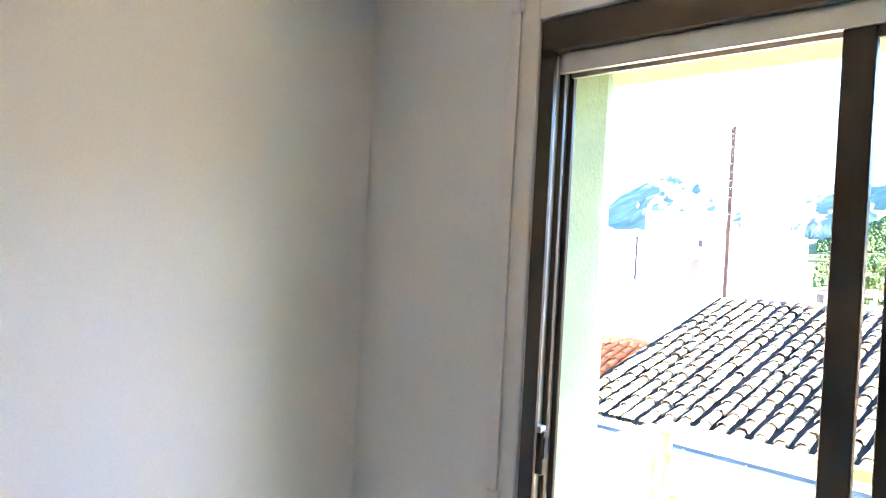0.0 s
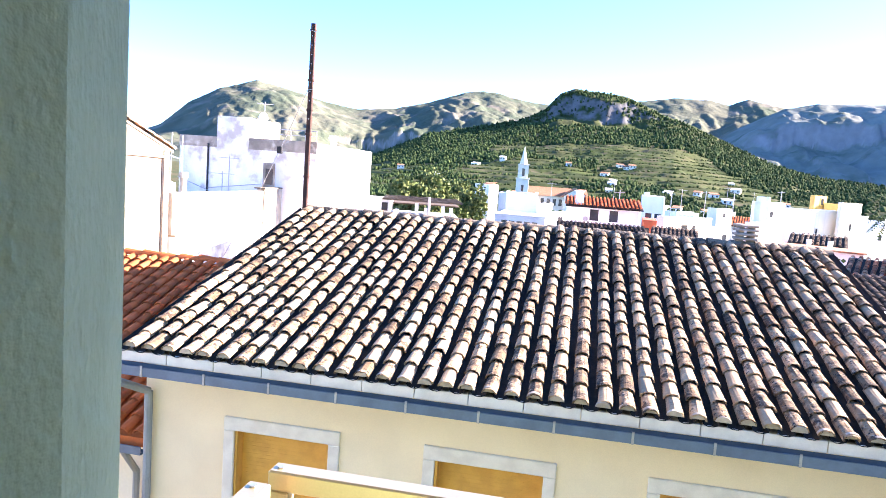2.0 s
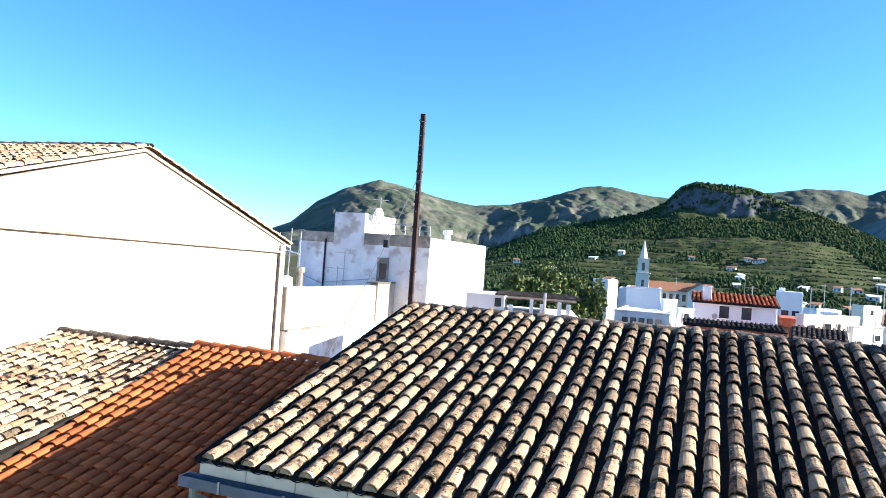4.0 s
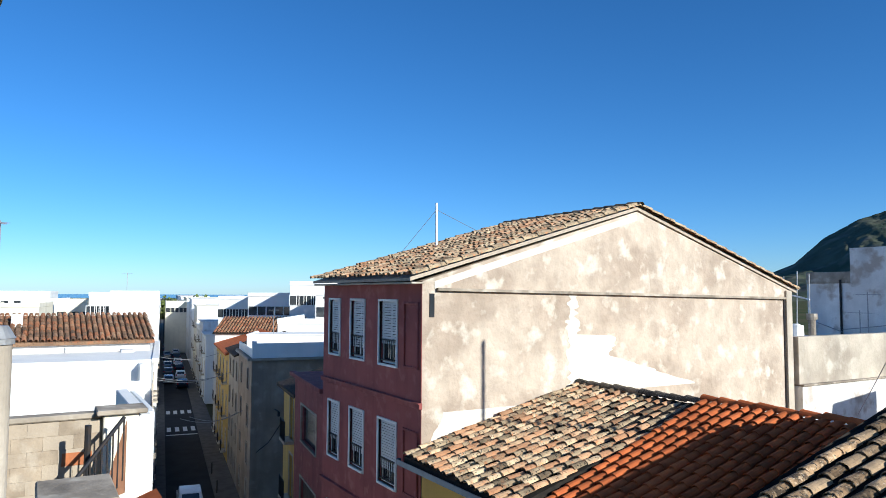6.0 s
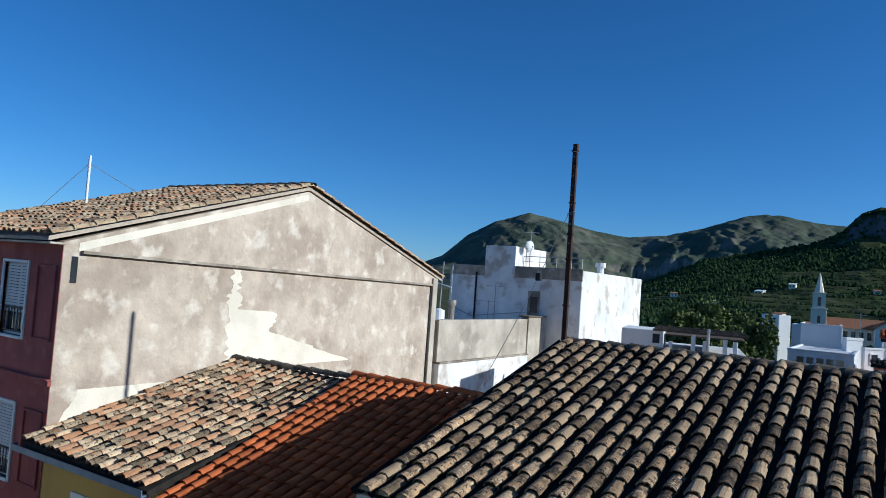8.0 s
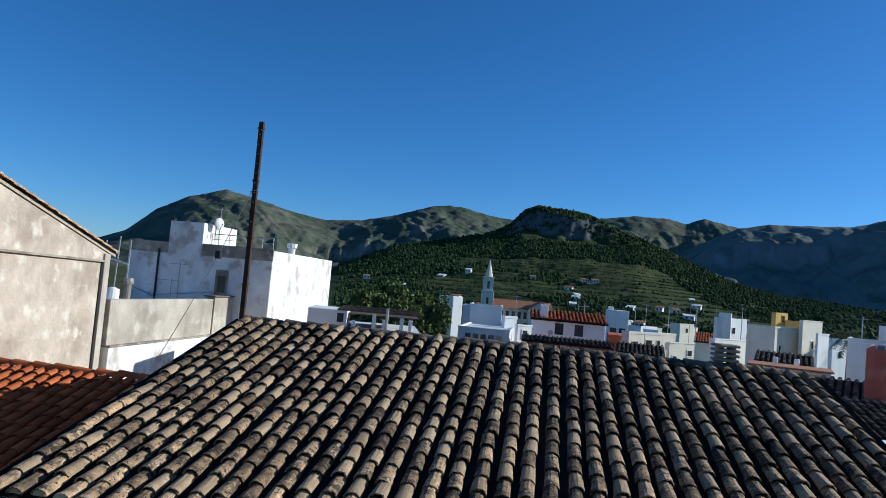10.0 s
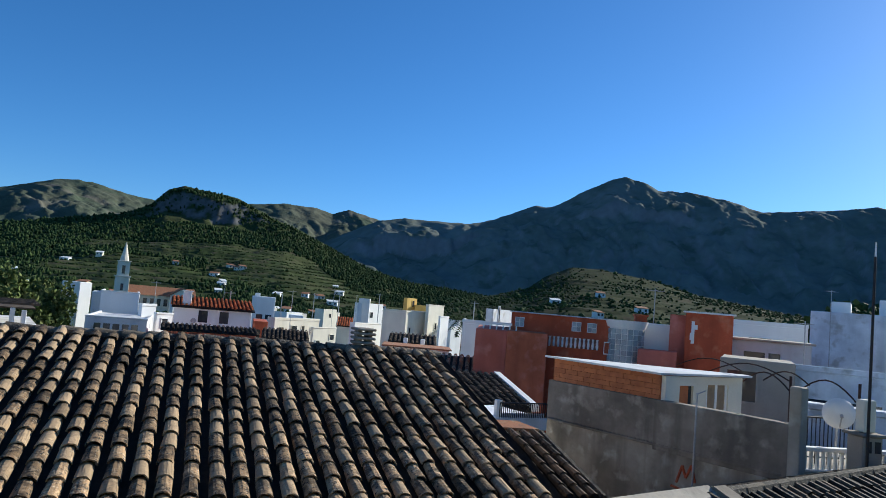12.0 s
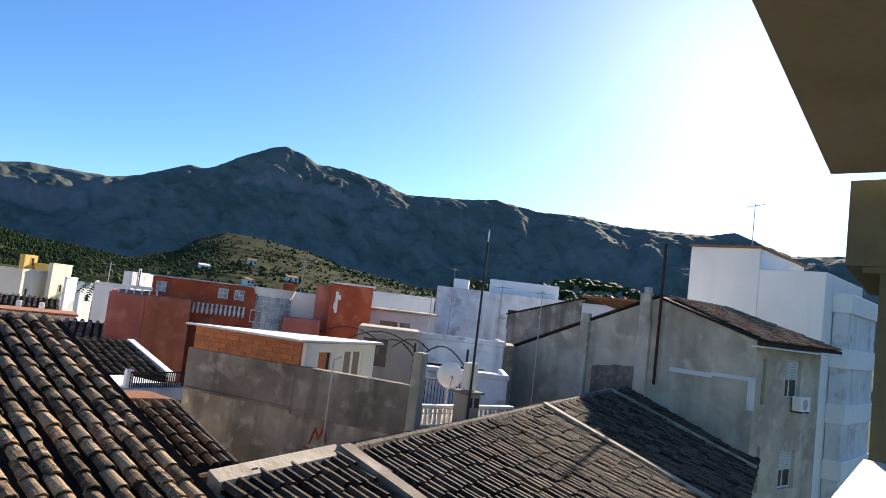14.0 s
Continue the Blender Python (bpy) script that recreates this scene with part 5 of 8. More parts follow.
t2 = block("terracotta stair tower with flaking paint", -38.9, -42.3, 32, 1.1, 4.5, GRID + 6, TERRACOTTA, name="terracotta_tower", group="")
part("roof_edge", boxes((-0.1, -0.1, t2["top"], t2["width"] + 0.1, 4.6, t2["top"] + 0.07), bevel=0.01), WHITE, t2)
part("flaked_paint", boxes((0.25, -0.012, t2["top"] - 1.3, 0.38, 0.0, t2["top"] - 0.35), (0.38, -0.012, t2["top"] - 0.7, 0.5, 0.0, t2["top"] - 0.5), (0.2, -0.012, t2["top"] - 1.15, 0.25, 0.0, t2["top"] - 0.85)), WHITE, t2, "pale flaked paint")
part("side_wall", boxes((-0.65, 0.3, 0, -0.004, 4.4, t2["top"] - 0.12)), PINK, t2)

# long cement party wall with the brick attic
za = height(-5.1, 19.6)
pl, pr = polar(-28.8, 19.6) + E0, polar(-46.4, 15.9) + E0
dv = (pr - pl)
ang = math.degrees(math.atan2(dv.y, dv.x))
WL = dv.length
wall = thing("cement_party_wall", "long stained cement party wall with a clay-brick attic behind", "wall", "", pl.x, pl.y, 0, ang)
part("upper_wall", boxes((0, 0, za - 1.0, WL * 0.52, 0.25, za), (WL * 0.52, -0.03, za - 1.15, WL, 0.25, za + 0.0), bevel=0.015), WALL_STAIN, wall)
part("lower_wall", boxes((0, 0.03, 5, WL, 0.3, za - 1.0), bevel=0.01), CEMENT, wall)
part("ledge", boxes((0, -0.06, za - 1.06, WL * 0.98, 0.03, za - 1.0), bevel=0.01), WALL_STAIN, wall)
part("end_pier", boxes((WL - 0.02, -0.05, 8, WL + 0.22, 0.25, za + 0.75), bevel=0.02), CEMENT_PALE, wall)
part("white_foot", boxes((WL * 0.72, -0.02, 5, WL + 0.1, 0.03, za - 1.85), bevel=0.01), WHITE, wall)
scr = []
for k, (a, b) in enumerate((((0.62, -1.75), (0.64, -1.35)), ((0.64, -1.35), (0.655, -1.6)), ((0.655, -1.6), (0.675, -1.3)), ((0.675, -1.3), (0.69, -1.65)), ((0.6, -1.85), (0.73, -1.95)))):
    scr.append(((WL * a[0], 0.02, za + a[1]), (WL * b[0], 0.02, za + b[1]), 0.03))
part("graffiti", rods(*scr, seg=5), TERRACOTTA, wall, "red scrawled paint strokes")
att = thing("brick_attic", "orange clay-brick attic with a flat pale roof and white front", "attic", "", pl.x, pl.y, 0, ang)
zr = height(-3.28, 19.6)
zb = za + 0.0
AL = WL * 0.53
part("core", prism(bmesh.new(), [(0.1, 0.12), (AL, 0.12), (AL + 0.1, 0.3), (AL + 0.3, 2.9)], zb - 0.5, zr - 0.03), BRICK, att)
part("roof_slab", slab(bmesh.new(), [(-0.1, -0.1, zr + 0.02), (AL + 0.12, -0.12, zr + 0.01), (AL + 0.62, 3.1, zr + 0.02), (AL + 0.35, 3.15, zr + 0.03)], 0.05), OFFWHITE, att, "thin flat pale roof slab")
side = Matrix.Translation((AL + 0.12, 0.1, 0)) @ Matrix.Rotation(radians(84), 4, "Z")
part("white_front", panel(0, 2.9, zb - 0.6, zr - 0.06, 0.12, [(0.5, 1.0, zb - 0.35, zr - 0.28), (1.5, 2.35, zb - 0.35, zr - 0.25)]), PALE_CREAM, att).matrix_local = side
part("dark_window", boxes((0.5, 0.06, zb - 0.35, 0.72, 0.09, zr - 0.28), (0.75, 0.06, zb - 0.35, 1.0, 0.09, zr - 0.28)), WINDOW_DARK, att).matrix_local = side
part("window_frame", boxes((1.5, 0.04, zb - 0.35, 1.58, 0.1, zr - 0.25), (1.88, 0.04, zb - 0.35, 1.96, 0.1, zr - 0.25), (2.27, 0.04, zb - 0.35, 2.35, 0.1, zr - 0.25)), WHITE, att).matrix_local = side
part("curtained_pane", boxes((1.58, 0.06, zb - 0.35, 2.27, 0.09, zr - 0.25)), DULL_WOOD, att).matrix_local = side
BRICK_AT = (att, AL, zb, zr)

# yards between the cream house and the party wall
dr = thing("dark_lean_to", "dark old tiled lean-to roof in the yard beside the party wall", "roof")
p1, p2, p3 = Vector((4.45, 9.8, 12.45)), Vector((6.8, 9.8, 12.45)), Vector((4.45, 12.1, 13.05))
part("roof_bed", slab(bmesh.new(), [p1, p2, p3 + (p2 - p1), p3], 0.12), CHANNEL_SHADE, dr)
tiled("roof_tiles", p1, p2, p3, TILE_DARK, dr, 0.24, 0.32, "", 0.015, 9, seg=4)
part("verge", rods((p2 + Vector((0.05, 0, 0.03)), p3 + (p2 - p1) + Vector((0.05, 0, 0.03)), 0.06), seg=6), RIDGE_TILE, dr)
part("wall", boxes((4.4, 10.0, 0, 6.75, 12.0, 12.3)), BEIGE, dr)
cor = thing("yard_cornice", "pale moulded cornice and small tiled canopy in the yard", "canopy")
c0, c1 = polar(-25.0, 14) + E0, polar(-27.8, 14.2) + E0
part("canopy_wall", prism(bmesh.new(), [(c0.x, c0.y), (c1.x, c1.y), (c1.x - 0.2, c1.y + 0.5), (c0.x - 0.2, c0.y + 0.5)], 0, height(-9.2, 14)), PALE_CREAM, cor)
part("canopy_tiles", slab(bmesh.new(), [(c0.x, c0.y - 0.1, height(-9.1, 14)), (c1.x + 0.1, c1.y - 0.1, height(-9.1, 14)), (c1.x - 0.1, c1.y + 0.5, height(-8.6, 14.5)), (c0.x - 0.2, c0.y + 0.5, height(-8.6, 14.5))], 0.06), TILE_RED, cor)
yr = thing("yard_roof", "old dark tiled roof with a white verge coping in the yards", "roof")
er = polar(-27.6, 21, height(-7.5, 21)) + E0
rr_ = Vector((er.x - 0.05, er.y + 2.7, height(-5.2, 23.3)))
part("roof_bed", slab(bmesh.new(), [er - Vector((5, 0, 0)), er, rr_, rr_ - Vector((5, 0, 0))], 0.12), CHANNEL_SHADE, yr)
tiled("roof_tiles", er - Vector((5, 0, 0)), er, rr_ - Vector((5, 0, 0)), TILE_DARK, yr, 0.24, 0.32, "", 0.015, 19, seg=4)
part("verge_coping", slab(bmesh.new(), [er + Vector((0, -0.1, 0.12)), er + Vector((0.2, -0.1, 0.12)), rr_ + Vector((0.2, 0, 0.12)), rr_ + Vector((0, 0, 0.12))], 0.2), WHITE, yr, "white verge coping")
part("front_wall", boxes((er.x - 5, er.y + 0.2, 0, er.x + 0.15, er.y + 0.5, er.z - 0.05)), BEIGE, yr)
part("rear_wall", boxes((er.x - 5, rr_.y - 0.3, 0, er.x + 0.15, rr_.y - 0.02, rr_.z - 0.12)), BEIGE, yr)
ter = thing("yard_terrace", "small blue-grey terrace with a dark metal railing", "terrace")
a0, a1 = polar(-23.5, 17.5) + E0, polar(-28.9, 18.5) + E0
zt = height(-8.35, 18)
part("deck", prism(bmesh.new(), [(a0.x, a0.y), (a1.x, a1.y), (a1.x - 0.5, a1.y + 2), (a0.x - 0.5, a0.y + 2)], zt - 0.3, zt), GREY_BLUE, ter)
part("deck_wall", prism(bmesh.new(), [(a0.x, a0.y + 0.1), (a1.x, a1.y + 0.1), (a1.x - 0.5, a1.y + 2), (a0.x - 0.5, a0.y + 2)], 5, zt - 0.3), OFFWHITE, ter)
part("post", boxes((a0.x + 0.5, a0.y + 0.1, zt, a0.x + 0.65, a0.y + 0.25, zt + 0.42)), WHITE, ter)
bars = []
for k in range(26):
    p = a0.lerp(a1, 0.3 + 0.7 * k / 25)
    bars.append(((p.x, p.y + 0.05, zt), (p.x, p.y + 0.05, zt + 0.36), 0.012))
part("railing", rods(*bars, ((a0.lerp(a1, 0.3).x, a0.lerp(a1, 0.3).y + 0.05, zt + 0.36), (a1.x, a1.y + 0.05, zt + 0.36), 0.02), seg=5), IRON, ter)["kind"] = "stuff"
part("blue_panel", prism(bmesh.new(), [(a0.x + 0.6, a0.y + 0.12), (a1.x, a1.y + 0.12), (a1.x, a1.y + 0.15), (a0.x + 0.6, a0.y + 0.15)], zt, zt + 0.1), GREY_BLUE, ter)

# front houses on the right with the sloping dark roof
H = 2.2
u = Vector((math.cos(radians(GRID)), math.sin(radians(GRID)), 0))
v = Vector((-u.y, u.x, 0))
ap = Vector((3.15 * H, 3.47 * H, 0)) + E0
zr0 = EYE_Z - H
RL = 24.5
front = thing("dark_roof_row", "row of low houses with long dark barrel-tile roofs", "houses")
SL = 0.36


def on_roof(s, e, dz=0.0):
    """A place s metres along the ridge and e metres down the street slope."""
    q = ap + u * s - v * e
    return Vector((q.x, q.y, zr0 - SL * e + dz))


EA = 4.9
secs = ((-2.65, -0.25), (0.0, 9.0), (9.25, 16.8), (17.05, RL))
for k, (s0, s1) in enumerate(secs):
    part("roof_bed", slab(bmesh.new(), [on_roof(s0, EA), on_roof(s1, EA), on_roof(s1, 0), on_roof(s0, 0)], 0.12), CHANNEL_SHADE, front)
    tiled("roof_tiles", on_roof(s0, EA), on_roof(s1, EA), on_roof(s0, 0), TILE_DARK, front, 0.2, 0.34, "dark mottled clay tiles", 0.026, 11 + k, seg=5, cover=0.41)
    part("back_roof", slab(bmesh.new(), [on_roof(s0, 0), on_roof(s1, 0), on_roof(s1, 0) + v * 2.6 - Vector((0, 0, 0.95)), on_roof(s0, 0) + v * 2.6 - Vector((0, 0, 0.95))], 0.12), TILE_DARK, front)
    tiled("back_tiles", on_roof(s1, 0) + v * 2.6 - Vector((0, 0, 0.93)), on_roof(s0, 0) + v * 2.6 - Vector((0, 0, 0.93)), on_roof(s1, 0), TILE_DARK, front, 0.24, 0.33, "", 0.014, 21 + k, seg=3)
for s in (-0.12, 9.12, 16.92):
    bm = slab(bmesh.new(), [on_roof(s - 0.13, EA, 0.16), on_roof(s + 0.13, EA, 0.16), on_roof(s + 0.13, 0, 0.16), on_roof(s - 0.13, 0, 0.16)], 0.3)
    part("party_coping", bm, CEMENT, front, "cement party-wall coping")
    p, q = on_roof(s - 0.13, 0, 0.16), on_roof(s + 0.13, 0, 0.16)
    dn = Vector((0, 0, 0.95))
    part("back_coping", slab(bmesh.new(), [p, q, q + v * 2.6 - dn, p + v * 2.6 - dn], 0.2), CEMENT, front)
part("wall_head", slab(bmesh.new(), [on_roof(-2.68, 0.1, 0.10), on_roof(-0.25, 0.1, 0.10), on_roof(-0.25, -0.08, 0.13), on_roof(-2.68, -0.08, 0.13)], 0.16), CEMENT_PALE, front, "pale cement wall head")
w0, w1 = on_roof(-2.7, EA - 0.4), on_roof(RL, EA - 0.4)
b0, b1 = on_roof(-2.7, -2.4), on_roof(RL, -2.4)
part("street_wall", prism(bmesh.new(), [(w0.x, w0.y), (w1.x, w1.y), (w1.x + v.x * 0.3, w1.y + v.y * 0.3), (w0.x + v.x * 0.3, w0.y + v.y * 0.3)], 0, w0.z - 0.15), PALE_CREAM, front)
part("end_wall", prism(bmesh.new(), [(w0.x, w0.y), (w0.x + u.x * 0.3, w0.y + u.y * 0.3), (b0.x + u.x * 0.3, b0.y + u.y * 0.3), (b0.x, b0.y)], 0, w0.z - 0.2), CEMENT, front)
bm = bmesh.new()
ga = [on_roof(-2.72, EA - 0.4, -0.4), on_roof(-2.72, EA - 0.4, -0.15), on_roof(-2.72, 0, -0.02), on_roof(-2.72, 0) + v * 2.4 - Vector((0, 0, 1.0)), on_roof(-2.72, 0) + v * 2.4 - Vector((0, 0, 2.2))]
fa_, fb_ = [bm.verts.new(c) for c in ga], [bm.verts.new(c + u * 0.2) for c in ga]
bm.faces.new(fa_), bm.faces.new(fb_[::-1])
for i in range(5):
    bm.faces.new((fa_[i], fa_[(i + 1) % 5], fb_[(i + 1) % 5], fb_[i]))
part("end_gable", bm, CEMENT, front)
part("back_wall", prism(bmesh.new(), [(b0.x, b0.y), (b1.x, b1.y), (b1.x - v.x * 0.3, b1.y - v.y * 0.3), (b0.x - v.x * 0.3, b0.y - v.y * 0.3)], 0, zr0 - 1.0), PALE_CREAM, front)
for k in range(int(RL / 0.42)):
    s = 0.02 + k * 0.42
    p, q = on_roof(s, 0, 0.03), on_roof(s + 0.46, 0, 0.05)
    part("ridge_tile", rods((p, q, 0.1, 0.085), seg=8), RIDGE_TILE, front)

# terrace with pale balusters, pillar, mast and dish
tr = thing("baluster_terrace", "roof terrace with a white baluster parapet", "terrace")
t0, t1 = polar(-46.6, 16.2) + E0, polar(-54.8, 18.3) + E0
td = (t1 - t0)
tang = math.degrees(math.atan2(td.y, td.x))
tr.matrix_world = pose(t0.x, t0.y, 0, 0, 0, tang)
TL = td.length
zt = height(-9.35, 16.5)
part("terrace_body", boxes((0, 0, 6, TL, 5, zt), bevel=0.02), CEMENT_PALE, tr)
part("rail_cap", boxes((0, 0.0, zt + 0.42, TL, 0.2, zt + 0.5), (0, 0.0, zt, TL, 0.2, zt + 0.05), bevel=0.01), WHITE, tr)
for k in range(int(TL / 0.14)):
    part("baluster", rods(((0.08 + k * 0.14, 0.1, zt + 0.05), (0.08 + k * 0.14, 0.1, zt + 0.42), 0.04, 0.04), seg=6), WHITE, tr)
part("iron_fence", rods(*[((0.9 + 0.1 * k, 0.9, zt), (0.9 + 0.1 * k, 0.9, zt + 1.0), 0.012) for k in range(16)], ((0.9, 0.9, zt + 1.0), (2.4, 0.9, zt + 1.0), 0.02), ((0.9, 0.9, zt + 0.15), (2.4, 0.9, zt + 0.15), 0.02), seg=5), IRON, tr, "dark iron fence")["kind"] = "stuff"
pi = thing("terrace_chimney", "tan rendered chimney pillar with a round flue on the terrace", "chimney", "", *(polar(-51.0, 16.5) + E0)[:2], 0, tang)
zc = height(-6.3, 16.6)
part("pillar", boxes((-0.22, -0.22, 8, 0.22, 0.22, zc), bevel=0.02), BEIGE, pi)
part("cap", boxes((-0.29, -0.29, zc, 0.29, 0.29, zc + 0.06), bevel=0.02), CEMENT, pi)
part("flue", boxes((-0.12, -0.12, zc + 0.07, 0.14, 0.14, height(-3.9, 16.6)), bevel=0.02), PALE_CREAM, pi, "pale square flue")
part("opening", boxes((-0.16, -0.235, zc - 0.3, -0.04, -0.21, zc - 0.08), (0.04, -0.235, zc - 0.3, 0.16, -0.21, zc - 0.08)), WINDOW_DARK, pi)
pm = polar(-51.1, 16.0) + E0
am = thing("aerial_mast", "tall dark aerial mast with a white whip tip beside the chimney", "aerial", "", pm.x, pm.y, 0)
part("pole", rods(((0, 0, 8.0), (0.06, 0, height(6.0, 16)), 0.035, 0.025), seg=8), IRON, am)
part("tip", rods(((0.06, 0, height(6.0, 16)), (0.065, 0, height(7.0, 16)), 0.02, 0.012), seg=6), WHITE_METAL, am)
pd = polar(-49.4, 17.2) + E0
satellite(pd.x, pd.y, height(-5.1, 17.2), 0.32, -38, "large cream satellite dish on the terrace")
pw = polar(-40.0, 14.8) + E0
wp = thing("thin_aerial_pole", "thin bare metal pole in front of the party wall", "aerial", "rooftop aerials", pw.x, pw.y, 0)
part("pole", rods(((0, 0, 8.0), (0.0, 0, height(-4.9, 14.8)), 0.02), seg=6), GALV, wp)
part("hook", rods(((0, 0, height(-5.0, 14.8)), (0.2, 0, height(-4.7, 14.8)), 0.012), seg=5), GALV, wp)

arch = thing("pergola_arches", "thin rusty metal pergola arches over the terrace", "pergola")
for az0, az1, r0, e0, e1 in ((-40.5, -46.3, 21, -3.3, -2.3), (-42.8, -46.3, 20.5, -4.0, -2.8), (-46.4, -50.6, 19, -4.4, -2.9), (-44.5, -47.5, 19.5, -3.4, -2.6), (-38.5, -43.0, 24, -2.9, -2.2)):
    pts = []
    for k in range(11):
        s = k / 10
        r = r0 - 2.0 * s
        pts.append(polar(az0 + (az1 - az0) * s, r, height(e0 + (e1 - e0) * math.sin(math.pi * s), r)) + E0)
    bm = bmesh.new()
    for a, b in zip(pts, pts[1:]):
        rod(bm, a, b, 0.018, 5)
    part("arch", bm, RUST, arch)["kind"] = "stuff"
for az, r in ((-46.3, 18.5), (-42.8, 20), (-50.6, 17.5)):
    q = polar(az, r) + E0
    part("post", rods(((q.x, q.y, 10), (q.x, q.y, height(-2.9, r)), 0.03), seg=6), RUST, arch)

block("dark-windowed white terrace house", -42.2, -47.6, 36, -0.6, 5, GRID, OFFWHITE, windows=((0.3, 1.3, 0.9, 0.8), (0.55, 1.3, 0.5, 0.8)), roof=CEMENT_PALE)
block("white roof terrace with low parapets", -41.0, -47.3, 60, 0.6, 8, GRID, WHITE, windows=((0.5, 1.8, 1.6, 0.8),), parapet=0.3)
block("tan blank rear wall of a house", -41.5, -46.6, 26, -2.0, 3, GRID, BEIGE, windows=((0.3, 1.4, 0.9, 1.0),))
block("pale blue-white rear house", -45.0, -53.4, 27, -2.4, 3, GRID + 8, GREY_BLUE, windows=((0.55, 1.5, 2.2, 0.6),), parapet=0.2)
block("low blue-white yard wall", -46.5, -54.0, 22, -5.0, 2.5, GRID + 8, GREY_BLUE, parapet=0.15)
block("grey stained rooftop wall", -50.2, -54.2, 30, -2.2, 3, GRID, CEMENT)
bl = block("peeling blue-white block with a rooftop hut", -47.4, -58.0, 45, 1.95, 8, GRID, GREY_BLUE, windows=((0.62, 2.2, 1.1, 1.2),), name="blue_white_block", group="")
for az0, az1, el in ((-51.6, -57.2, 3.0), (-48.7, -49.9, 2.7)):
    block("white rooftop hut with a flat lid", az0, az1, 47, el, 3, GRID, WHITE, name="rooftop_hut", group="rooftop huts")
block("white house with a small window", -54.0, -60.5, 60, 1.6, 6, GRID, OFFWHITE)

# grey gable house and white block at the far right
def blot_y(y0, y1, z0, z1, seed):
    """A thin ragged patch on an x-facing wall."""
    bm = bmesh.new()
    n = 26
    low, top = [], []
    for i in range(n + 1):
        y = y0 + (y1 - y0) * i / n
        k = 0.5 * (z1 - z0)
        top.append(bm.verts.new((-0.008, y, z1 + k * 0.16 * noise.fractal(Vector((y * 0.8, seed, 0)), 0.8, 2.1, 3) - k * 0.3 * i / n)))
        low.append(bm.verts.new((-0.008, y, z0)))
    for i in range(n):
        bm.faces.new((low[i], low[i + 1], top[i + 1], top[i]))
    r = bmesh.ops.extrude_face_region(bm, geom=list(bm.faces))
    bmesh.ops.translate(bm, verts=[v for v in r["geom"] if isinstance(v, bmesh.types.BMVert)], vec=(0.012, 0, 0))
    return bm


X = 26.0
def gx(az):
    return X / math.tan(radians(-az)) + E0.y
y_l, y_a, y_r = gx(-53.8), gx(-65.1), gx(-72.2)
z_l, z_a, z_r = height(-2.44, X / math.sin(radians(53.8))), height(3.0, X / math.sin(radians(65.1))), height(0.6, X / math.sin(radians(72.2)))
gg = thing("grey_gable_house", "tall grey cement gable house with a brown tiled roof", "house", x=X + E0.x)
part("gable_wall", prism_x(0, 0.35, ((y_r, 0), (y_l, 0), (y_l, z_l), (y_a, z_a), (y_r, z_r))), CEMENT_PALE, gg)
for yy, w in ((y_l - 0.3, 0.35), (gx(-60.0), 0.4), (y_a + 0.25, 0.45)):
    part("pilaster", boxes((-0.2, yy, 8, 0.02, yy + w, z_l + 0.2 if yy > y_a + 3 else z_a - 0.9), bevel=0.02), CEMENT_PALE, gg)
part("chimney_shaft", boxes((-0.22, y_a + 0.3, 12, 0.05, y_a + 0.75, z_a + 0.12), bevel=0.03), CEMENT_PALE, gg)
part("chimney_cap", rods(((-0.08, y_a + 0.5, z_a + 0.12), (-0.08, y_a + 0.5, z_a + 0.35), 0.16), seg=10), GALV, gg)
part("flue_pipe", rods(((-0.15, y_a - 0.1, 13.5), (-0.15, y_a - 0.1, z_a + 2.1), 0.06), seg=8), RUST, gg, "rusty flue pipe")
rz0, rz1, rz2 = height(-2.4, 28.2), height(-2.35, 27.3), height(-4.6, 27.3)
part("render_band", boxes((-0.02, gx(-72.3), rz1 - 0.07, 0.01, gx(-69.2), rz1 + 0.07), (-0.024, gx(-69.3), rz0 - 0.09, 0.01, gx(-66.2), rz0 + 0.08), (-0.028, gx(-72.3), rz2, 0.01, gx(-71.8), rz1), bevel=0.01), OFFWHITE, gg, "pale repaired render line")
part("damp_stain", blot_y(gx(-64.5), gx(-60.4), height(-5.6, 29.5), height(-2.4, 29.5), 5), SOOT, gg, "black damp stain on the render")
fw = 5.4
ff = thing("grey_street_front", "grey plastered street front with shuttered windows and an air conditioner", "house front", "", X + E0.x, y_r, 0, -8.0)
zf = z_r - 0.15
FW = [(0.5, 0.85, zf - 2.1, zf - 0.5), (2.4, 3.7, zf - 1.85, zf - 0.45), (0.5, 0.85, zf - 5.2, zf - 3.6), (2.4, 3.7, zf - 5.2, zf - 3.8)]
part("front_wall", panel(0, fw, 0, zf, 0.3, FW), CEMENT_PALE, ff)
for a, b, z0, z1 in FW:
    w_ = window(ff, 0, 0, b - a, z1 - z0, blind=0.5, depth=0.2)
    w_.location = (a, 0, z0)
ac = part("air_conditioner", boxes((2.9, -0.42, zf - 2.3, 3.7, -0.08, zf - 1.75), bevel=0.02), WHITE_METAL, ff, "white air-conditioner unit")
part("fan_grille", rods(((3.25, -0.43, zf - 2.03), (3.25, -0.42, zf - 2.03), 0.2), seg=14), GALV, ac)
part("bracket", boxes((3.0, -0.42, zf - 2.36, 3.05, 0, zf - 2.3), (3.55, -0.42, zf - 2.36, 3.6, 0, zf - 2.3)), IRON, ac)
along = Vector((math.cos(radians(8)), -math.sin(radians(8)), 0))
rf0 = Vector((X + E0.x - 0.15, y_r - 0.45, z_r - 0.05))
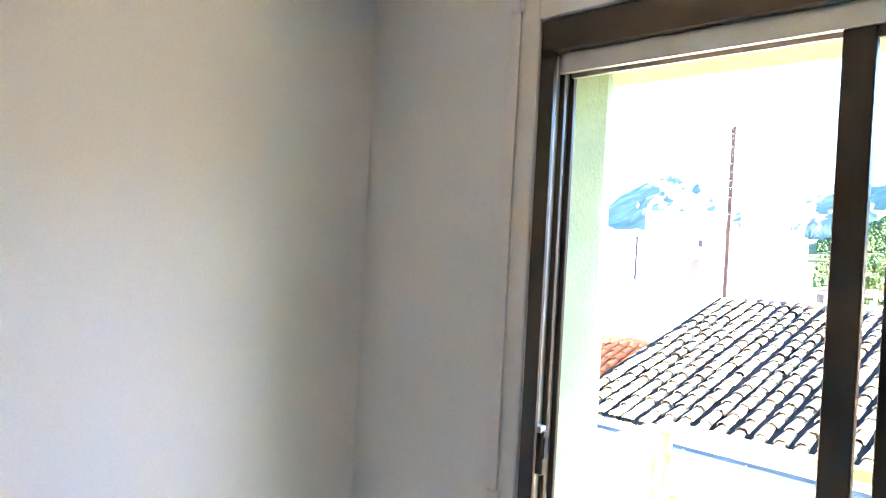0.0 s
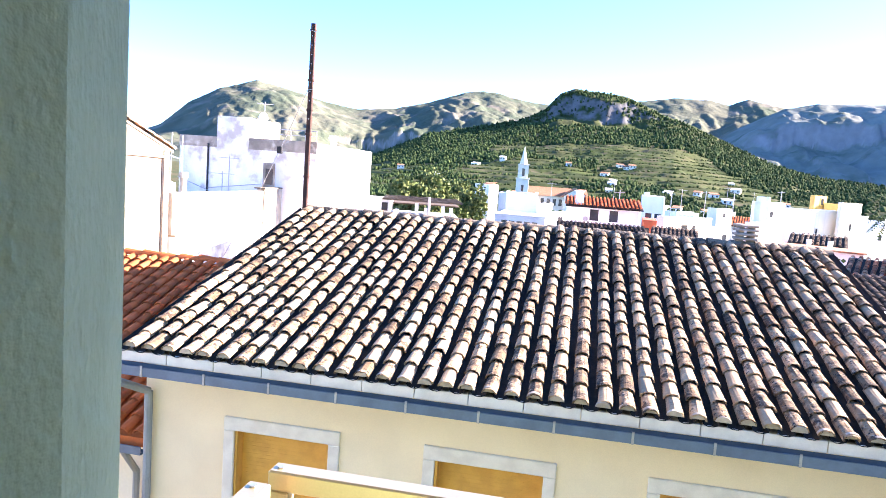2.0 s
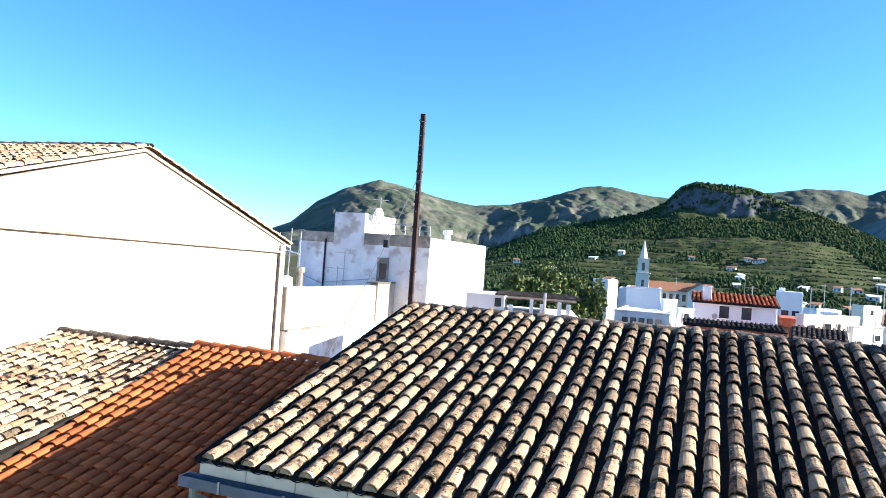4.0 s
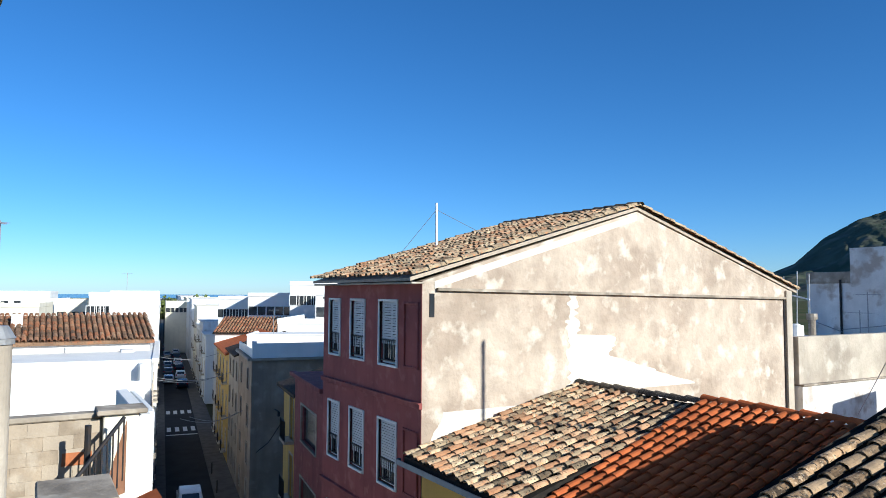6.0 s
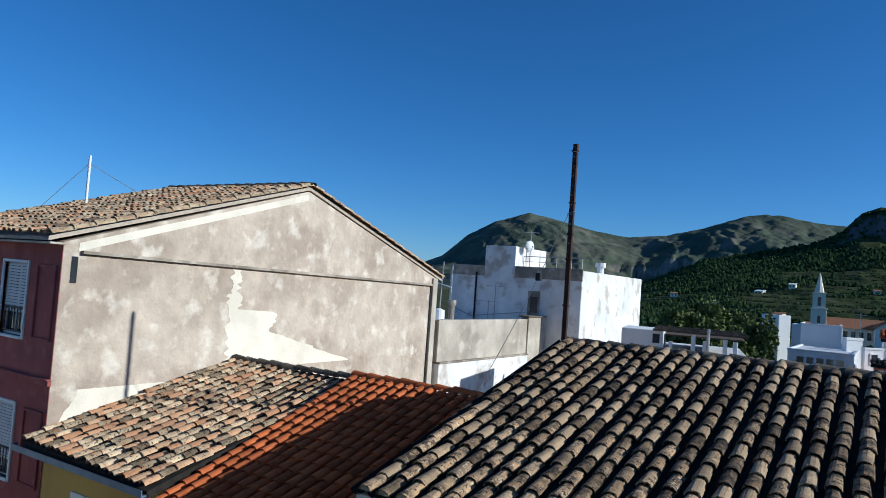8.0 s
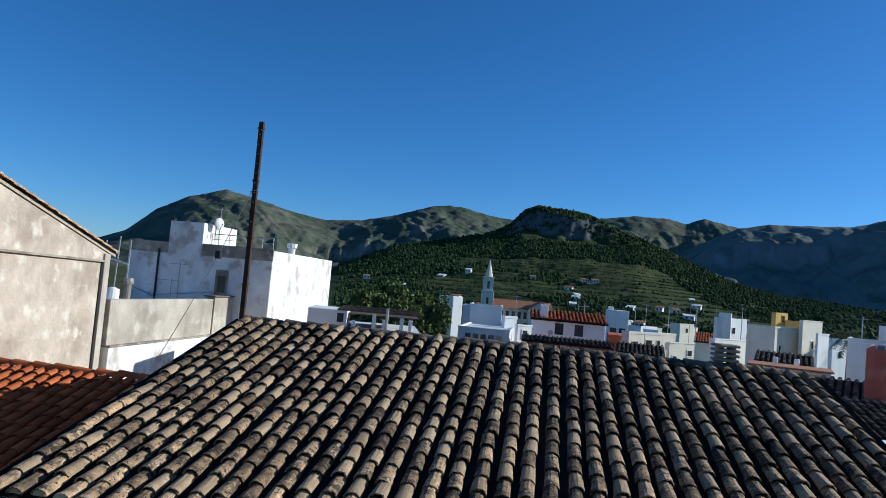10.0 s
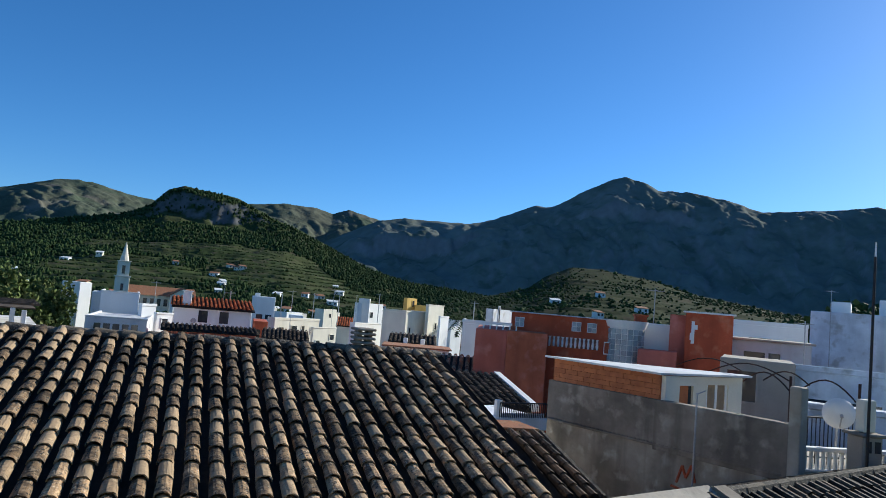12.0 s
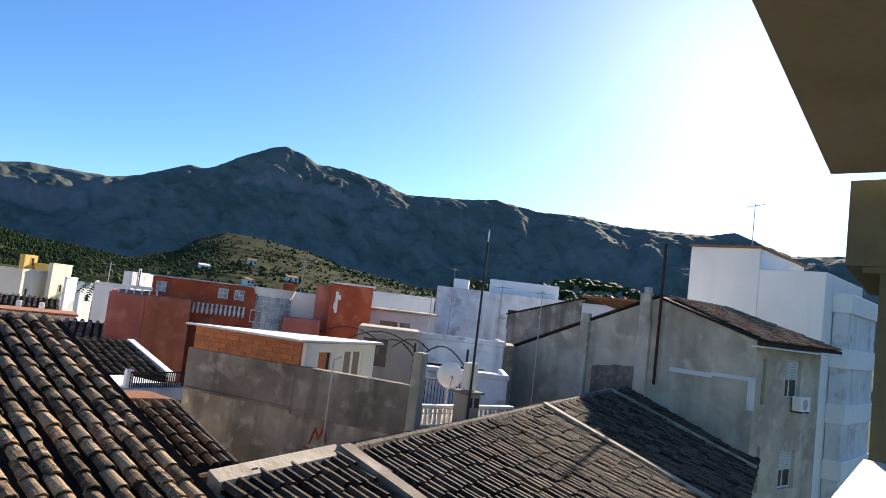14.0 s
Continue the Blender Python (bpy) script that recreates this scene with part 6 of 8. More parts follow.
rf1 = rf0 + along * 6.3
rtop = Vector((X + E0.x - 0.15, y_a, z_a + 0.05))
part("roof_bed", slab(bmesh.new(), [rf0, rf1, rtop + along * 4.3, rtop], 0.1), CHANNEL_SHADE, gg).location = (-(X + E0.x), 0, 0)
o = tiled("roof_tiles", rf0, rf1, rtop, TILE_RED, gg, 0.24, 0.34, "brown-red roof tiles", 0.014, 31, seg=4, keep=lambda a, b: a - 0.139 * b < 6.3 - 2.0 * b / (y_a - y_r))
o.location = (-(X + E0.x), 0, 0)
part("hip_back", slab(bmesh.new(), [rf1, rf1 + Vector((0.5, 6, 0)), rtop + Vector((4.3, 6, 0)), rtop + along * 4.3], 0.1), TILE_RED, gg).location = (-(X + E0.x), 0, 0)
part("eaves_soffit", slab(bmesh.new(), [rf0 - Vector((0, 0, 0.15)), rf1 - Vector((0, 0, 0.15)), rf1 + Vector((0, 0.6, -0.15)), rf0 + Vector((0, 0.6, -0.15))], 0.06), OFFWHITE, gg).location = (-(X + E0.x), 0, 0)
part("verge_tiles", slab(bmesh.new(), [(-0.15, y_l, z_l + 0.12), (0.4, y_l, z_l + 0.12), (0.4, y_a, z_a + 0.12), (-0.15, y_a, z_a + 0.12)], 0.07), TILE_DARK, gg)
g2 = thing("rear_grey_gable", "stained cement gable rising behind the grey house", "house", x=33)
part("gable_wall", prism_x(0, 0.3, ((19.45, 0), (24.2, 0), (24.2, 15.56), (19.45, 16.8))), CEMENT, g2)
part("verge", slab(bmesh.new(), [(-0.1, 24.3, 15.62), (0.4, 24.3, 15.62), (0.4, 19.45, 16.88), (-0.1, 19.45, 16.88)], 0.08), TILE_DARK, g2)
part("white_wall", boxes((0.02, 16.2, 0, 0.3, 19.44, 16.62), bevel=0.01), WHITE, g2)
part("white_coping", boxes((-0.06, 14.5, 16.62, 0.4, 19.44, 16.7), bevel=0.01), TILE_DARK, g2)
part("vent_window", boxes((-0.02, 17.1, 15.5, 0.05, 18.3, 16.1)), SOOT, g2)
part("chimney", boxes((-0.3, 16.0, 15.4, 0.2, 16.6, 16.75), (-0.38, 15.92, 16.75, 0.28, 16.68, 16.82), bevel=0.02), BEIGE, g2)
part("side_wall", boxes((0.02, 14.0, 0, 0.3, 16.19, 16.6)), CEMENT_PALE, g2)

far_white = thing("white_apartment_block", "tall white rendered block with a stepped roofline and balconies", "building")
c = 42.0
xa = polar(-67.1, c) + E0
yb = polar(-76.3, c / math.cos(radians(4))) + E0
xf = xa.x
def wy(az):
    return xf / math.tan(radians(-az)) + E0.y
z1, z2 = height(6.6, xf / math.sin(radians(67.1))), height(5.9, xf / math.sin(radians(74)))
part("tall_part", boxes((xf, wy(-72.0), 0, xf + 8, wy(-67.1), z1 + 0.4), bevel=0.03), WHITE, far_white)
part("low_part", boxes((xf + 0.004, wy(-76.4), 0, xf + 8, wy(-72.0) - 0.004, z2), bevel=0.03), WHITE, far_white)
part("roof_edge", boxes((xf - 0.15, wy(-72.2), z1 + 0.4, xf + 8, wy(-67.0), z1 + 0.5)), TILE_RED, far_white)
for k in range(5):
    part("balcony_front", boxes((xf + 1.5, wy(-76.4) - 0.9, z2 - 1.9 - 2.8 * k, xf + 8, wy(-76.4), z2 - 0.9 - 2.8 * k), bevel=0.03), WHITE, far_white)
part("front_glazing", boxes((xf + 1.6, wy(-76.4) - 0.75, 2, xf + 8, wy(-76.4) - 0.05, z2 - 0.9)), OFFWHITE, far_white)
yagi(xf + 1.0, wy(-70.9), z1 + 0.4, 2.6, 1.4, 4, 60)

# ---- down the street on the left ----
SD = Vector((-1, 0.15, 0)).normalized()      # the street runs this way
SN = Vector((0.15, 1, 0)).normalized()       # across it, away from the flat
SROT = math.degrees(math.atan2(SD.y, SD.x))


def on_street(s, n, z=0.0):
    """s metres down the street, n metres across from the flat's building line."""
    q = Vector((0, -0.62, 0)) + SD * s + SN * n
    return Vector((q.x, q.y, z))


def quad(s0, n0, s1, n1, z0, z1):
    bm = bmesh.new()
    return prism(bm, [tuple(on_street(s, n)[:2]) for s, n in ((s0, n0), (s1, n0), (s1, n1), (s0, n1))], z0, z1)


solo("road", quad(-60, 1.2, 420, 4.6, -0.2, 0.0), ASPHALT, "narrow dark asphalt street", "road", "structure")
solo("pavement_near", quad(-60, 0.0, 420, 1.2, -0.2, 0.13), PAVING, "narrow paved footway with a kerb", "pavement", "structure")
solo("pavement_far", quad(-60, 4.6, 420, 6.4, -0.2, 0.13), PAVING, "paved footway with a kerb along the houses", "pavement", "structure")
for s0, nm in ((84, "zebra_crossing"), (96, "zebra_crossing")):
    z = thing(nm, "white painted zebra stripes across the street", "road marking", "zebra crossings")
    for k in range(4):
        bm = quad(s0, 1.4 + k * 0.85, s0 + 2.6, 1.85 + k * 0.85, 0.004, 0.009)
        part("stripe", bm, ROAD_PAINT, z)
zz = thing("stop_line", "thin white stop line before the crossing", "road marking")
part("stripe", quad(81.8, 1.3, 82.2, 4.5, 0.004, 0.009), ROAD_PAINT, zz)


def street_house(label, side, s0, s1, top, material, storeys=3, roof=None, balcony=False, cols=2, n0=None, group="street houses", pane_w=0.9):
    """A house in the street's row, its front on the building line; side 0 is the flat's own side, 1 the far side."""
    w = s1 - s0
    if side:
        p = on_street(s1, 6.3 if n0 is None else n0)
        t = thing("street_house", label, "house", group, p.x, p.y, 0, SROT + 180)
    else:
        p = on_street(s0, 0 if n0 is None else n0)
        t = thing("street_house", label, "house", group, p.x, p.y, 0, SROT)
    sh = (top - 0.6) / storeys
    hs = []
    for j in range(storeys):
        for i in range(cols):
            c = w * (i + 0.5) / cols
            hh = 1.9 if balcony else 1.4
            hs.append((c - pane_w / 2, c + pane_w / 2, sh * j + 0.9, sh * j + 0.9 + hh))
    bm = panel(0, w, 0, top, 0.3, hs)
    part("front_wall", bm, material, t)
    d = 1
    y0, y1 = sorted((0.3 * d, 9 * d))
    part("body", boxes((0, y0, 0, w, y1, top)), material, t)
    for a, b, z0, z1 in hs:
        f = part("window", boxes((a, 0.12, z0, b, 0.16, z1)), (BLIND, WINDOW_DARK, BARK)[int(a * 7 + z0) % 3], t)
        part("surround", boxes((a - 0.07, -0.03, z0 - 0.07, a, 0.05, z1 + 0.07), (b, -0.03, z0 - 0.07, b + 0.07, 0.05, z1 + 0.07), (a, -0.03, z1, b, 0.05, z1 + 0.07), (a, -0.05, z0 - 0.07, b, 0.05, z0)), CEMENT_PALE if storeys > 3 else WHITE_STONE, f)
        if balcony:
            y_0, y_1 = sorted((-0.45 * d, 0.0))
            part("balcony_slab", boxes((a - 0.25, y_0, z0 - 0.12, b + 0.25, y_1, z0)), CEMENT_PALE, f)
            yy = -0.42 * d
            part("balcony_rail", rods(*[((a - 0.22 + (b - a + 0.44) * k / 9, yy, z0), (a - 0.22 + (b - a + 0.44) * k / 9, yy, z0 + 0.9), 0.012) for k in range(10)], ((a - 0.22, yy, z0 + 0.9), (b + 0.22, yy, z0 + 0.9), 0.018), seg=4), IRON, f)
    e0, e1 = sorted((-0.25 * d, 4.0 * d))
    if roof:
        bm = slab(bmesh.new(), [(-0.1, -0.35 * d, top), (w + 0.1, -0.35 * d, top), (w + 0.1, 4.6 * d, top + 1.5), (-0.1, 4.6 * d, top + 1.5)], 0.15)
        part("roof", bm, roof, t)
        bm = slab(bmesh.new(), [(-0.1, 4.6 * d, top + 1.5), (w + 0.1, 4.6 * d, top + 1.5), (w + 0.1, 9.3 * d, top), (-0.1, 9.3 * d, top)], 0.15)
        part("back_roof", bm, roof, t)
    else:
        part("cornice", boxes((-0.04, e0, top - 0.12, w + 0.04, e0 + 0.25, top + 0.05), bevel=0.02), material, t)
    return t


# far side, beyond the red house
street_house("narrow red-rendered house with a glazed balcony", 1, 24.5, 30.5, 12.0, RED_PLASTER, 4, None, False, 1, n0=5.9, pane_w=3.0)
yl = street_house("narrow yellow house with a small balcony", 1, 30.7, 35.2, 11.0, OCHRE, 4, TILE_DARK, True, 1, n0=6.2)
# Unseen block, added only to cast shade on the brown end wall.
p = on_street(43.0, 9.8)
shade_block = thing("unseen_shade_house", "unseen added block that shades the brown end wall", "house", "street houses", p.x, p.y, 0, SROT + 180)
part("body", boxes((0, 0, 0, 6.5, 11, 15.0), bevel=0.03), PALE_CREAM, shade_block)
part("roof_edge", boxes((-0.1, -0.1, 15.0, 6.6, 11.1, 15.12), bevel=0.02), CEMENT_PALE, shade_block)
br = street_house("brown rendered house with a white roof terrace", 1, 49.5, 58.0, 10.9, BROWN, 4, None, False, 2)
part("terrace_parapet", boxes((-0.1, 0.0, 10.9, 8.6, 0.15, 11.5), (8.45, 0.15, 10.9, 8.6, 8.5, 11.9), bevel=0.02), WHITE, br, "white terrace parapet")
for x in (8.3, 5.0):
    part("parapet_post", boxes((x, 0.0, 10.9, x + 0.31, 0.3, 12.05), bevel=0.02), WHITE, br)
part("street_lamp_bracket", rods(((8.5, 1.6, 7.4), (10.2, 1.6, 7.5), 0.04), ((10.2, 1.6, 7.5), (10.2, 1.6, 7.2), 0.09), seg=6), IRON, br)
cb = part("junction_box", boxes((8.5, 2.2, 7.0, 8.7, 2.6, 7.5), bevel=0.02), IRON, br, "dark cable junction on the end wall")
part("cable", rods(((8.55, 2.4, 7.0), (8.55, 1.2, 5.2), 0.025), ((8.55, 1.2, 5.2), (8.55, 0.4, 4.6), 0.025), ((8.55, 2.5, 7.5), (8.55, 3.4, 9.0), 0.02), ((8.55, 3.4, 9.0), (8.55, 3.4, 5.0), 0.02), seg=4), IRON, cb)
part("end_cornice", boxes((8.45, -0.1, 10.72, 8.75, 9.1, 10.9), (-0.1, -0.28, 10.72, 8.45, 0.0, 10.9), bevel=0.03), BEIGE, br)
block("white ribbed terrace wall above the brown house", 75.2, 69.0, 55, -3.35, 5, 66, WHITE, base=10.9, parapet=0.12)
street_house("grey shaded house with tall windows", 1, 58.2, 66.5, 10.4, BEIGE, 4, TILE_DARK, False, 3)
og = street_house("orange-yellow house with iron balconies and red roof", 1, 66.7, 82.0, 9.8, OCHRE, 3, TILE_ORANGE, True, 4)
for k, (s0, w, h, m, bal) in enumerate(((82.3, 1.5, 9.0, WHITE, False), (103, 9, 9.5, WHITE, True), (112.2, 10, 11, OFFWHITE, True), (122.4, 9, 10, WHITE, True), (131.6, 12, 13, PALE_CREAM, True), (144, 12, 12, WHITE, False), (157, 14, 14, OFFWHITE, False), (172, 18, 13, WHITE, False), (191, 25, 14, PALE_CREAM, False), (217, 30, 13, WHITE, False), (248, 40, 14, OFFWHITE, False), (289, 60, 14, WHITE, False))):
    street_house("white street house in a row, with iron balconies" if bal else "plain pale street house in the row", 1, s0, s0 + w, h, m, 3, None, bal, 2)
# the flat's own side
street_house("white sunlit house with a blank end wall", 0, 27.0, 36.5, 13.0, WHITE, 4, None, False, 3, n0=0.25)
for k, (s0, w, h, m) in enumerate(((49, 9, 11.5, WHITE), (58.2, 10, 10.0, PALE_CREAM), (68.4, 9, 12, WHITE), (77.6, 6, 10, OFFWHITE), (104, 12, 11, WHITE), (116.4, 14, 12, PALE_CREAM), (131, 16, 12, WHITE), (148, 22, 13, OFFWHITE), (171, 28, 12, WHITE), (200, 40, 13, PALE_CREAM), (241, 60, 13, WHITE))):
    street_house("pale street house on the near side of the street", 0, s0, s0 + w, h, m, 3, None, k < 3, 2)

# tiled roof house and white terraces on the near side
ra = thing("white_terrace_house", "white house with a sunlit terrace and a reddish barrel-tile roof", "house")
XE = -31.0
part("end_wall", boxes((XE - 5.2, -8, 0, XE, 4.15, 13.3), bevel=0.02), WHITE, ra)
part("roof_bed", slab(bmesh.new(), [(XE + 0.2, 4.3, 13.42), (XE + 0.2, -8, 13.42), (XE - 2.6, -8, 14.36), (XE - 2.6, 4.3, 14.36)], 0.12), TILE_BROWN, ra)
tiled("roof_tiles", (XE + 0.25, 4.35, 13.44), (XE + 0.25, -8, 13.44), (XE - 2.6, 4.35, 14.38), TILE_BROWN, ra, 0.205, 0.32, "reddish weathered tiles", 0.014, 41, seg=4, cover=0.44)
part("back_roof", slab(bmesh.new(), [(XE - 2.6, 4.3, 14.36), (XE - 2.6, -8, 14.36), (XE - 5.4, -8, 13.42), (XE - 5.4, 4.3, 13.42)], 0.12), TILE_BROWN, ra)
part("roof_chimney", boxes((XE - 1.9, -0.75, 13.9, XE - 1.4, -0.35, 14.45), bevel=0.03), WHITE, ra)
part("terrace_body", boxes((XE + 0.01, -8, 0, XE + 5, 3.35, 11.9), bevel=0.02), WHITE, ra)
part("terrace_parapet", boxes((XE + 4.85, -8, 11.9, XE + 5, 3.35, 12.35), (XE + 0.1, 3.2, 11.9, XE + 4.85, 3.35, 12.9), bevel=0.02), WHITE, ra)
part("wall_pipe", rods(((XE + 0.05, 1.1, 13.2), (XE + 0.05, 1.1, 12.0), 0.03), seg=6), GALV, ra)
part("terrace_box", boxes((XE + 0.1, -0.9, 11.9, XE + 0.9, -0.1, 12.6), bevel=0.02), WHITE, ra)
part("terrace_chimney", boxes((XE + 0.3, 3.0, 12.3, XE + 0.9, 3.5, 13.1), bevel=0.02), OFFWHITE, ra)
part("lower_white_wall", boxes((-21.6, 0.6, 0, -21.2, 3.0, 12.05), (-26, 2.9, 0, -21.6, 3.05, 12.05), bevel=0.02), WHITE, ra)

by = thing("block_yard_wall", "tan concrete-block yard wall with a plastered corner post", "wall")
BX = -12.6
part("post", boxes((BX - 0.25, 0.98, 0, BX + 0.15, 1.5, 13.42), bevel=0.015), PALE_CREAM, by, "cream plastered corner post")
part("clay_patch", boxes((BX + 0.02, 0.42, 12.66, BX + 0.034, 0.84, 12.86), bevel=0.004), BRICK, by, "bare orange clay block")
part("wall_coping", boxes((BX - 0.24, -5, 13.36, BX + 0.06, 0.97, 13.45), bevel=0.02), CEMENT, by)
part("post_cap", boxes((BX - 0.35, 0.88, 13.42, BX + 0.25, 1.62, 13.5), bevel=0.015), CEMENT, by)
part("white_return", boxes((BX - 3.5, 1.5, 0, BX - 0.05, 1.72, 13.35), bevel=0.015), WHITE, by)
part("core", boxes((BX - 0.2, -5, 0, BX - 0.03, 0.97, 13.36)), BLOCK, by)
stair = thing("roof_stair_railing", "sloping dark iron stair railing with a brown side panel", "railing")
r_top, r_bot = Vector((-11.9, 1.22, 13.45)), Vector((-11.2, 0.5, 12.7))
part("handrail", rods((r_top, r_bot, 0.03), seg=6), IRON, stair)
for k in range(10):
    part("baluster", rods((r_top.lerp(r_bot, k / 9), r_top.lerp(r_bot, k / 9) - Vector((0, 0, 0.95)), 0.013), seg=5), IRON, stair)
part("newel", rods(((-11.75, 0.72, 13.4), (-11.75, 0.72, 11.6), 0.045), seg=8), IRON, stair)
low_mid = r_top.lerp(r_bot, 0.5)
bm = bmesh.new()
tri = [r_top - Vector((0, 0, 0.06)), Vector((low_mid.x, low_mid.y, r_top.z - 1.15)), Vector((r_top.x, r_top.y, r_top.z - 1.15))]
fa_, fb_ = [bm.verts.new(c + Vector((-0.05, 0.04, 0))) for c in tri], [bm.verts.new(c + Vector((-0.08, 0.05, 0))) for c in tri]
bm.faces.new(fa_), bm.faces.new(fb_[::-1])
for i in range(3):
    bm.faces.new((fa_[i], fa_[(i + 1) % 3], fb_[(i + 1) % 3], fb_[i]))
part("side_panel", bm, RUST_PALE, stair, "rust-brown triangular side panel")
part("stair_deck", boxes((-12.4, -0.3, 0, -11.0, 1.3, 11.6), bevel=0.02), CEMENT, stair)
cap = thing("chimney_slab", "lichen-spotted cement chimney slab on a short stack", "chimney")
part("slab", boxes((-9.9, 0.05, 12.98, -8.7, 0.86, 13.1), bevel=0.02), CEMENT, cap)
part("stack", boxes((-9.7, 0.15, 0, -8.9, 0.75, 12.98), bevel=0.02), CEMENT_PALE, cap)
fl2 = thing("round_flue", "grey round metal flue pipe with a conical cap", "flue", x=-8.3, y=-0.38)
part("pipe", rods(((0, 0, 12.2), (0, 0, 14.85), 0.17), seg=28), CEMENT_PALE, fl2)
part("flue_cap", rods(((0, 0, 14.9), (0, 0, 15.02), 0.2, 0.13), ((0, 0, 14.84), (0, 0, 14.9), 0.19), seg=20), GALV, fl2)
part("support", boxes((-0.1, -0.4, 13.05, 0.1, 0.75, 13.1), (-0.06, 0.12, 11, 0.02, 0.2, 13.05), bevel=0.005), GALV, fl2)
part("flue_base", boxes((-0.6, -0.6, 0, 0.6, 0.35, 12.2), bevel=0.02), CEMENT, fl2)
ra2 = thing("small_tile_canopy", "small orange tiled canopy on a grey yard wall", "canopy")
part("canopy_tiles", slab(bmesh.new(), [(-10.9, 1.28, 12.48), (-9.9, 1.28, 12.48), (-9.9, 1.56, 12.58), (-10.9, 1.56, 12.58)], 0.07), TILE_ORANGE, ra2)
part("support_wall", boxes((-10.9, 1.3, 0, -9.9, 1.54, 12.4)), CEMENT, ra2)

# paler town towards the sea
block("white flat-roofed house with a bare wall", 85.0, 81.6, 62, 0.1, 10, 90 - 8, WHITE, name="town_house")
rnd = random.Random(12)
for az0, az1, r, el, m in ((92.8, 88.9, 150, -0.15, WHITE), (90.5, 88.2, 120, -0.7, WHITE), (88.6, 84.4, 110, -0.75, PALE_CREAM), (86.4, 84.9, 100, -0.3, WHITE), (92.9, 89.5, 95, -1.1, PALE_CREAM), (77.4, 75.0, 100, -0.55, WHITE), (75.2, 71.7, 95, -0.3, WHITE), (72.0, 69.0, 88, 0.6, WHITE), (72.9, 69.2, 66, -2.45, WHITE), (70.0, 66.0, 80, -0.2, WHITE), (81.2, 79.6, 190, -0.8, PALE_CREAM)):
    block("pale apartment house among the roofs towards the sea", az0, az1, r, el, 12, 82 if az0 > 80 else 60, m, windows=tuple((0.12 + 0.19 * k, 2.4, 1.1, 1.1) for k in range(5)), parapet=0.5, name="apartment_house", group="seaward houses")
gabled("white house with an orange tiled roof", 77.6, 71.2, 82, -3.1, 1.5, 12, 66, WHITE, TILE_RED, pitch=0.35, course=0.5)
for az, r, el, h in ((84.0, 62, 0.15, 1.4), (92.2, 30, -1.2, 3.2), (73.3, 55, -2.3, 1.0), (-8.0, 60, -1.9, 2.2), (-11.2, 80, -1.6, 3.0), (-13.0, 100, -1.4, 3.0), (2.2, 58, -2.0, 2.0), (-2.7, 90, -1.3, 2.6), (-37.0, 33, 0.0, 1.6), (-47.6, 29, -2.4, 1.8), (-56.5, 28, -1.2, 1.8), (-53.2, 30, -2.0, 2.4), (-49.0, 45, 2.0, 1.2)):
    q = polar(az, r)
    yagi(q.x, q.y, height(el, r) - 4.0, h + 4.0, 0.7, 4, (az * 7) % 90)

# cars
def car(s, n, material, label, rz=0.0):
    p = on_street(s, n, 0.0)
    t = thing("car", label, "car", "parked cars", p.x, p.y, 0, SROT + rz)
    prof = ((-2.0, 0.32), (-2.02, 0.75), (-1.85, 0.95), (-1.55, 1.42), (-0.6, 1.5), (0.45, 1.44), (1.1, 1.0), (1.85, 0.82), (2.05, 0.6), (2.05, 0.32))
    bm = bmesh.new()
    rows = []
    for y, k in ((-0.86, 0.9), (-0.8, 1.0), (0.8, 1.0), (0.86, 0.9)):
        rows.append([bm.verts.new((x * (0.985 if k < 1 else 1), y * (1.0 if z < 1.0 else 0.84), z if k == 1 else 0.32 + (z - 0.32) * 0.96)) for x, z in prof])
    for a, b in zip(rows, rows[1:]):
        for i in range(len(prof)):
            bm.faces.new((a[i], a[(i + 1) % len(prof)], b[(i + 1) % len(prof)], b[i]))
    bm.faces.new(rows[0]), bm.faces.new(rows[-1][::-1])
    body = part("body", bm, material, t)
    part("rear_window", slab(bmesh.new(), [(-1.84, -0.6, 1.0), (-1.84, 0.6, 1.0), (-1.6, 0.56, 1.37), (-1.6, -0.56, 1.37)], 0.02), WINDOW_DARK, t, "dark rear window")
    part("windscreen", slab(bmesh.new(), [(1.08, -0.62, 1.04), (0.5, -0.6, 1.42), (0.5, 0.6, 1.42), (1.08, 0.62, 1.04)], 0.02), WINDOW_DARK, t, "dark windscreen")
    for y in (-0.76, 0.745):
        part("side_window", boxes((-1.35, y, 1.02, 0.55, y + 0.015, 1.34)), WINDOW_DARK, t)
    for x in (-1.25, 1.25):
        for y in (-0.87, 0.69):
            w = part("wheel", rods(((x, y, 0.32), (x, y + 0.18, 0.32), 0.32), seg=14), BLACK, t)
            part("rim", rods(((x, y - 0.005, 0.32), (x, y + 0.185, 0.32), 0.19), seg=10), GALV, w)
    for y in (-0.8, 0.62):
        part("tail_light", boxes((-2.03, y, 0.72, -1.9, y + 0.18, 0.95)), LAMP_RED, t)
        part("headlight", boxes((1.95, y, 0.62, 2.06, y + 0.18, 0.76)), WHITE_METAL, t)
    return t


first = car(54.5, 2.75, CAR_WHITE, "small white hatchback on the shaded street")
tints = (CAR_DARK, CAR_SILVER, CAR_WHITE, CAR_DARK)
for k in range(14):
    s = 122 + k * 6.4
    car(s, 1.9 if k % 2 else 3.9, tints[k % 4], ("dark parked car", "silver parked car", "white parked car", "dark parked car")[k % 4] + " far down the street")
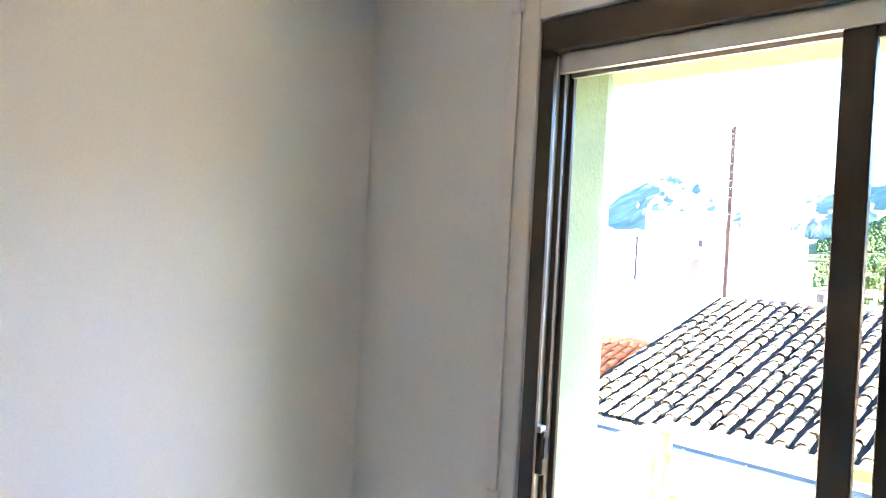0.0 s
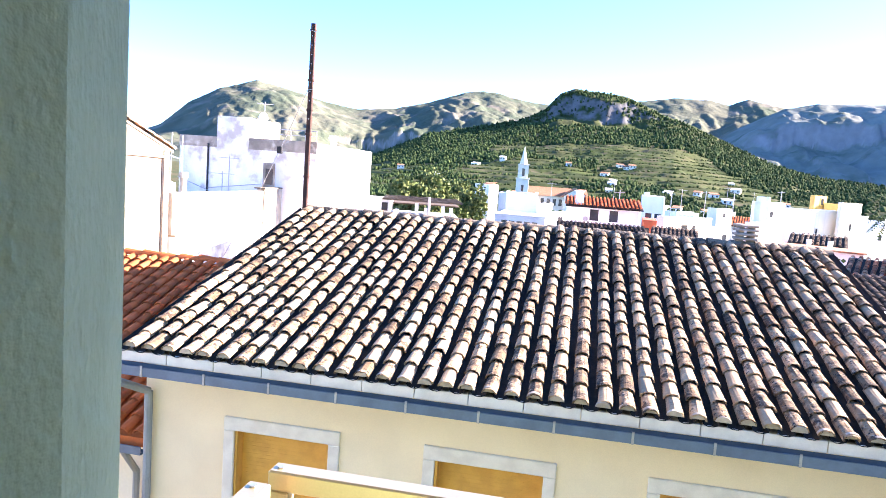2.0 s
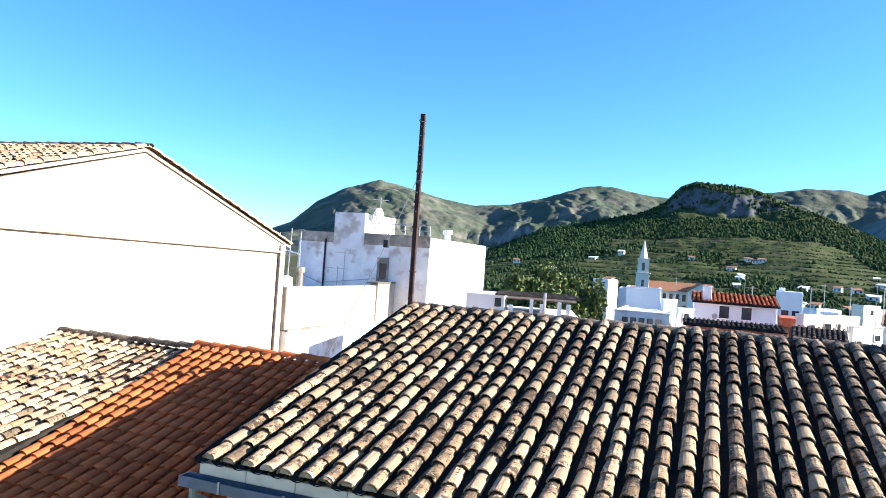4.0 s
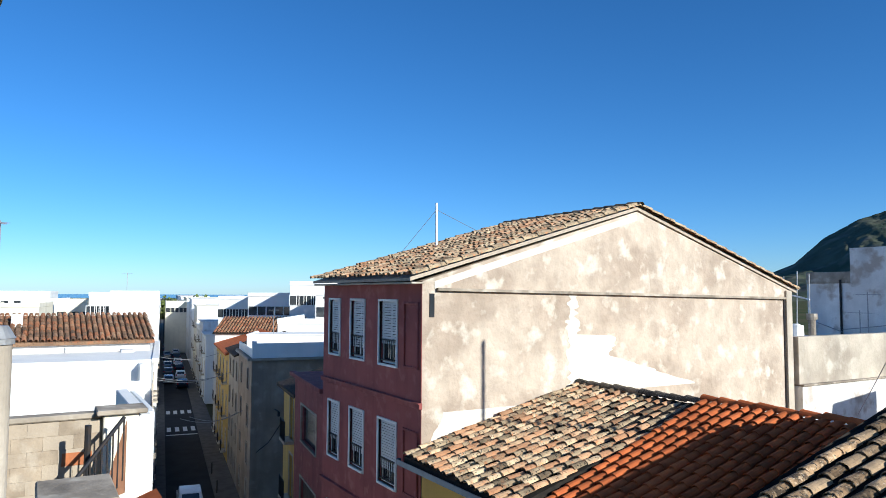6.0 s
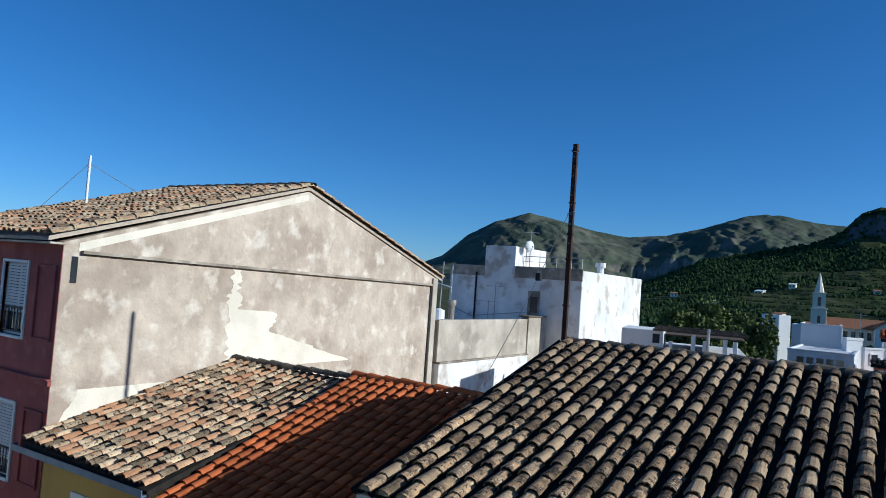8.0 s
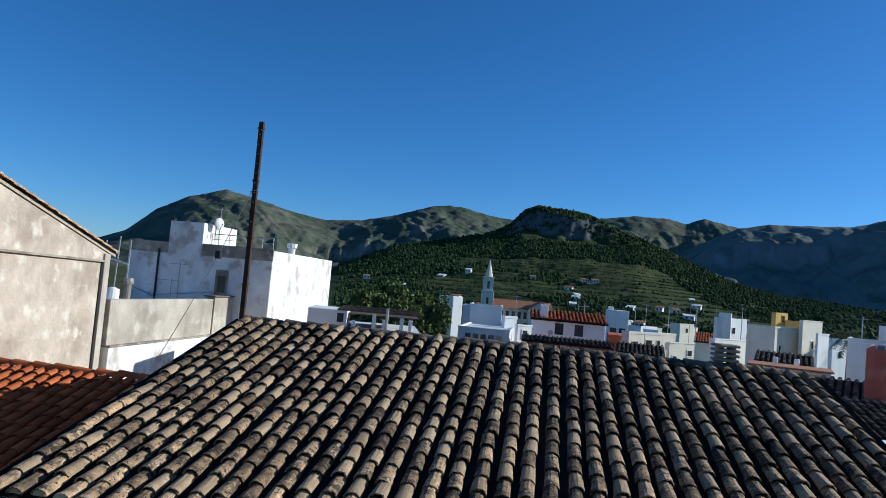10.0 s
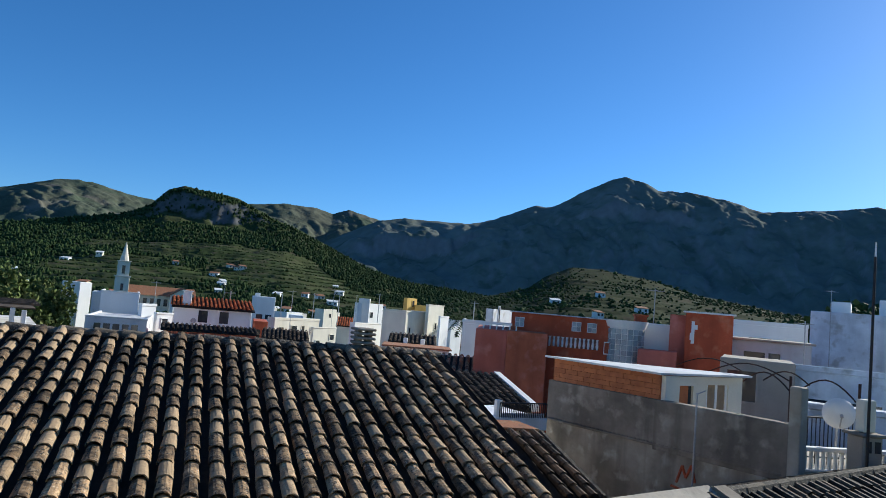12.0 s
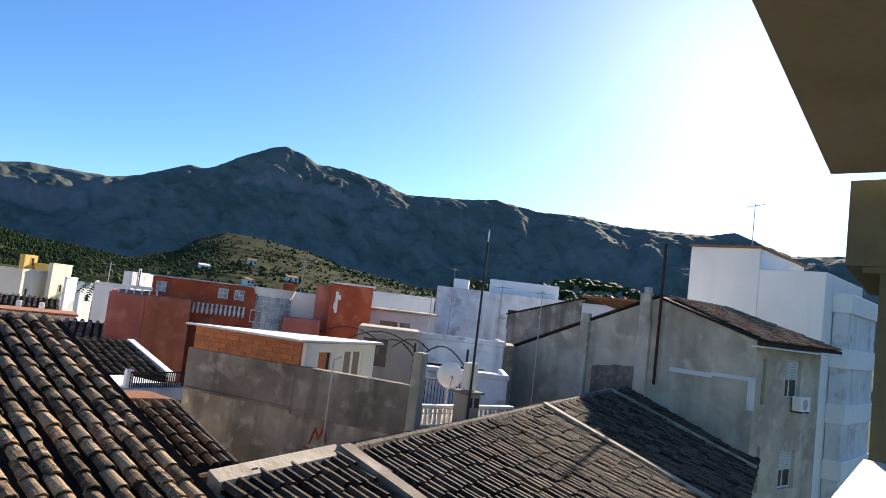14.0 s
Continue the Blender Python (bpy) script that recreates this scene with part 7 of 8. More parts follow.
for k, s in enumerate((45, 50, 57, 63)):
    b = thing("bollard", "thin dark metal bollard on the footway", "bollard", "footway bollards", *on_street(s, 4.8)[:2], 0.13)
    part("post", rods(((0, 0, 0), (0, 0, 0.9), 0.05), ((0, 0, 0.9), (0, 0, 0.98), 0.065, 0.03), seg=8), IRON, b)
for k, (s, z, n0_, n1_) in enumerate(((62, 8.5, 0.1, 6.2), (70, 7.4, 0.1, 6.2), (76, 9.0, 0.1, 6.2), (52, 6.8, 2.5, 6.2), (55, 6.2, 2.0, 6.2))):
    t = thing("street_cable", "thin cable slung across the street", "cable", "street cables")
    pts = [on_street(s + 1.5 * f, n0_ + (n1_ - n0_) * f, z - 0.5 * math.sin(math.pi * f)) for f in np.linspace(0, 1, 9)]
    bm = bmesh.new()
    for a, b in zip(pts, pts[1:]):
        rod(bm, a, b, 0.02, 4)
    part("wire", bm, GALV, t)

# ---- ground, sea and hills ----
bm = bmesh.new()
rings = []
for r in (0.5, 60, 200, 500, 1200, 2200, 4900):
    rings.append([bm.verts.new((r * math.cos(a), r * math.sin(a), -0.25)) for a in np.linspace(0, math.tau, 48, endpoint=False)])
for p, q in zip(rings, rings[1:]):
    for i in range(48):
        bm.faces.new((p[i], q[i], q[(i + 1) % 48], p[(i + 1) % 48]))
bm.faces.new(rings[0])
solo("ground", bm, EARTH, "valley floor with scrub and orchards", "ground", "structure")
bm = bmesh.new()
vs = [bm.verts.new((*polar(az, r)[:2], 0.05)) for r in (1900, 4900) for az in np.linspace(60, 112, 27)]
for i in range(26):
    bm.faces.new((vs[i], vs[i + 1], vs[28 + i], vs[27 + i]))
solo("water", bm, SEA, "strip of blue sea on the horizon", "sea", "structure")


def interp(table, a):
    if a >= table[0][0]:
        return table[0][1]
    for (a0, e0), (a1, e1) in zip(table, table[1:]):
        if a >= a1:
            return e1 + (e0 - e1) * (a - a1) / (a0 - a1)
    return table[-1][1]


def fractal(x, y, s, octaves=5):
    return noise.fractal(Vector((x / s, y / s, 3.7)), 0.9, 2.1, octaves)


HILLS = {}
STEP = {}


def hill(name, label, table, r_foot, r_top, r_back, material, gully=0.12, terrace=0.0, na=260, nr=46, power=1.0, size=160, spur=0.0, cliffs=()):
    """A range seen from the valley: ridge heights by bearing, spurs and gullies down its face, terraces at the foot,
    cliffs as (bearing, half width, share of the way up, drop), and a back slope."""
    a0, a1 = table[0][0], table[-1][0]

    def z_at(az, r):
        p = polar(az, r)
        t = min(1.0, max(0.0, (r - r_foot) / (r_top - r_foot)))
        sharp = interp(table, az)
        even = sum(interp(table, az + d) for d in (-3, -2, -1, 0, 1, 2, 3)) / 7
        zr = max(0.0, height(even + (sharp - even) * t ** 3, r_top) + 0.2)
        if r <= r_top:
            base = zr * (t ** power) * (1.15 - 0.15 * t)
            hump = math.sin(math.pi * min(1, t))
            base += fractal(p.x, p.y, size) * gully * zr * hump ** 0.8
            rid = 1 - abs(fractal(p.x * 1.3 + 77, p.y * 1.3, size * 0.8))
            base += (rid - 0.7) * gully * 0.8 * zr * hump ** 0.7
            if spur:
                lean = az + 5.0 * (1 - t) + 1.2 * fractal(p.x, p.y, size * 0.7, 3)
                rib = 1 - abs(noise.fractal(Vector((lean / 4.5, t * 0.7, a0)), 0.8, 2.2, 5))
                base += (rib - 0.75) * spur * zr * hump ** 0.6
            base += fractal(p.x, p.y, 30, 3) * 0.006 * zr * (0.3 + t)
            for az_c, half, t_c, drop in cliffs:
                k = max(0.0, 1 - (abs(az - az_c) / half) ** 2)
                edge = t_c + 0.03 * fractal(p.x, p.y, 60, 4)
                if k:
                    base -= drop * zr * k * min(1, max(0, (edge - t) / 0.025)) * (max(0.0, t - 0.25) / (t_c - 0.25))
            if terrace and t < 0.75:
                k = base / terrace
                f = STEP[name] = k % 1.0
                base = terrace * (math.floor(k) + (0.5 * f / 0.75 if f < 0.75 else 0.5 + 0.5 * (f - 0.75) / 0.25))
            return base
        t = (r - r_top) / (r_back - r_top)
        return zr * (1 - t * t)

    rs = [r_foot + (r_top - r_foot) * (i / (nr - 1)) for i in range(nr)] + [r_top + (r_back - r_top) * f for f in (0.2, 0.5, 1.0)]
    azs = [a0 + (a1 - a0) * j / (na - 1) for j in range(na)]
    verts = [(*polar(az, r)[:2], z_at(az, r)) for r in rs for az in azs]
    faces = [(i * na + j, i * na + j + 1, (i + 1) * na + j + 1, (i + 1) * na + j) for i in range(len(rs) - 1) for j in range(na - 1)]
    me = bpy.data.meshes.new(name)
    me.from_pydata(verts, [], faces)
    me.polygons.foreach_set("use_smooth", [True] * len(faces))
    me.materials.append(material)
    HILLS[name] = z_at
    return tagged(new(name, me), label, "mountain", "", "structure")


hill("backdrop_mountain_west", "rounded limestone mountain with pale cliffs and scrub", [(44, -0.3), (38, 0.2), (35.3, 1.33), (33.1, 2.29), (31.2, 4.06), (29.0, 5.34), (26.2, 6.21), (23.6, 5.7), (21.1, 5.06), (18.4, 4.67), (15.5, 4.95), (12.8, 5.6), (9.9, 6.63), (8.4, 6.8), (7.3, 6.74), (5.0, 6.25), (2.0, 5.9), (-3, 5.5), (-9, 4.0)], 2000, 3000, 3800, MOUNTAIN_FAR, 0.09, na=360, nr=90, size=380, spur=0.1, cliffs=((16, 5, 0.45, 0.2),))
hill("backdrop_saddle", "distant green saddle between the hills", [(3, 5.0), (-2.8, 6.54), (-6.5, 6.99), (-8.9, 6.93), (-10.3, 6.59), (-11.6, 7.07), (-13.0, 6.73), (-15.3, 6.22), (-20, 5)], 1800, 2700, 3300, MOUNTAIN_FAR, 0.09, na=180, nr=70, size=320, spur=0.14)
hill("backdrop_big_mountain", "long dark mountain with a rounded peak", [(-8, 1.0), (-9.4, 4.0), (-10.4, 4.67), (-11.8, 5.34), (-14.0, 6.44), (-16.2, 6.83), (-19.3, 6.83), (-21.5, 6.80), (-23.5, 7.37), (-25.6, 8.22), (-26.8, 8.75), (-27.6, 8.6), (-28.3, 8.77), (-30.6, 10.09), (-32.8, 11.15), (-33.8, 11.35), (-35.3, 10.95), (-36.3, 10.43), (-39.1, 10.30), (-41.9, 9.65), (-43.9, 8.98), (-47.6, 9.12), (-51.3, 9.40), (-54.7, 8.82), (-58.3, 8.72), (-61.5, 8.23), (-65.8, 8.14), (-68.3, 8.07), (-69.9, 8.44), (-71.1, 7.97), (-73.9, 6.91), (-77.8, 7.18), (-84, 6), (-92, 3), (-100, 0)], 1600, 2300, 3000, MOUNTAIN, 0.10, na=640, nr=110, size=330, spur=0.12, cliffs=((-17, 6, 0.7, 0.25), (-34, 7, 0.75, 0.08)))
hill("backdrop_crag", "pine-clad crag with a cliff top above terraced groves", [(22, -0.4), (17.1, 1.08), (12.7, 3.16), (8.7, 4.07), (5.3, 4.75), (3.5, 5.65), (2.3, 7.01), (1.2, 7.41), (-0.9, 7.22), (-3.0, 6.98), (-4.2, 6.40), (-5.7, 5.71), (-8.1, 4.92), (-12.0, 3.19), (-13.6, 2.42), (-17, 1.6), (-22, 1.2), (-26, 0.6)], 380, 1200, 1500, TERRACE_HILL, 0.06, 4.5, na=400, nr=220, power=1.9, size=200, cliffs=((-0.8, 6, 0.95, 0.2),))
hill("backdrop_hillock", "low terraced hill with groves below the mountain", [(-20, 0.5), (-24, 1.2), (-26.7, 2.04), (-28.0, 3.07), (-30.0, 3.93), (-32.5, 3.91), (-36.2, 3.37), (-39.8, 2.43), (-42.9, 2.00), (-46.2, 1.49), (-52, 1.0), (-60, 1.0), (-70, 1.2), (-80, 0.6)], 350, 800, 1000, HILL_SHADE, 0.06, 3.6, na=220, nr=130, power=1.1, size=160)


def clump(rnd, r, squash=0.8):
    """A rough leafy clump: corners and faces of a dented low globe."""
    bm = bmesh.new()
    bmesh.ops.create_icosphere(bm, subdivisions=1, radius=r)
    for v in bm.verts:
        v.co *= 1 + rnd.uniform(-0.35, 0.25)
        v.co.z *= squash
    out = [tuple(v.co) for v in bm.verts], [tuple(w.index for w in f.verts) for f in bm.faces]
    bm.free()
    return out


def scatter(name, label, spots, material, seed, tall=1.0):
    rnd = random.Random(seed)
    kinds = [clump(rnd, 1.0, rnd.uniform(0.7, 1.1)) for _ in range(7)]
    vv, ff = [], []
    n0 = 0
    for x, y, z, s in spots:
        cv, cf = kinds[rnd.randrange(7)]
        a = rnd.uniform(0, math.tau)
        ca, sa = math.cos(a) * s, math.sin(a) * s
        vv += [(x + px * ca - py * sa, y + px * sa + py * ca, z + (pz + 0.55) * s * tall) for px, py, pz in cv]
        ff += [tuple(n0 + i for i in f) for f in cf]
        n0 += len(cv)
    me = bpy.data.meshes.new(name)
    me.from_pydata(vv, [], ff)
    me.materials.append(material)
    return tagged(new(name, me), label, "trees", "", "stuff")


rnd = random.Random(5)
groves, pines = [], []
for k in range(24000):
    az = rnd.uniform(17, -24)
    r = 390 + 800 * rnd.random() ** 0.8
    z = HILLS["backdrop_crag"](az, r)
    step = STEP["backdrop_crag"]
    p = polar(az, r)
    f = fractal(p.x, p.y, 130, 3)
    if z < 1 and r > 600:
        continue
    # Dense dark pines high up also stand in for the crag's shaded flank.
    wood = f > 0.16 or r > 960 and not (1080 < r < 1145 and -4.5 < az < 3)
    if wood:
        pines.append((p.x, p.y, z, rnd.uniform(0.8, 2.0) * (1.15 if r > 800 else 0.85)))
    elif 0.25 < step < 0.62 and rnd.random() < (0.9 if f > -0.1 else 0.5):
        groves.append((p.x, p.y, z, rnd.uniform(0.6, 1.3)))
for k in range(15000):
    az, r = rnd.uniform(17, -24), 390 + 520 * rnd.random()
    z = HILLS["backdrop_crag"](az, r)
    p = polar(az, r)
    if 0.3 < STEP["backdrop_crag"] < 0.7 and fractal(p.x + 31, p.y, 90, 3) > -0.3:
        groves.append((p.x, p.y, z, rnd.uniform(0.6, 1.2) * (1.7 if rnd.random() < 0.06 else 1)))
for k in range(12000):
    az = rnd.uniform(-20, -78)
    r = 355 + 440 * rnd.random() ** 0.9
    z = HILLS["backdrop_hillock"](az, r)
    p = polar(az, r)
    if fractal(p.x + 50, p.y, 110, 3) > -0.1 or rnd.random() < 0.25:
        groves.append((p.x, p.y, z, rnd.uniform(0.7, 1.5) * (1.8 if rnd.random() < 0.08 else 1)))
for k in range(1700):
    az, r = rnd.uniform(24, -80), rnd.uniform(150, 420)
    p = polar(az, r)
    if fractal(p.x, p.y, 70, 3) > 0.0:
        groves.append((p.x, p.y, -0.2, rnd.uniform(1.5, 4.0)))
for k in range(900):
    az, r = rnd.uniform(-8, -76), rnd.uniform(820, 1650)
    p = polar(az, r)
    z = HILLS["backdrop_big_mountain"](az, r)
    if fractal(p.x, p.y, 150, 3) > 0.25:
        pines.append((p.x, p.y, z, rnd.uniform(2.0, 3.4)))
scatter("grove_trees", "small citrus and olive trees dotted over the terraces", groves, LEAF, 1)
scatter("pine_woods", "dark pine woods on the hillsides", pines, LEAF_DARK, 2, 1.5)

rnd = random.Random(9)
for k in range(54):
    if k < 40:
        az, r = rnd.uniform(15, -22), rnd.uniform(420, 800)
        z = HILLS["backdrop_crag"](az, r)
    else:
        az, r = rnd.uniform(-24, -50), rnd.uniform(380, 600)
        z = HILLS["backdrop_hillock"](az, r)
    p = polar(az, r)
    w, d, h = rnd.uniform(4.5, 9), rnd.uniform(4, 7), rnd.uniform(2.2, 3.6)
    t = thing("hillside_villa", "small pale villa among the terraced groves", "house", "hillside villas", p.x, p.y, z - 1.0, rnd.uniform(-25, 25))
    part("wall", boxes((-w / 2, -d / 2, -3, w / 2, d / 2, h + 1)), WHITE if k % 3 else PALE_CREAM, t)
    part("roof", slab(bmesh.new(), [(-w / 2 - 0.4, -d / 2 - 0.4, h + 1), (w / 2 + 0.4, -d / 2 - 0.4, h + 1), (w / 2 + 0.4, d / 2, h + 2.4), (-w / 2 - 0.4, d / 2, h + 2.4)], 0.3), TILE_RED if k % 2 else WHITE, t)
    for s in (-0.25, 0.25):
        part("window", boxes((w * s - 0.7, -d / 2 - 0.06, h - 1.4, w * s + 0.7, -d / 2 + 0.05, h + 0.2)), WINDOW_DARK, t)


# ---- nearer trees ----
def tree(x, y, z, h, spread, label, seed, material=LEAF, leaves=1500, name="tree", size=0.3):
    rnd = random.Random(seed)
    t = thing(name, label, "tree", "", x, y, z)
    bm = bmesh.new()
    fork = h * 0.35
    rod(bm, (0, 0, 0), (0.1, 0, fork), h * 0.03, 8, h * 0.022)
    tips = []
    for k in range(9):
        a = k * 2.4 + rnd.uniform(-0.3, 0.3)
        e = Vector((math.cos(a) * spread * rnd.uniform(0.35, 0.75), math.sin(a) * spread * rnd.uniform(0.35, 0.75), h * rnd.uniform(0.55, 0.9)))
        rod(bm, (0.1, 0, fork * rnd.uniform(0.7, 1)), e, h * 0.012, 6, h * 0.004)
        tips.append(e)
    part("trunk", bm, BARK, t)
    vv, ff = [], []
    for k in range(leaves):
        c = tips[rnd.randrange(len(tips))] if rnd.random() < 0.75 else Vector((0, 0, h * 0.72))
        d = Vector((rnd.gauss(0, 1), rnd.gauss(0, 1), rnd.gauss(0, 0.8)))
        d = d.normalized() * (rnd.random() ** 0.45)
        p = c + Vector((d.x * spread * 0.42, d.y * spread * 0.42, d.z * h * 0.2))
        q = Euler((rnd.uniform(0, 3), rnd.uniform(0, 3), rnd.uniform(0, 6))).to_matrix()
        s = size * rnd.uniform(0.6, 1.4)
        n0 = len(vv)
        vv += [tuple(p + q @ Vector(o) * s) for o in ((-0.5, 0, 0), (0, -0.6, 0.12), (0.5, 0, 0), (0, 0.6, 0.12))]
        ff.append((n0, n0 + 1, n0 + 2, n0 + 3))
    me = bpy.data.meshes.new("crown")
    me.from_pydata(vv, [], ff)
    me.materials.append(material)
    o = new("crown", me)
    o.parent = t
    return t


q = polar(13.2, 62)
tree(q.x, q.y, 4.5, 10.9, 2.8, "broad olive-green tree behind the roof terrace", 1, LEAF_LIT, 11000, size=0.3)
q = polar(10.2, 66)
tree(q.x, q.y, 4.5, 9.9, 2.0, "green tree beside the broad one", 4, LEAF_LIT, 7500, size=0.3)
q = polar(9.2, 46)
tree(q.x, q.y, 6.0, 8.2, 1.5, "bright green round-crowned tree", 2, LEAF_LIT, 7000, size=0.22)
q = polar(-21.2, 36)
tree(q.x, q.y, 8.0, 4.6, 2.6, "yard shrub with dense leaves behind the pink wall", 3, LEAF_LIT, 3200, size=0.22)
q = polar(79.6, 230)
tree(q.x, q.y, 0, 13.5, 9.0, "large tree at the far end of the street", 6, LEAF_LIT, 2200, size=0.9)
q = polar(-50.5, 70)
tree(q.x, q.y, 8, 10.0, 4.5, "dark tree behind the blue-white block", 8, LEAF_DARK, 2200, size=0.5)
rnd = random.Random(44)
wood = []
for k in range(1500):
    az, r = rnd.uniform(-43, -72), rnd.uniform(230, 420)
    p = polar(az, r)
    lift = 4.5 * min(1, (-43 - az) / 6) + 2.5 * fractal(p.x, p.y, 60, 3)
    if fractal(p.x + 9, p.y, 45, 3) > -0.25:
        wood.append((p.x, p.y, (height(0.5, r) + lift * (r - 180) / 75) * min(1, 0.1 + (-43 - az) / 8), rnd.uniform(1.3, 2.9)))
scatter("valley_wood", "sunlit green wood at the foot of the mountain", wood, LEAF, 7, 1.0)
bm = bmesh.new()
banks = [[bm.verts.new((*polar(az, r)[:2], -0.2 + (z + 0.2) * min(1, max(0, (-41 - az) / 9)))) for az in np.linspace(-40, -76, 37)] for r, z in ((215, -0.2), (300, height(1.3, 300)), (430, height(2.3, 430)), (700, -0.2))]
for p, q in zip(banks, banks[1:]):
    for i in range(36):
        bm.faces.new((p[i], p[i + 1], q[i + 1], q[i]))
solo("ground_bank", bm, HILL_SHADE, "low wooded bank at the foot of the mountain", "ground", "structure", smooth=True)

pal = thing("palm_tree", "slim palm tree with drooping fronds", "palm", x=polar(-21.8, 80).x, y=polar(-21.8, 80).y, z=5)
part("trunk", rods(((0, 0, 0), (0.2, 0, 9.2), 0.28, 0.2), seg=10), BARK, pal)
for k in range(22):
    a, up = k * 2.4, 0.9 - 0.07 * k
    pts = [Vector((0.2, 0, 9.2)) + Vector((math.cos(a), math.sin(a), 0)) * 2.2 * f + Vector((0, 0, up * 1.4 * f - 1.5 * f * f)) for f in np.linspace(0, 1, 7)]
    bm = bmesh.new()
    side = Vector((-math.sin(a), math.cos(a), 0))
    for i in range(6):
        p, w = pts[i], 0.32 * math.sin(math.pi * (i + 0.6) / 7)
        for s in (-1, 1):
            for f in (0.0, 0.5):
                b0 = pts[i].lerp(pts[i + 1], f)
                bm.faces.new([bm.verts.new(b0), bm.verts.new(b0 + side * s * w * 1.5 + Vector((0, 0, -0.25 * w)) + (pts[i + 1] - pts[i]) * 0.5), bm.verts.new(b0 + (pts[i + 1] - pts[i]) * 0.28)])
    part("frond", bm, LEAF, pal)

# ---- pieces: tiles, bricks, blocks, slabs ----
o_, u_, v_, n_, w_, h_ = roof_frame((HX0, EY, EZ), (HX1, EY, EZ), (HX0, RY, RZ))
COLS, ROWS = 39, 17
pw_, ch_ = w_ / COLS, h_ / ROWS
NEAR = 7
meshes = []
for k in range(6):
    rr = random.Random(60 + k)
    tv, tf = arc_tile(ch_ * 1.16, pw_ * 0.355 * rr.uniform(0.95, 1.06), pw_ * 0.30 * rr.uniform(0.95, 1.05), 9, 0.015, 0.026)
    me = bpy.data.meshes.new("cover_tile")
    me.from_pydata([(x + rr.gauss(0, 0.0025), y + rr.gauss(0, 0.006), z + rr.gauss(0, 0.002)) for x, y, z in tv], [], tf)
    me.materials.append(TILE_OLD)
    meshes.append(me)
lay = Matrix((u_, v_, n_)).transposed().to_4x4()
rnd = random.Random(77)
joined_v, joined_f = [], []
for i in range(COLS):
    drift = rnd.gauss(0, 0.008)
    for j in range(ROWS):
        loc = o_ + u_ * ((i + 0.5) * pw_ + drift + rnd.gauss(0, 0.006)) + v_ * (j * ch_ + rnd.gauss(0, 0.014)) + n_ * (0.035 + rnd.gauss(0, 0.004) + 0.012 * math.sin(i * 0.9 + j * 0.5))
        m = Matrix.Translation(loc) @ lay @ Euler((rnd.gauss(0, 0.012), rnd.gauss(0, 0.03), rnd.gauss(0, 0.022))).to_matrix().to_4x4()
        me = meshes[rnd.randrange(6)]
        if j < NEAR:
            t = new("cover_tile", me)
            t.parent = house
            t.matrix_local = m
        else:
            b0 = len(joined_v)
            joined_v += [tuple(m @ v.co) for v in me.vertices]
            joined_f += [tuple(b0 + k for k in p.vertices) for p in me.polygons]
me = bpy.data.meshes.new("upper_tiles")
me.from_pydata(joined_v, [], joined_f)
me.materials.append(TILE_OLD)
ob = new("upper_tiles", me)
ob.parent = house
ob["kind"] = "stuff"
# troughs between the cover tiles, their shade put into the colour
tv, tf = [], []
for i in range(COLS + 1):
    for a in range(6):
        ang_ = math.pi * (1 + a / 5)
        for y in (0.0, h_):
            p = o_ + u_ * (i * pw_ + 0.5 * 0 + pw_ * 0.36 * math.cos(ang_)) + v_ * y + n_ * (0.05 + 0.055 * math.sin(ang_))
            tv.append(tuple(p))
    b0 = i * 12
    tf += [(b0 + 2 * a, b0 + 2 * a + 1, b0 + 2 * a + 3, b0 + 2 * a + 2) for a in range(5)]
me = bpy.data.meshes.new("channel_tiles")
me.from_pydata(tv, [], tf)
me.materials.append(CHANNEL_SHADE)
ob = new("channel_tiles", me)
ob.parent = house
# mortar plugs in the lowest tile ends
bm = bmesh.new()
k = 8
vs = [bm.verts.new((0.078 * math.cos(math.pi * i / k), 0.012, 0.066 * math.sin(math.pi * i / k) + 0.026)) for i in range(k + 1)]
bm.faces.new(vs)
g = bmesh.ops.extrude_face_region(bm, geom=list(bm.faces))
bmesh.ops.translate(bm, verts=[v for v in g["geom"] if isinstance(v, bmesh.types.BMVert)], vec=(0, 0.03, 0))
plug_me = finish(bm, "tile_plug", MORTAR)
rnd = random.Random(78)
for i in range(COLS):
    t = new("tile_plug", plug_me)
    t.parent = house
    t.matrix_local = Matrix.Translation(o_ + u_ * ((i + 0.5) * pw_) + n_ * 0.035 + v_ * rnd.gauss(0, 0.006)) @ lay
# ridge and verge tiles
rv, rf = arc_tile(0.46, 0.115, 0.095, 7, 0.016, 0.02)
rme = bpy.data.meshes.new("ridge_tile")
rme.from_pydata(rv, [], rf)
rme.materials.append(RIDGE_TILE)
for i in range(24):
    t = new("ridge_tile", rme)
    t.parent = house
    t.matrix_local = Matrix.Translation((HX0 + 0.02 + i * (w_ / 24), RY, RZ + 0.0 + rnd.gauss(0, 0.006))) @ Euler((0, rnd.gauss(0, 0.04), -math.pi / 2 + rnd.gauss(0, 0.02))).to_matrix().to_4x4()
part("ridge_mortar", boxes((HX0, RY - 0.13, RZ - 0.12, HX1, RY + 0.1, RZ + 0.015), bevel=0.02), RIDGE_TILE, house)
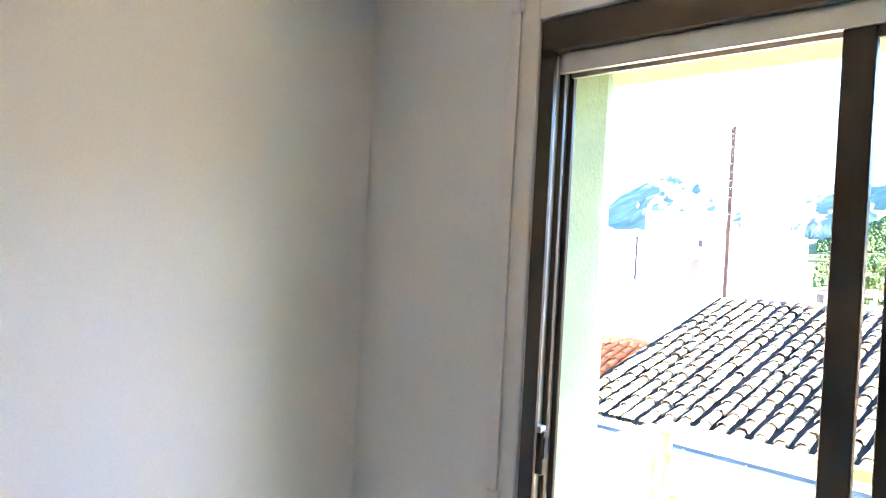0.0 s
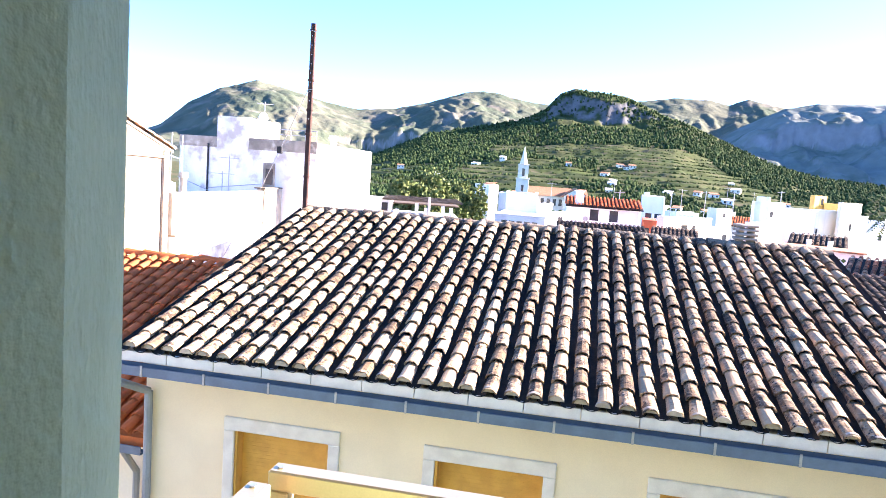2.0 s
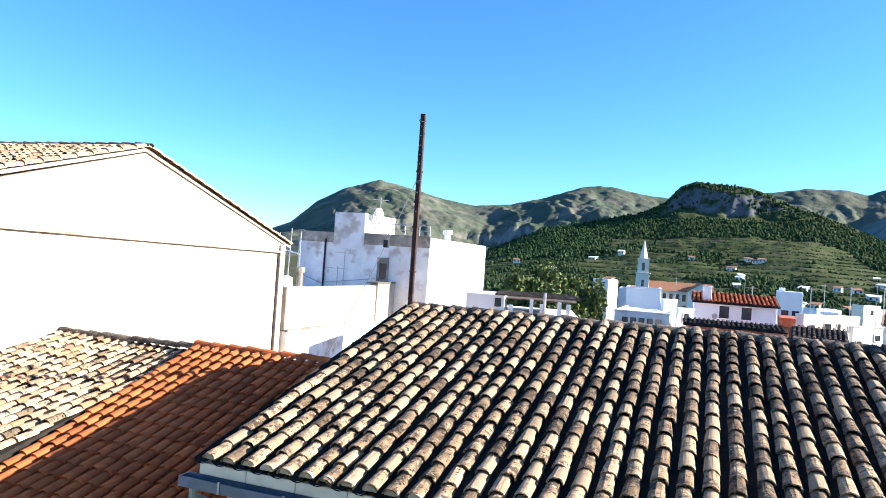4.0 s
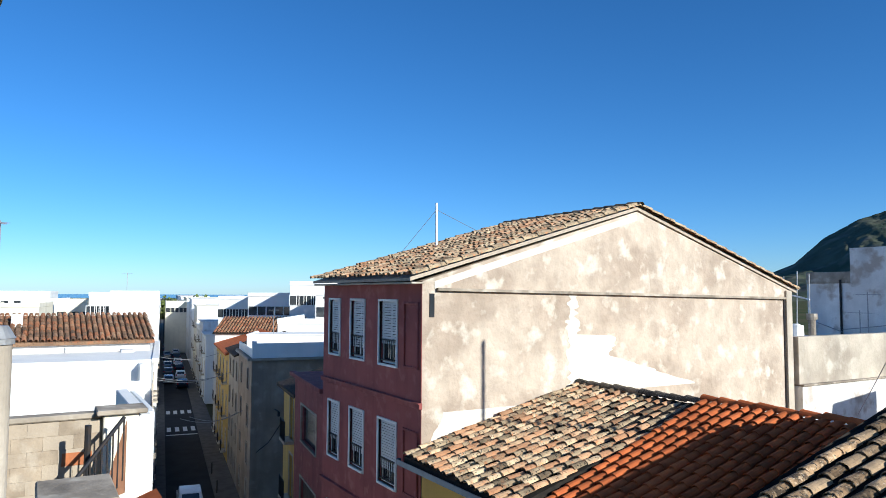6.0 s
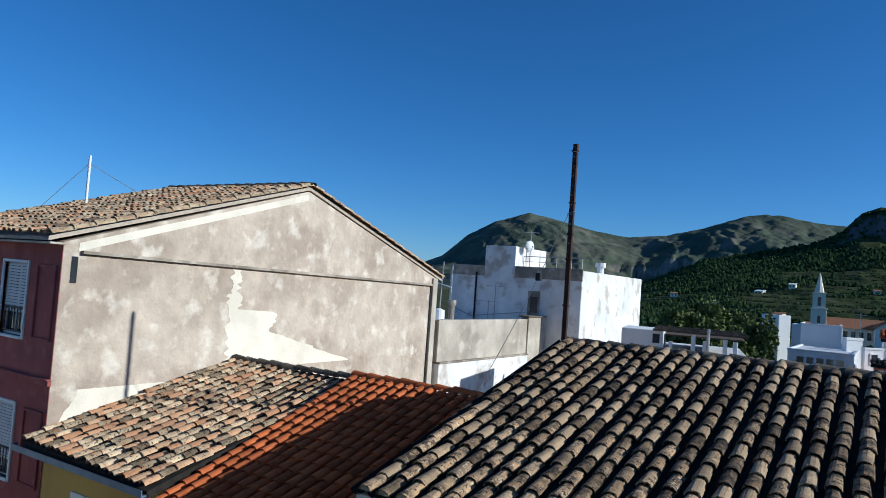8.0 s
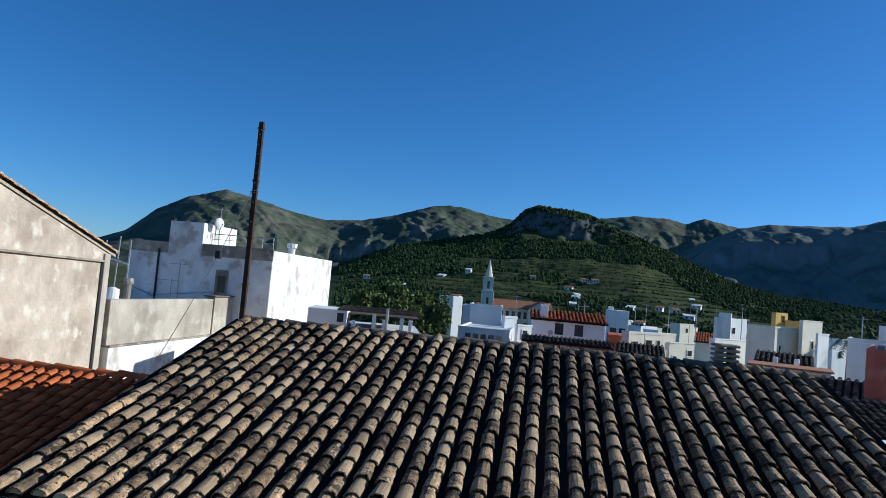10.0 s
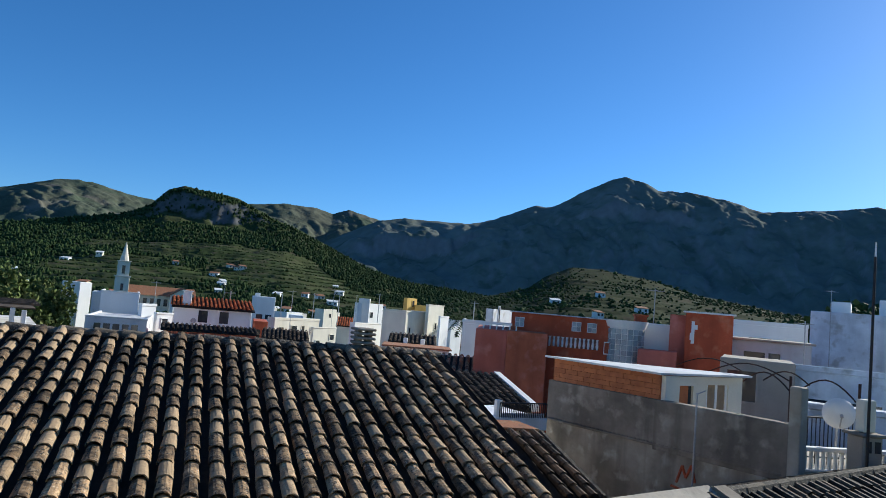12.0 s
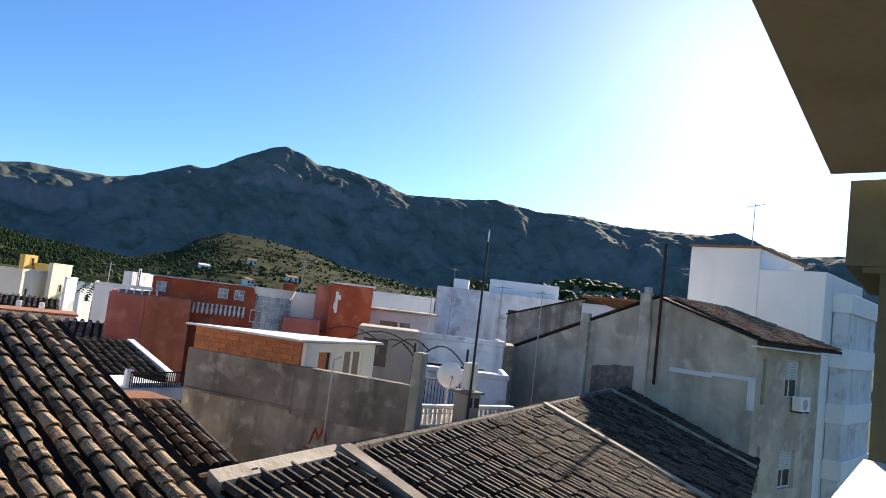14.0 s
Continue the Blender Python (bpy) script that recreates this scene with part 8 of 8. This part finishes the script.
# ridges of the low roofs
for parent, x0, x1, z, mt in ((old, -13.0, JX, OR + 0.03, RIDGE_TILE), (newer, JX, HX0, NR + 0.03, TILE_ORANGE)):
    me = bpy.data.meshes.new("ridge_tile")
    me.from_pydata(rv, [], rf)
    me.materials.append(mt)
    n = int((x1 - x0) / 0.38)
    for i in range(n):
        t = new("ridge_tile", me)
        t.parent = parent
        t.matrix_local = Matrix.Translation((x0 + i * (x1 - x0) / n, MR, z + rnd.gauss(0, 0.008))) @ Euler((0, rnd.gauss(0, 0.04), -math.pi / 2)).to_matrix().to_4x4()
# verge and ridge tiles of the red house
me = bpy.data.meshes.new("verge_tile")
me.from_pydata(rv, [], rf)
me.materials.append(TILE_MIXED)
for (y0, z0), (y1, z1) in (((RFY - 0.3, REZ + 0.03), (RPY, RPZ + 0.06)), ((RBY + 0.3, RBZ + 0.03), (RPY, RPZ + 0.06))):
    ln = math.hypot(y1 - y0, z1 - z0)
    n = int(ln / 0.42)
    for i in range(n):
        f = i / n
        t = new("verge_tile", me)
        t.parent = red
        t.matrix_local = Matrix.Translation((RX1 + 0.04, y0 + (y1 - y0) * f, z0 + (z1 - z0) * f)) @ Euler((math.atan2(z1 - z0, abs(y1 - y0)), 0, 0 if y1 > y0 else math.pi)).to_matrix().to_4x4()
n = 14
me = bpy.data.meshes.new("ridge_tile")
me.from_pydata(rv, [], rf)
me.materials.append(RIDGE_TILE)
for i in range(n):
    t = new("ridge_tile", me)
    t.parent = red
    t.matrix_local = Matrix.Translation((RX0 - 0.1 + i * 5.95 / n, RPY, RPZ + 0.06)) @ Euler((0, 0, -math.pi / 2)).to_matrix().to_4x4()


def courses(parent, name, x0, x1, z0, z1, bw, bh, material, y, thick=0.05, joint=0.012, mat_=None, seed=1, bevel=0.004):
    """Bricks or blocks laid in bond on a wall's face at y, each one its own piece."""
    rnd = random.Random(seed)
    cache = {}
    j, z = 0, z0
    while z < z1 - 0.04:
        x = x0 - (bw / 2 if j % 2 else 0)
        while x < x1:
            a, b = max(x, x0), min(x + bw, x1)
            hh = min(bh, z1 - z)
            if b - a > 0.04:
                key = (round(b - a, 3), round(hh, 3))
                if key not in cache:
                    cache[key] = finish(boxes((0, 0, 0, b - a - joint, thick, hh - joint), bevel=bevel), name, material)
                o = new(name, cache[key])
                o.parent = parent
                m = Matrix.Translation((a, y + rnd.gauss(0, 0.003), z))
                o.matrix_local = (mat_ @ m) if mat_ else m
            x += bw
        z += bh
        j += 1


att, AL, zb, zr = BRICK_AT
courses(att, "brick", 0.1, AL, zb - 0.02, zr - 0.03, 0.42, 0.125, BRICK, 0.07, joint=0.006, seed=2)
turn = Matrix.Translation((BX - 0.03, 0, 0)) @ Matrix.Rotation(math.pi / 2, 4, "Z")
courses(by, "concrete_block", -3.2, 0.97, 11.2, 13.36, 0.42, 0.215, BLOCK, -0.05, 0.06, 0.002, turn, 3, 0.001)
# floor tiles in the room and on the balcony
tile_me = finish(boxes((0.002, 0.002, 0, 0.328, 0.328, 0.012), bevel=0.002), "floor_tile", TERRAZZO)
for i in range(13):
    for j in range(12):
        t = new("floor_tile", tile_me)
        t.parent = floor
        t.matrix_local = Matrix.Translation((-0.97 + i * 0.33, -5.0 + j * 0.33, FLOOR - 0.012))
btile = finish(boxes((0.002, 0.002, 0, 0.205, 0.205, 0.012), bevel=0.002), "floor_tile", TERRAZZO)
for i in range(11):
    for j in range(4):
        t = new("floor_tile", btile)
        t.parent = balcony
        t.matrix_local = Matrix.Translation((-0.42 + i * 0.21, OUT_Y + 0.01 + j * 0.21, FLOOR - 0.012))
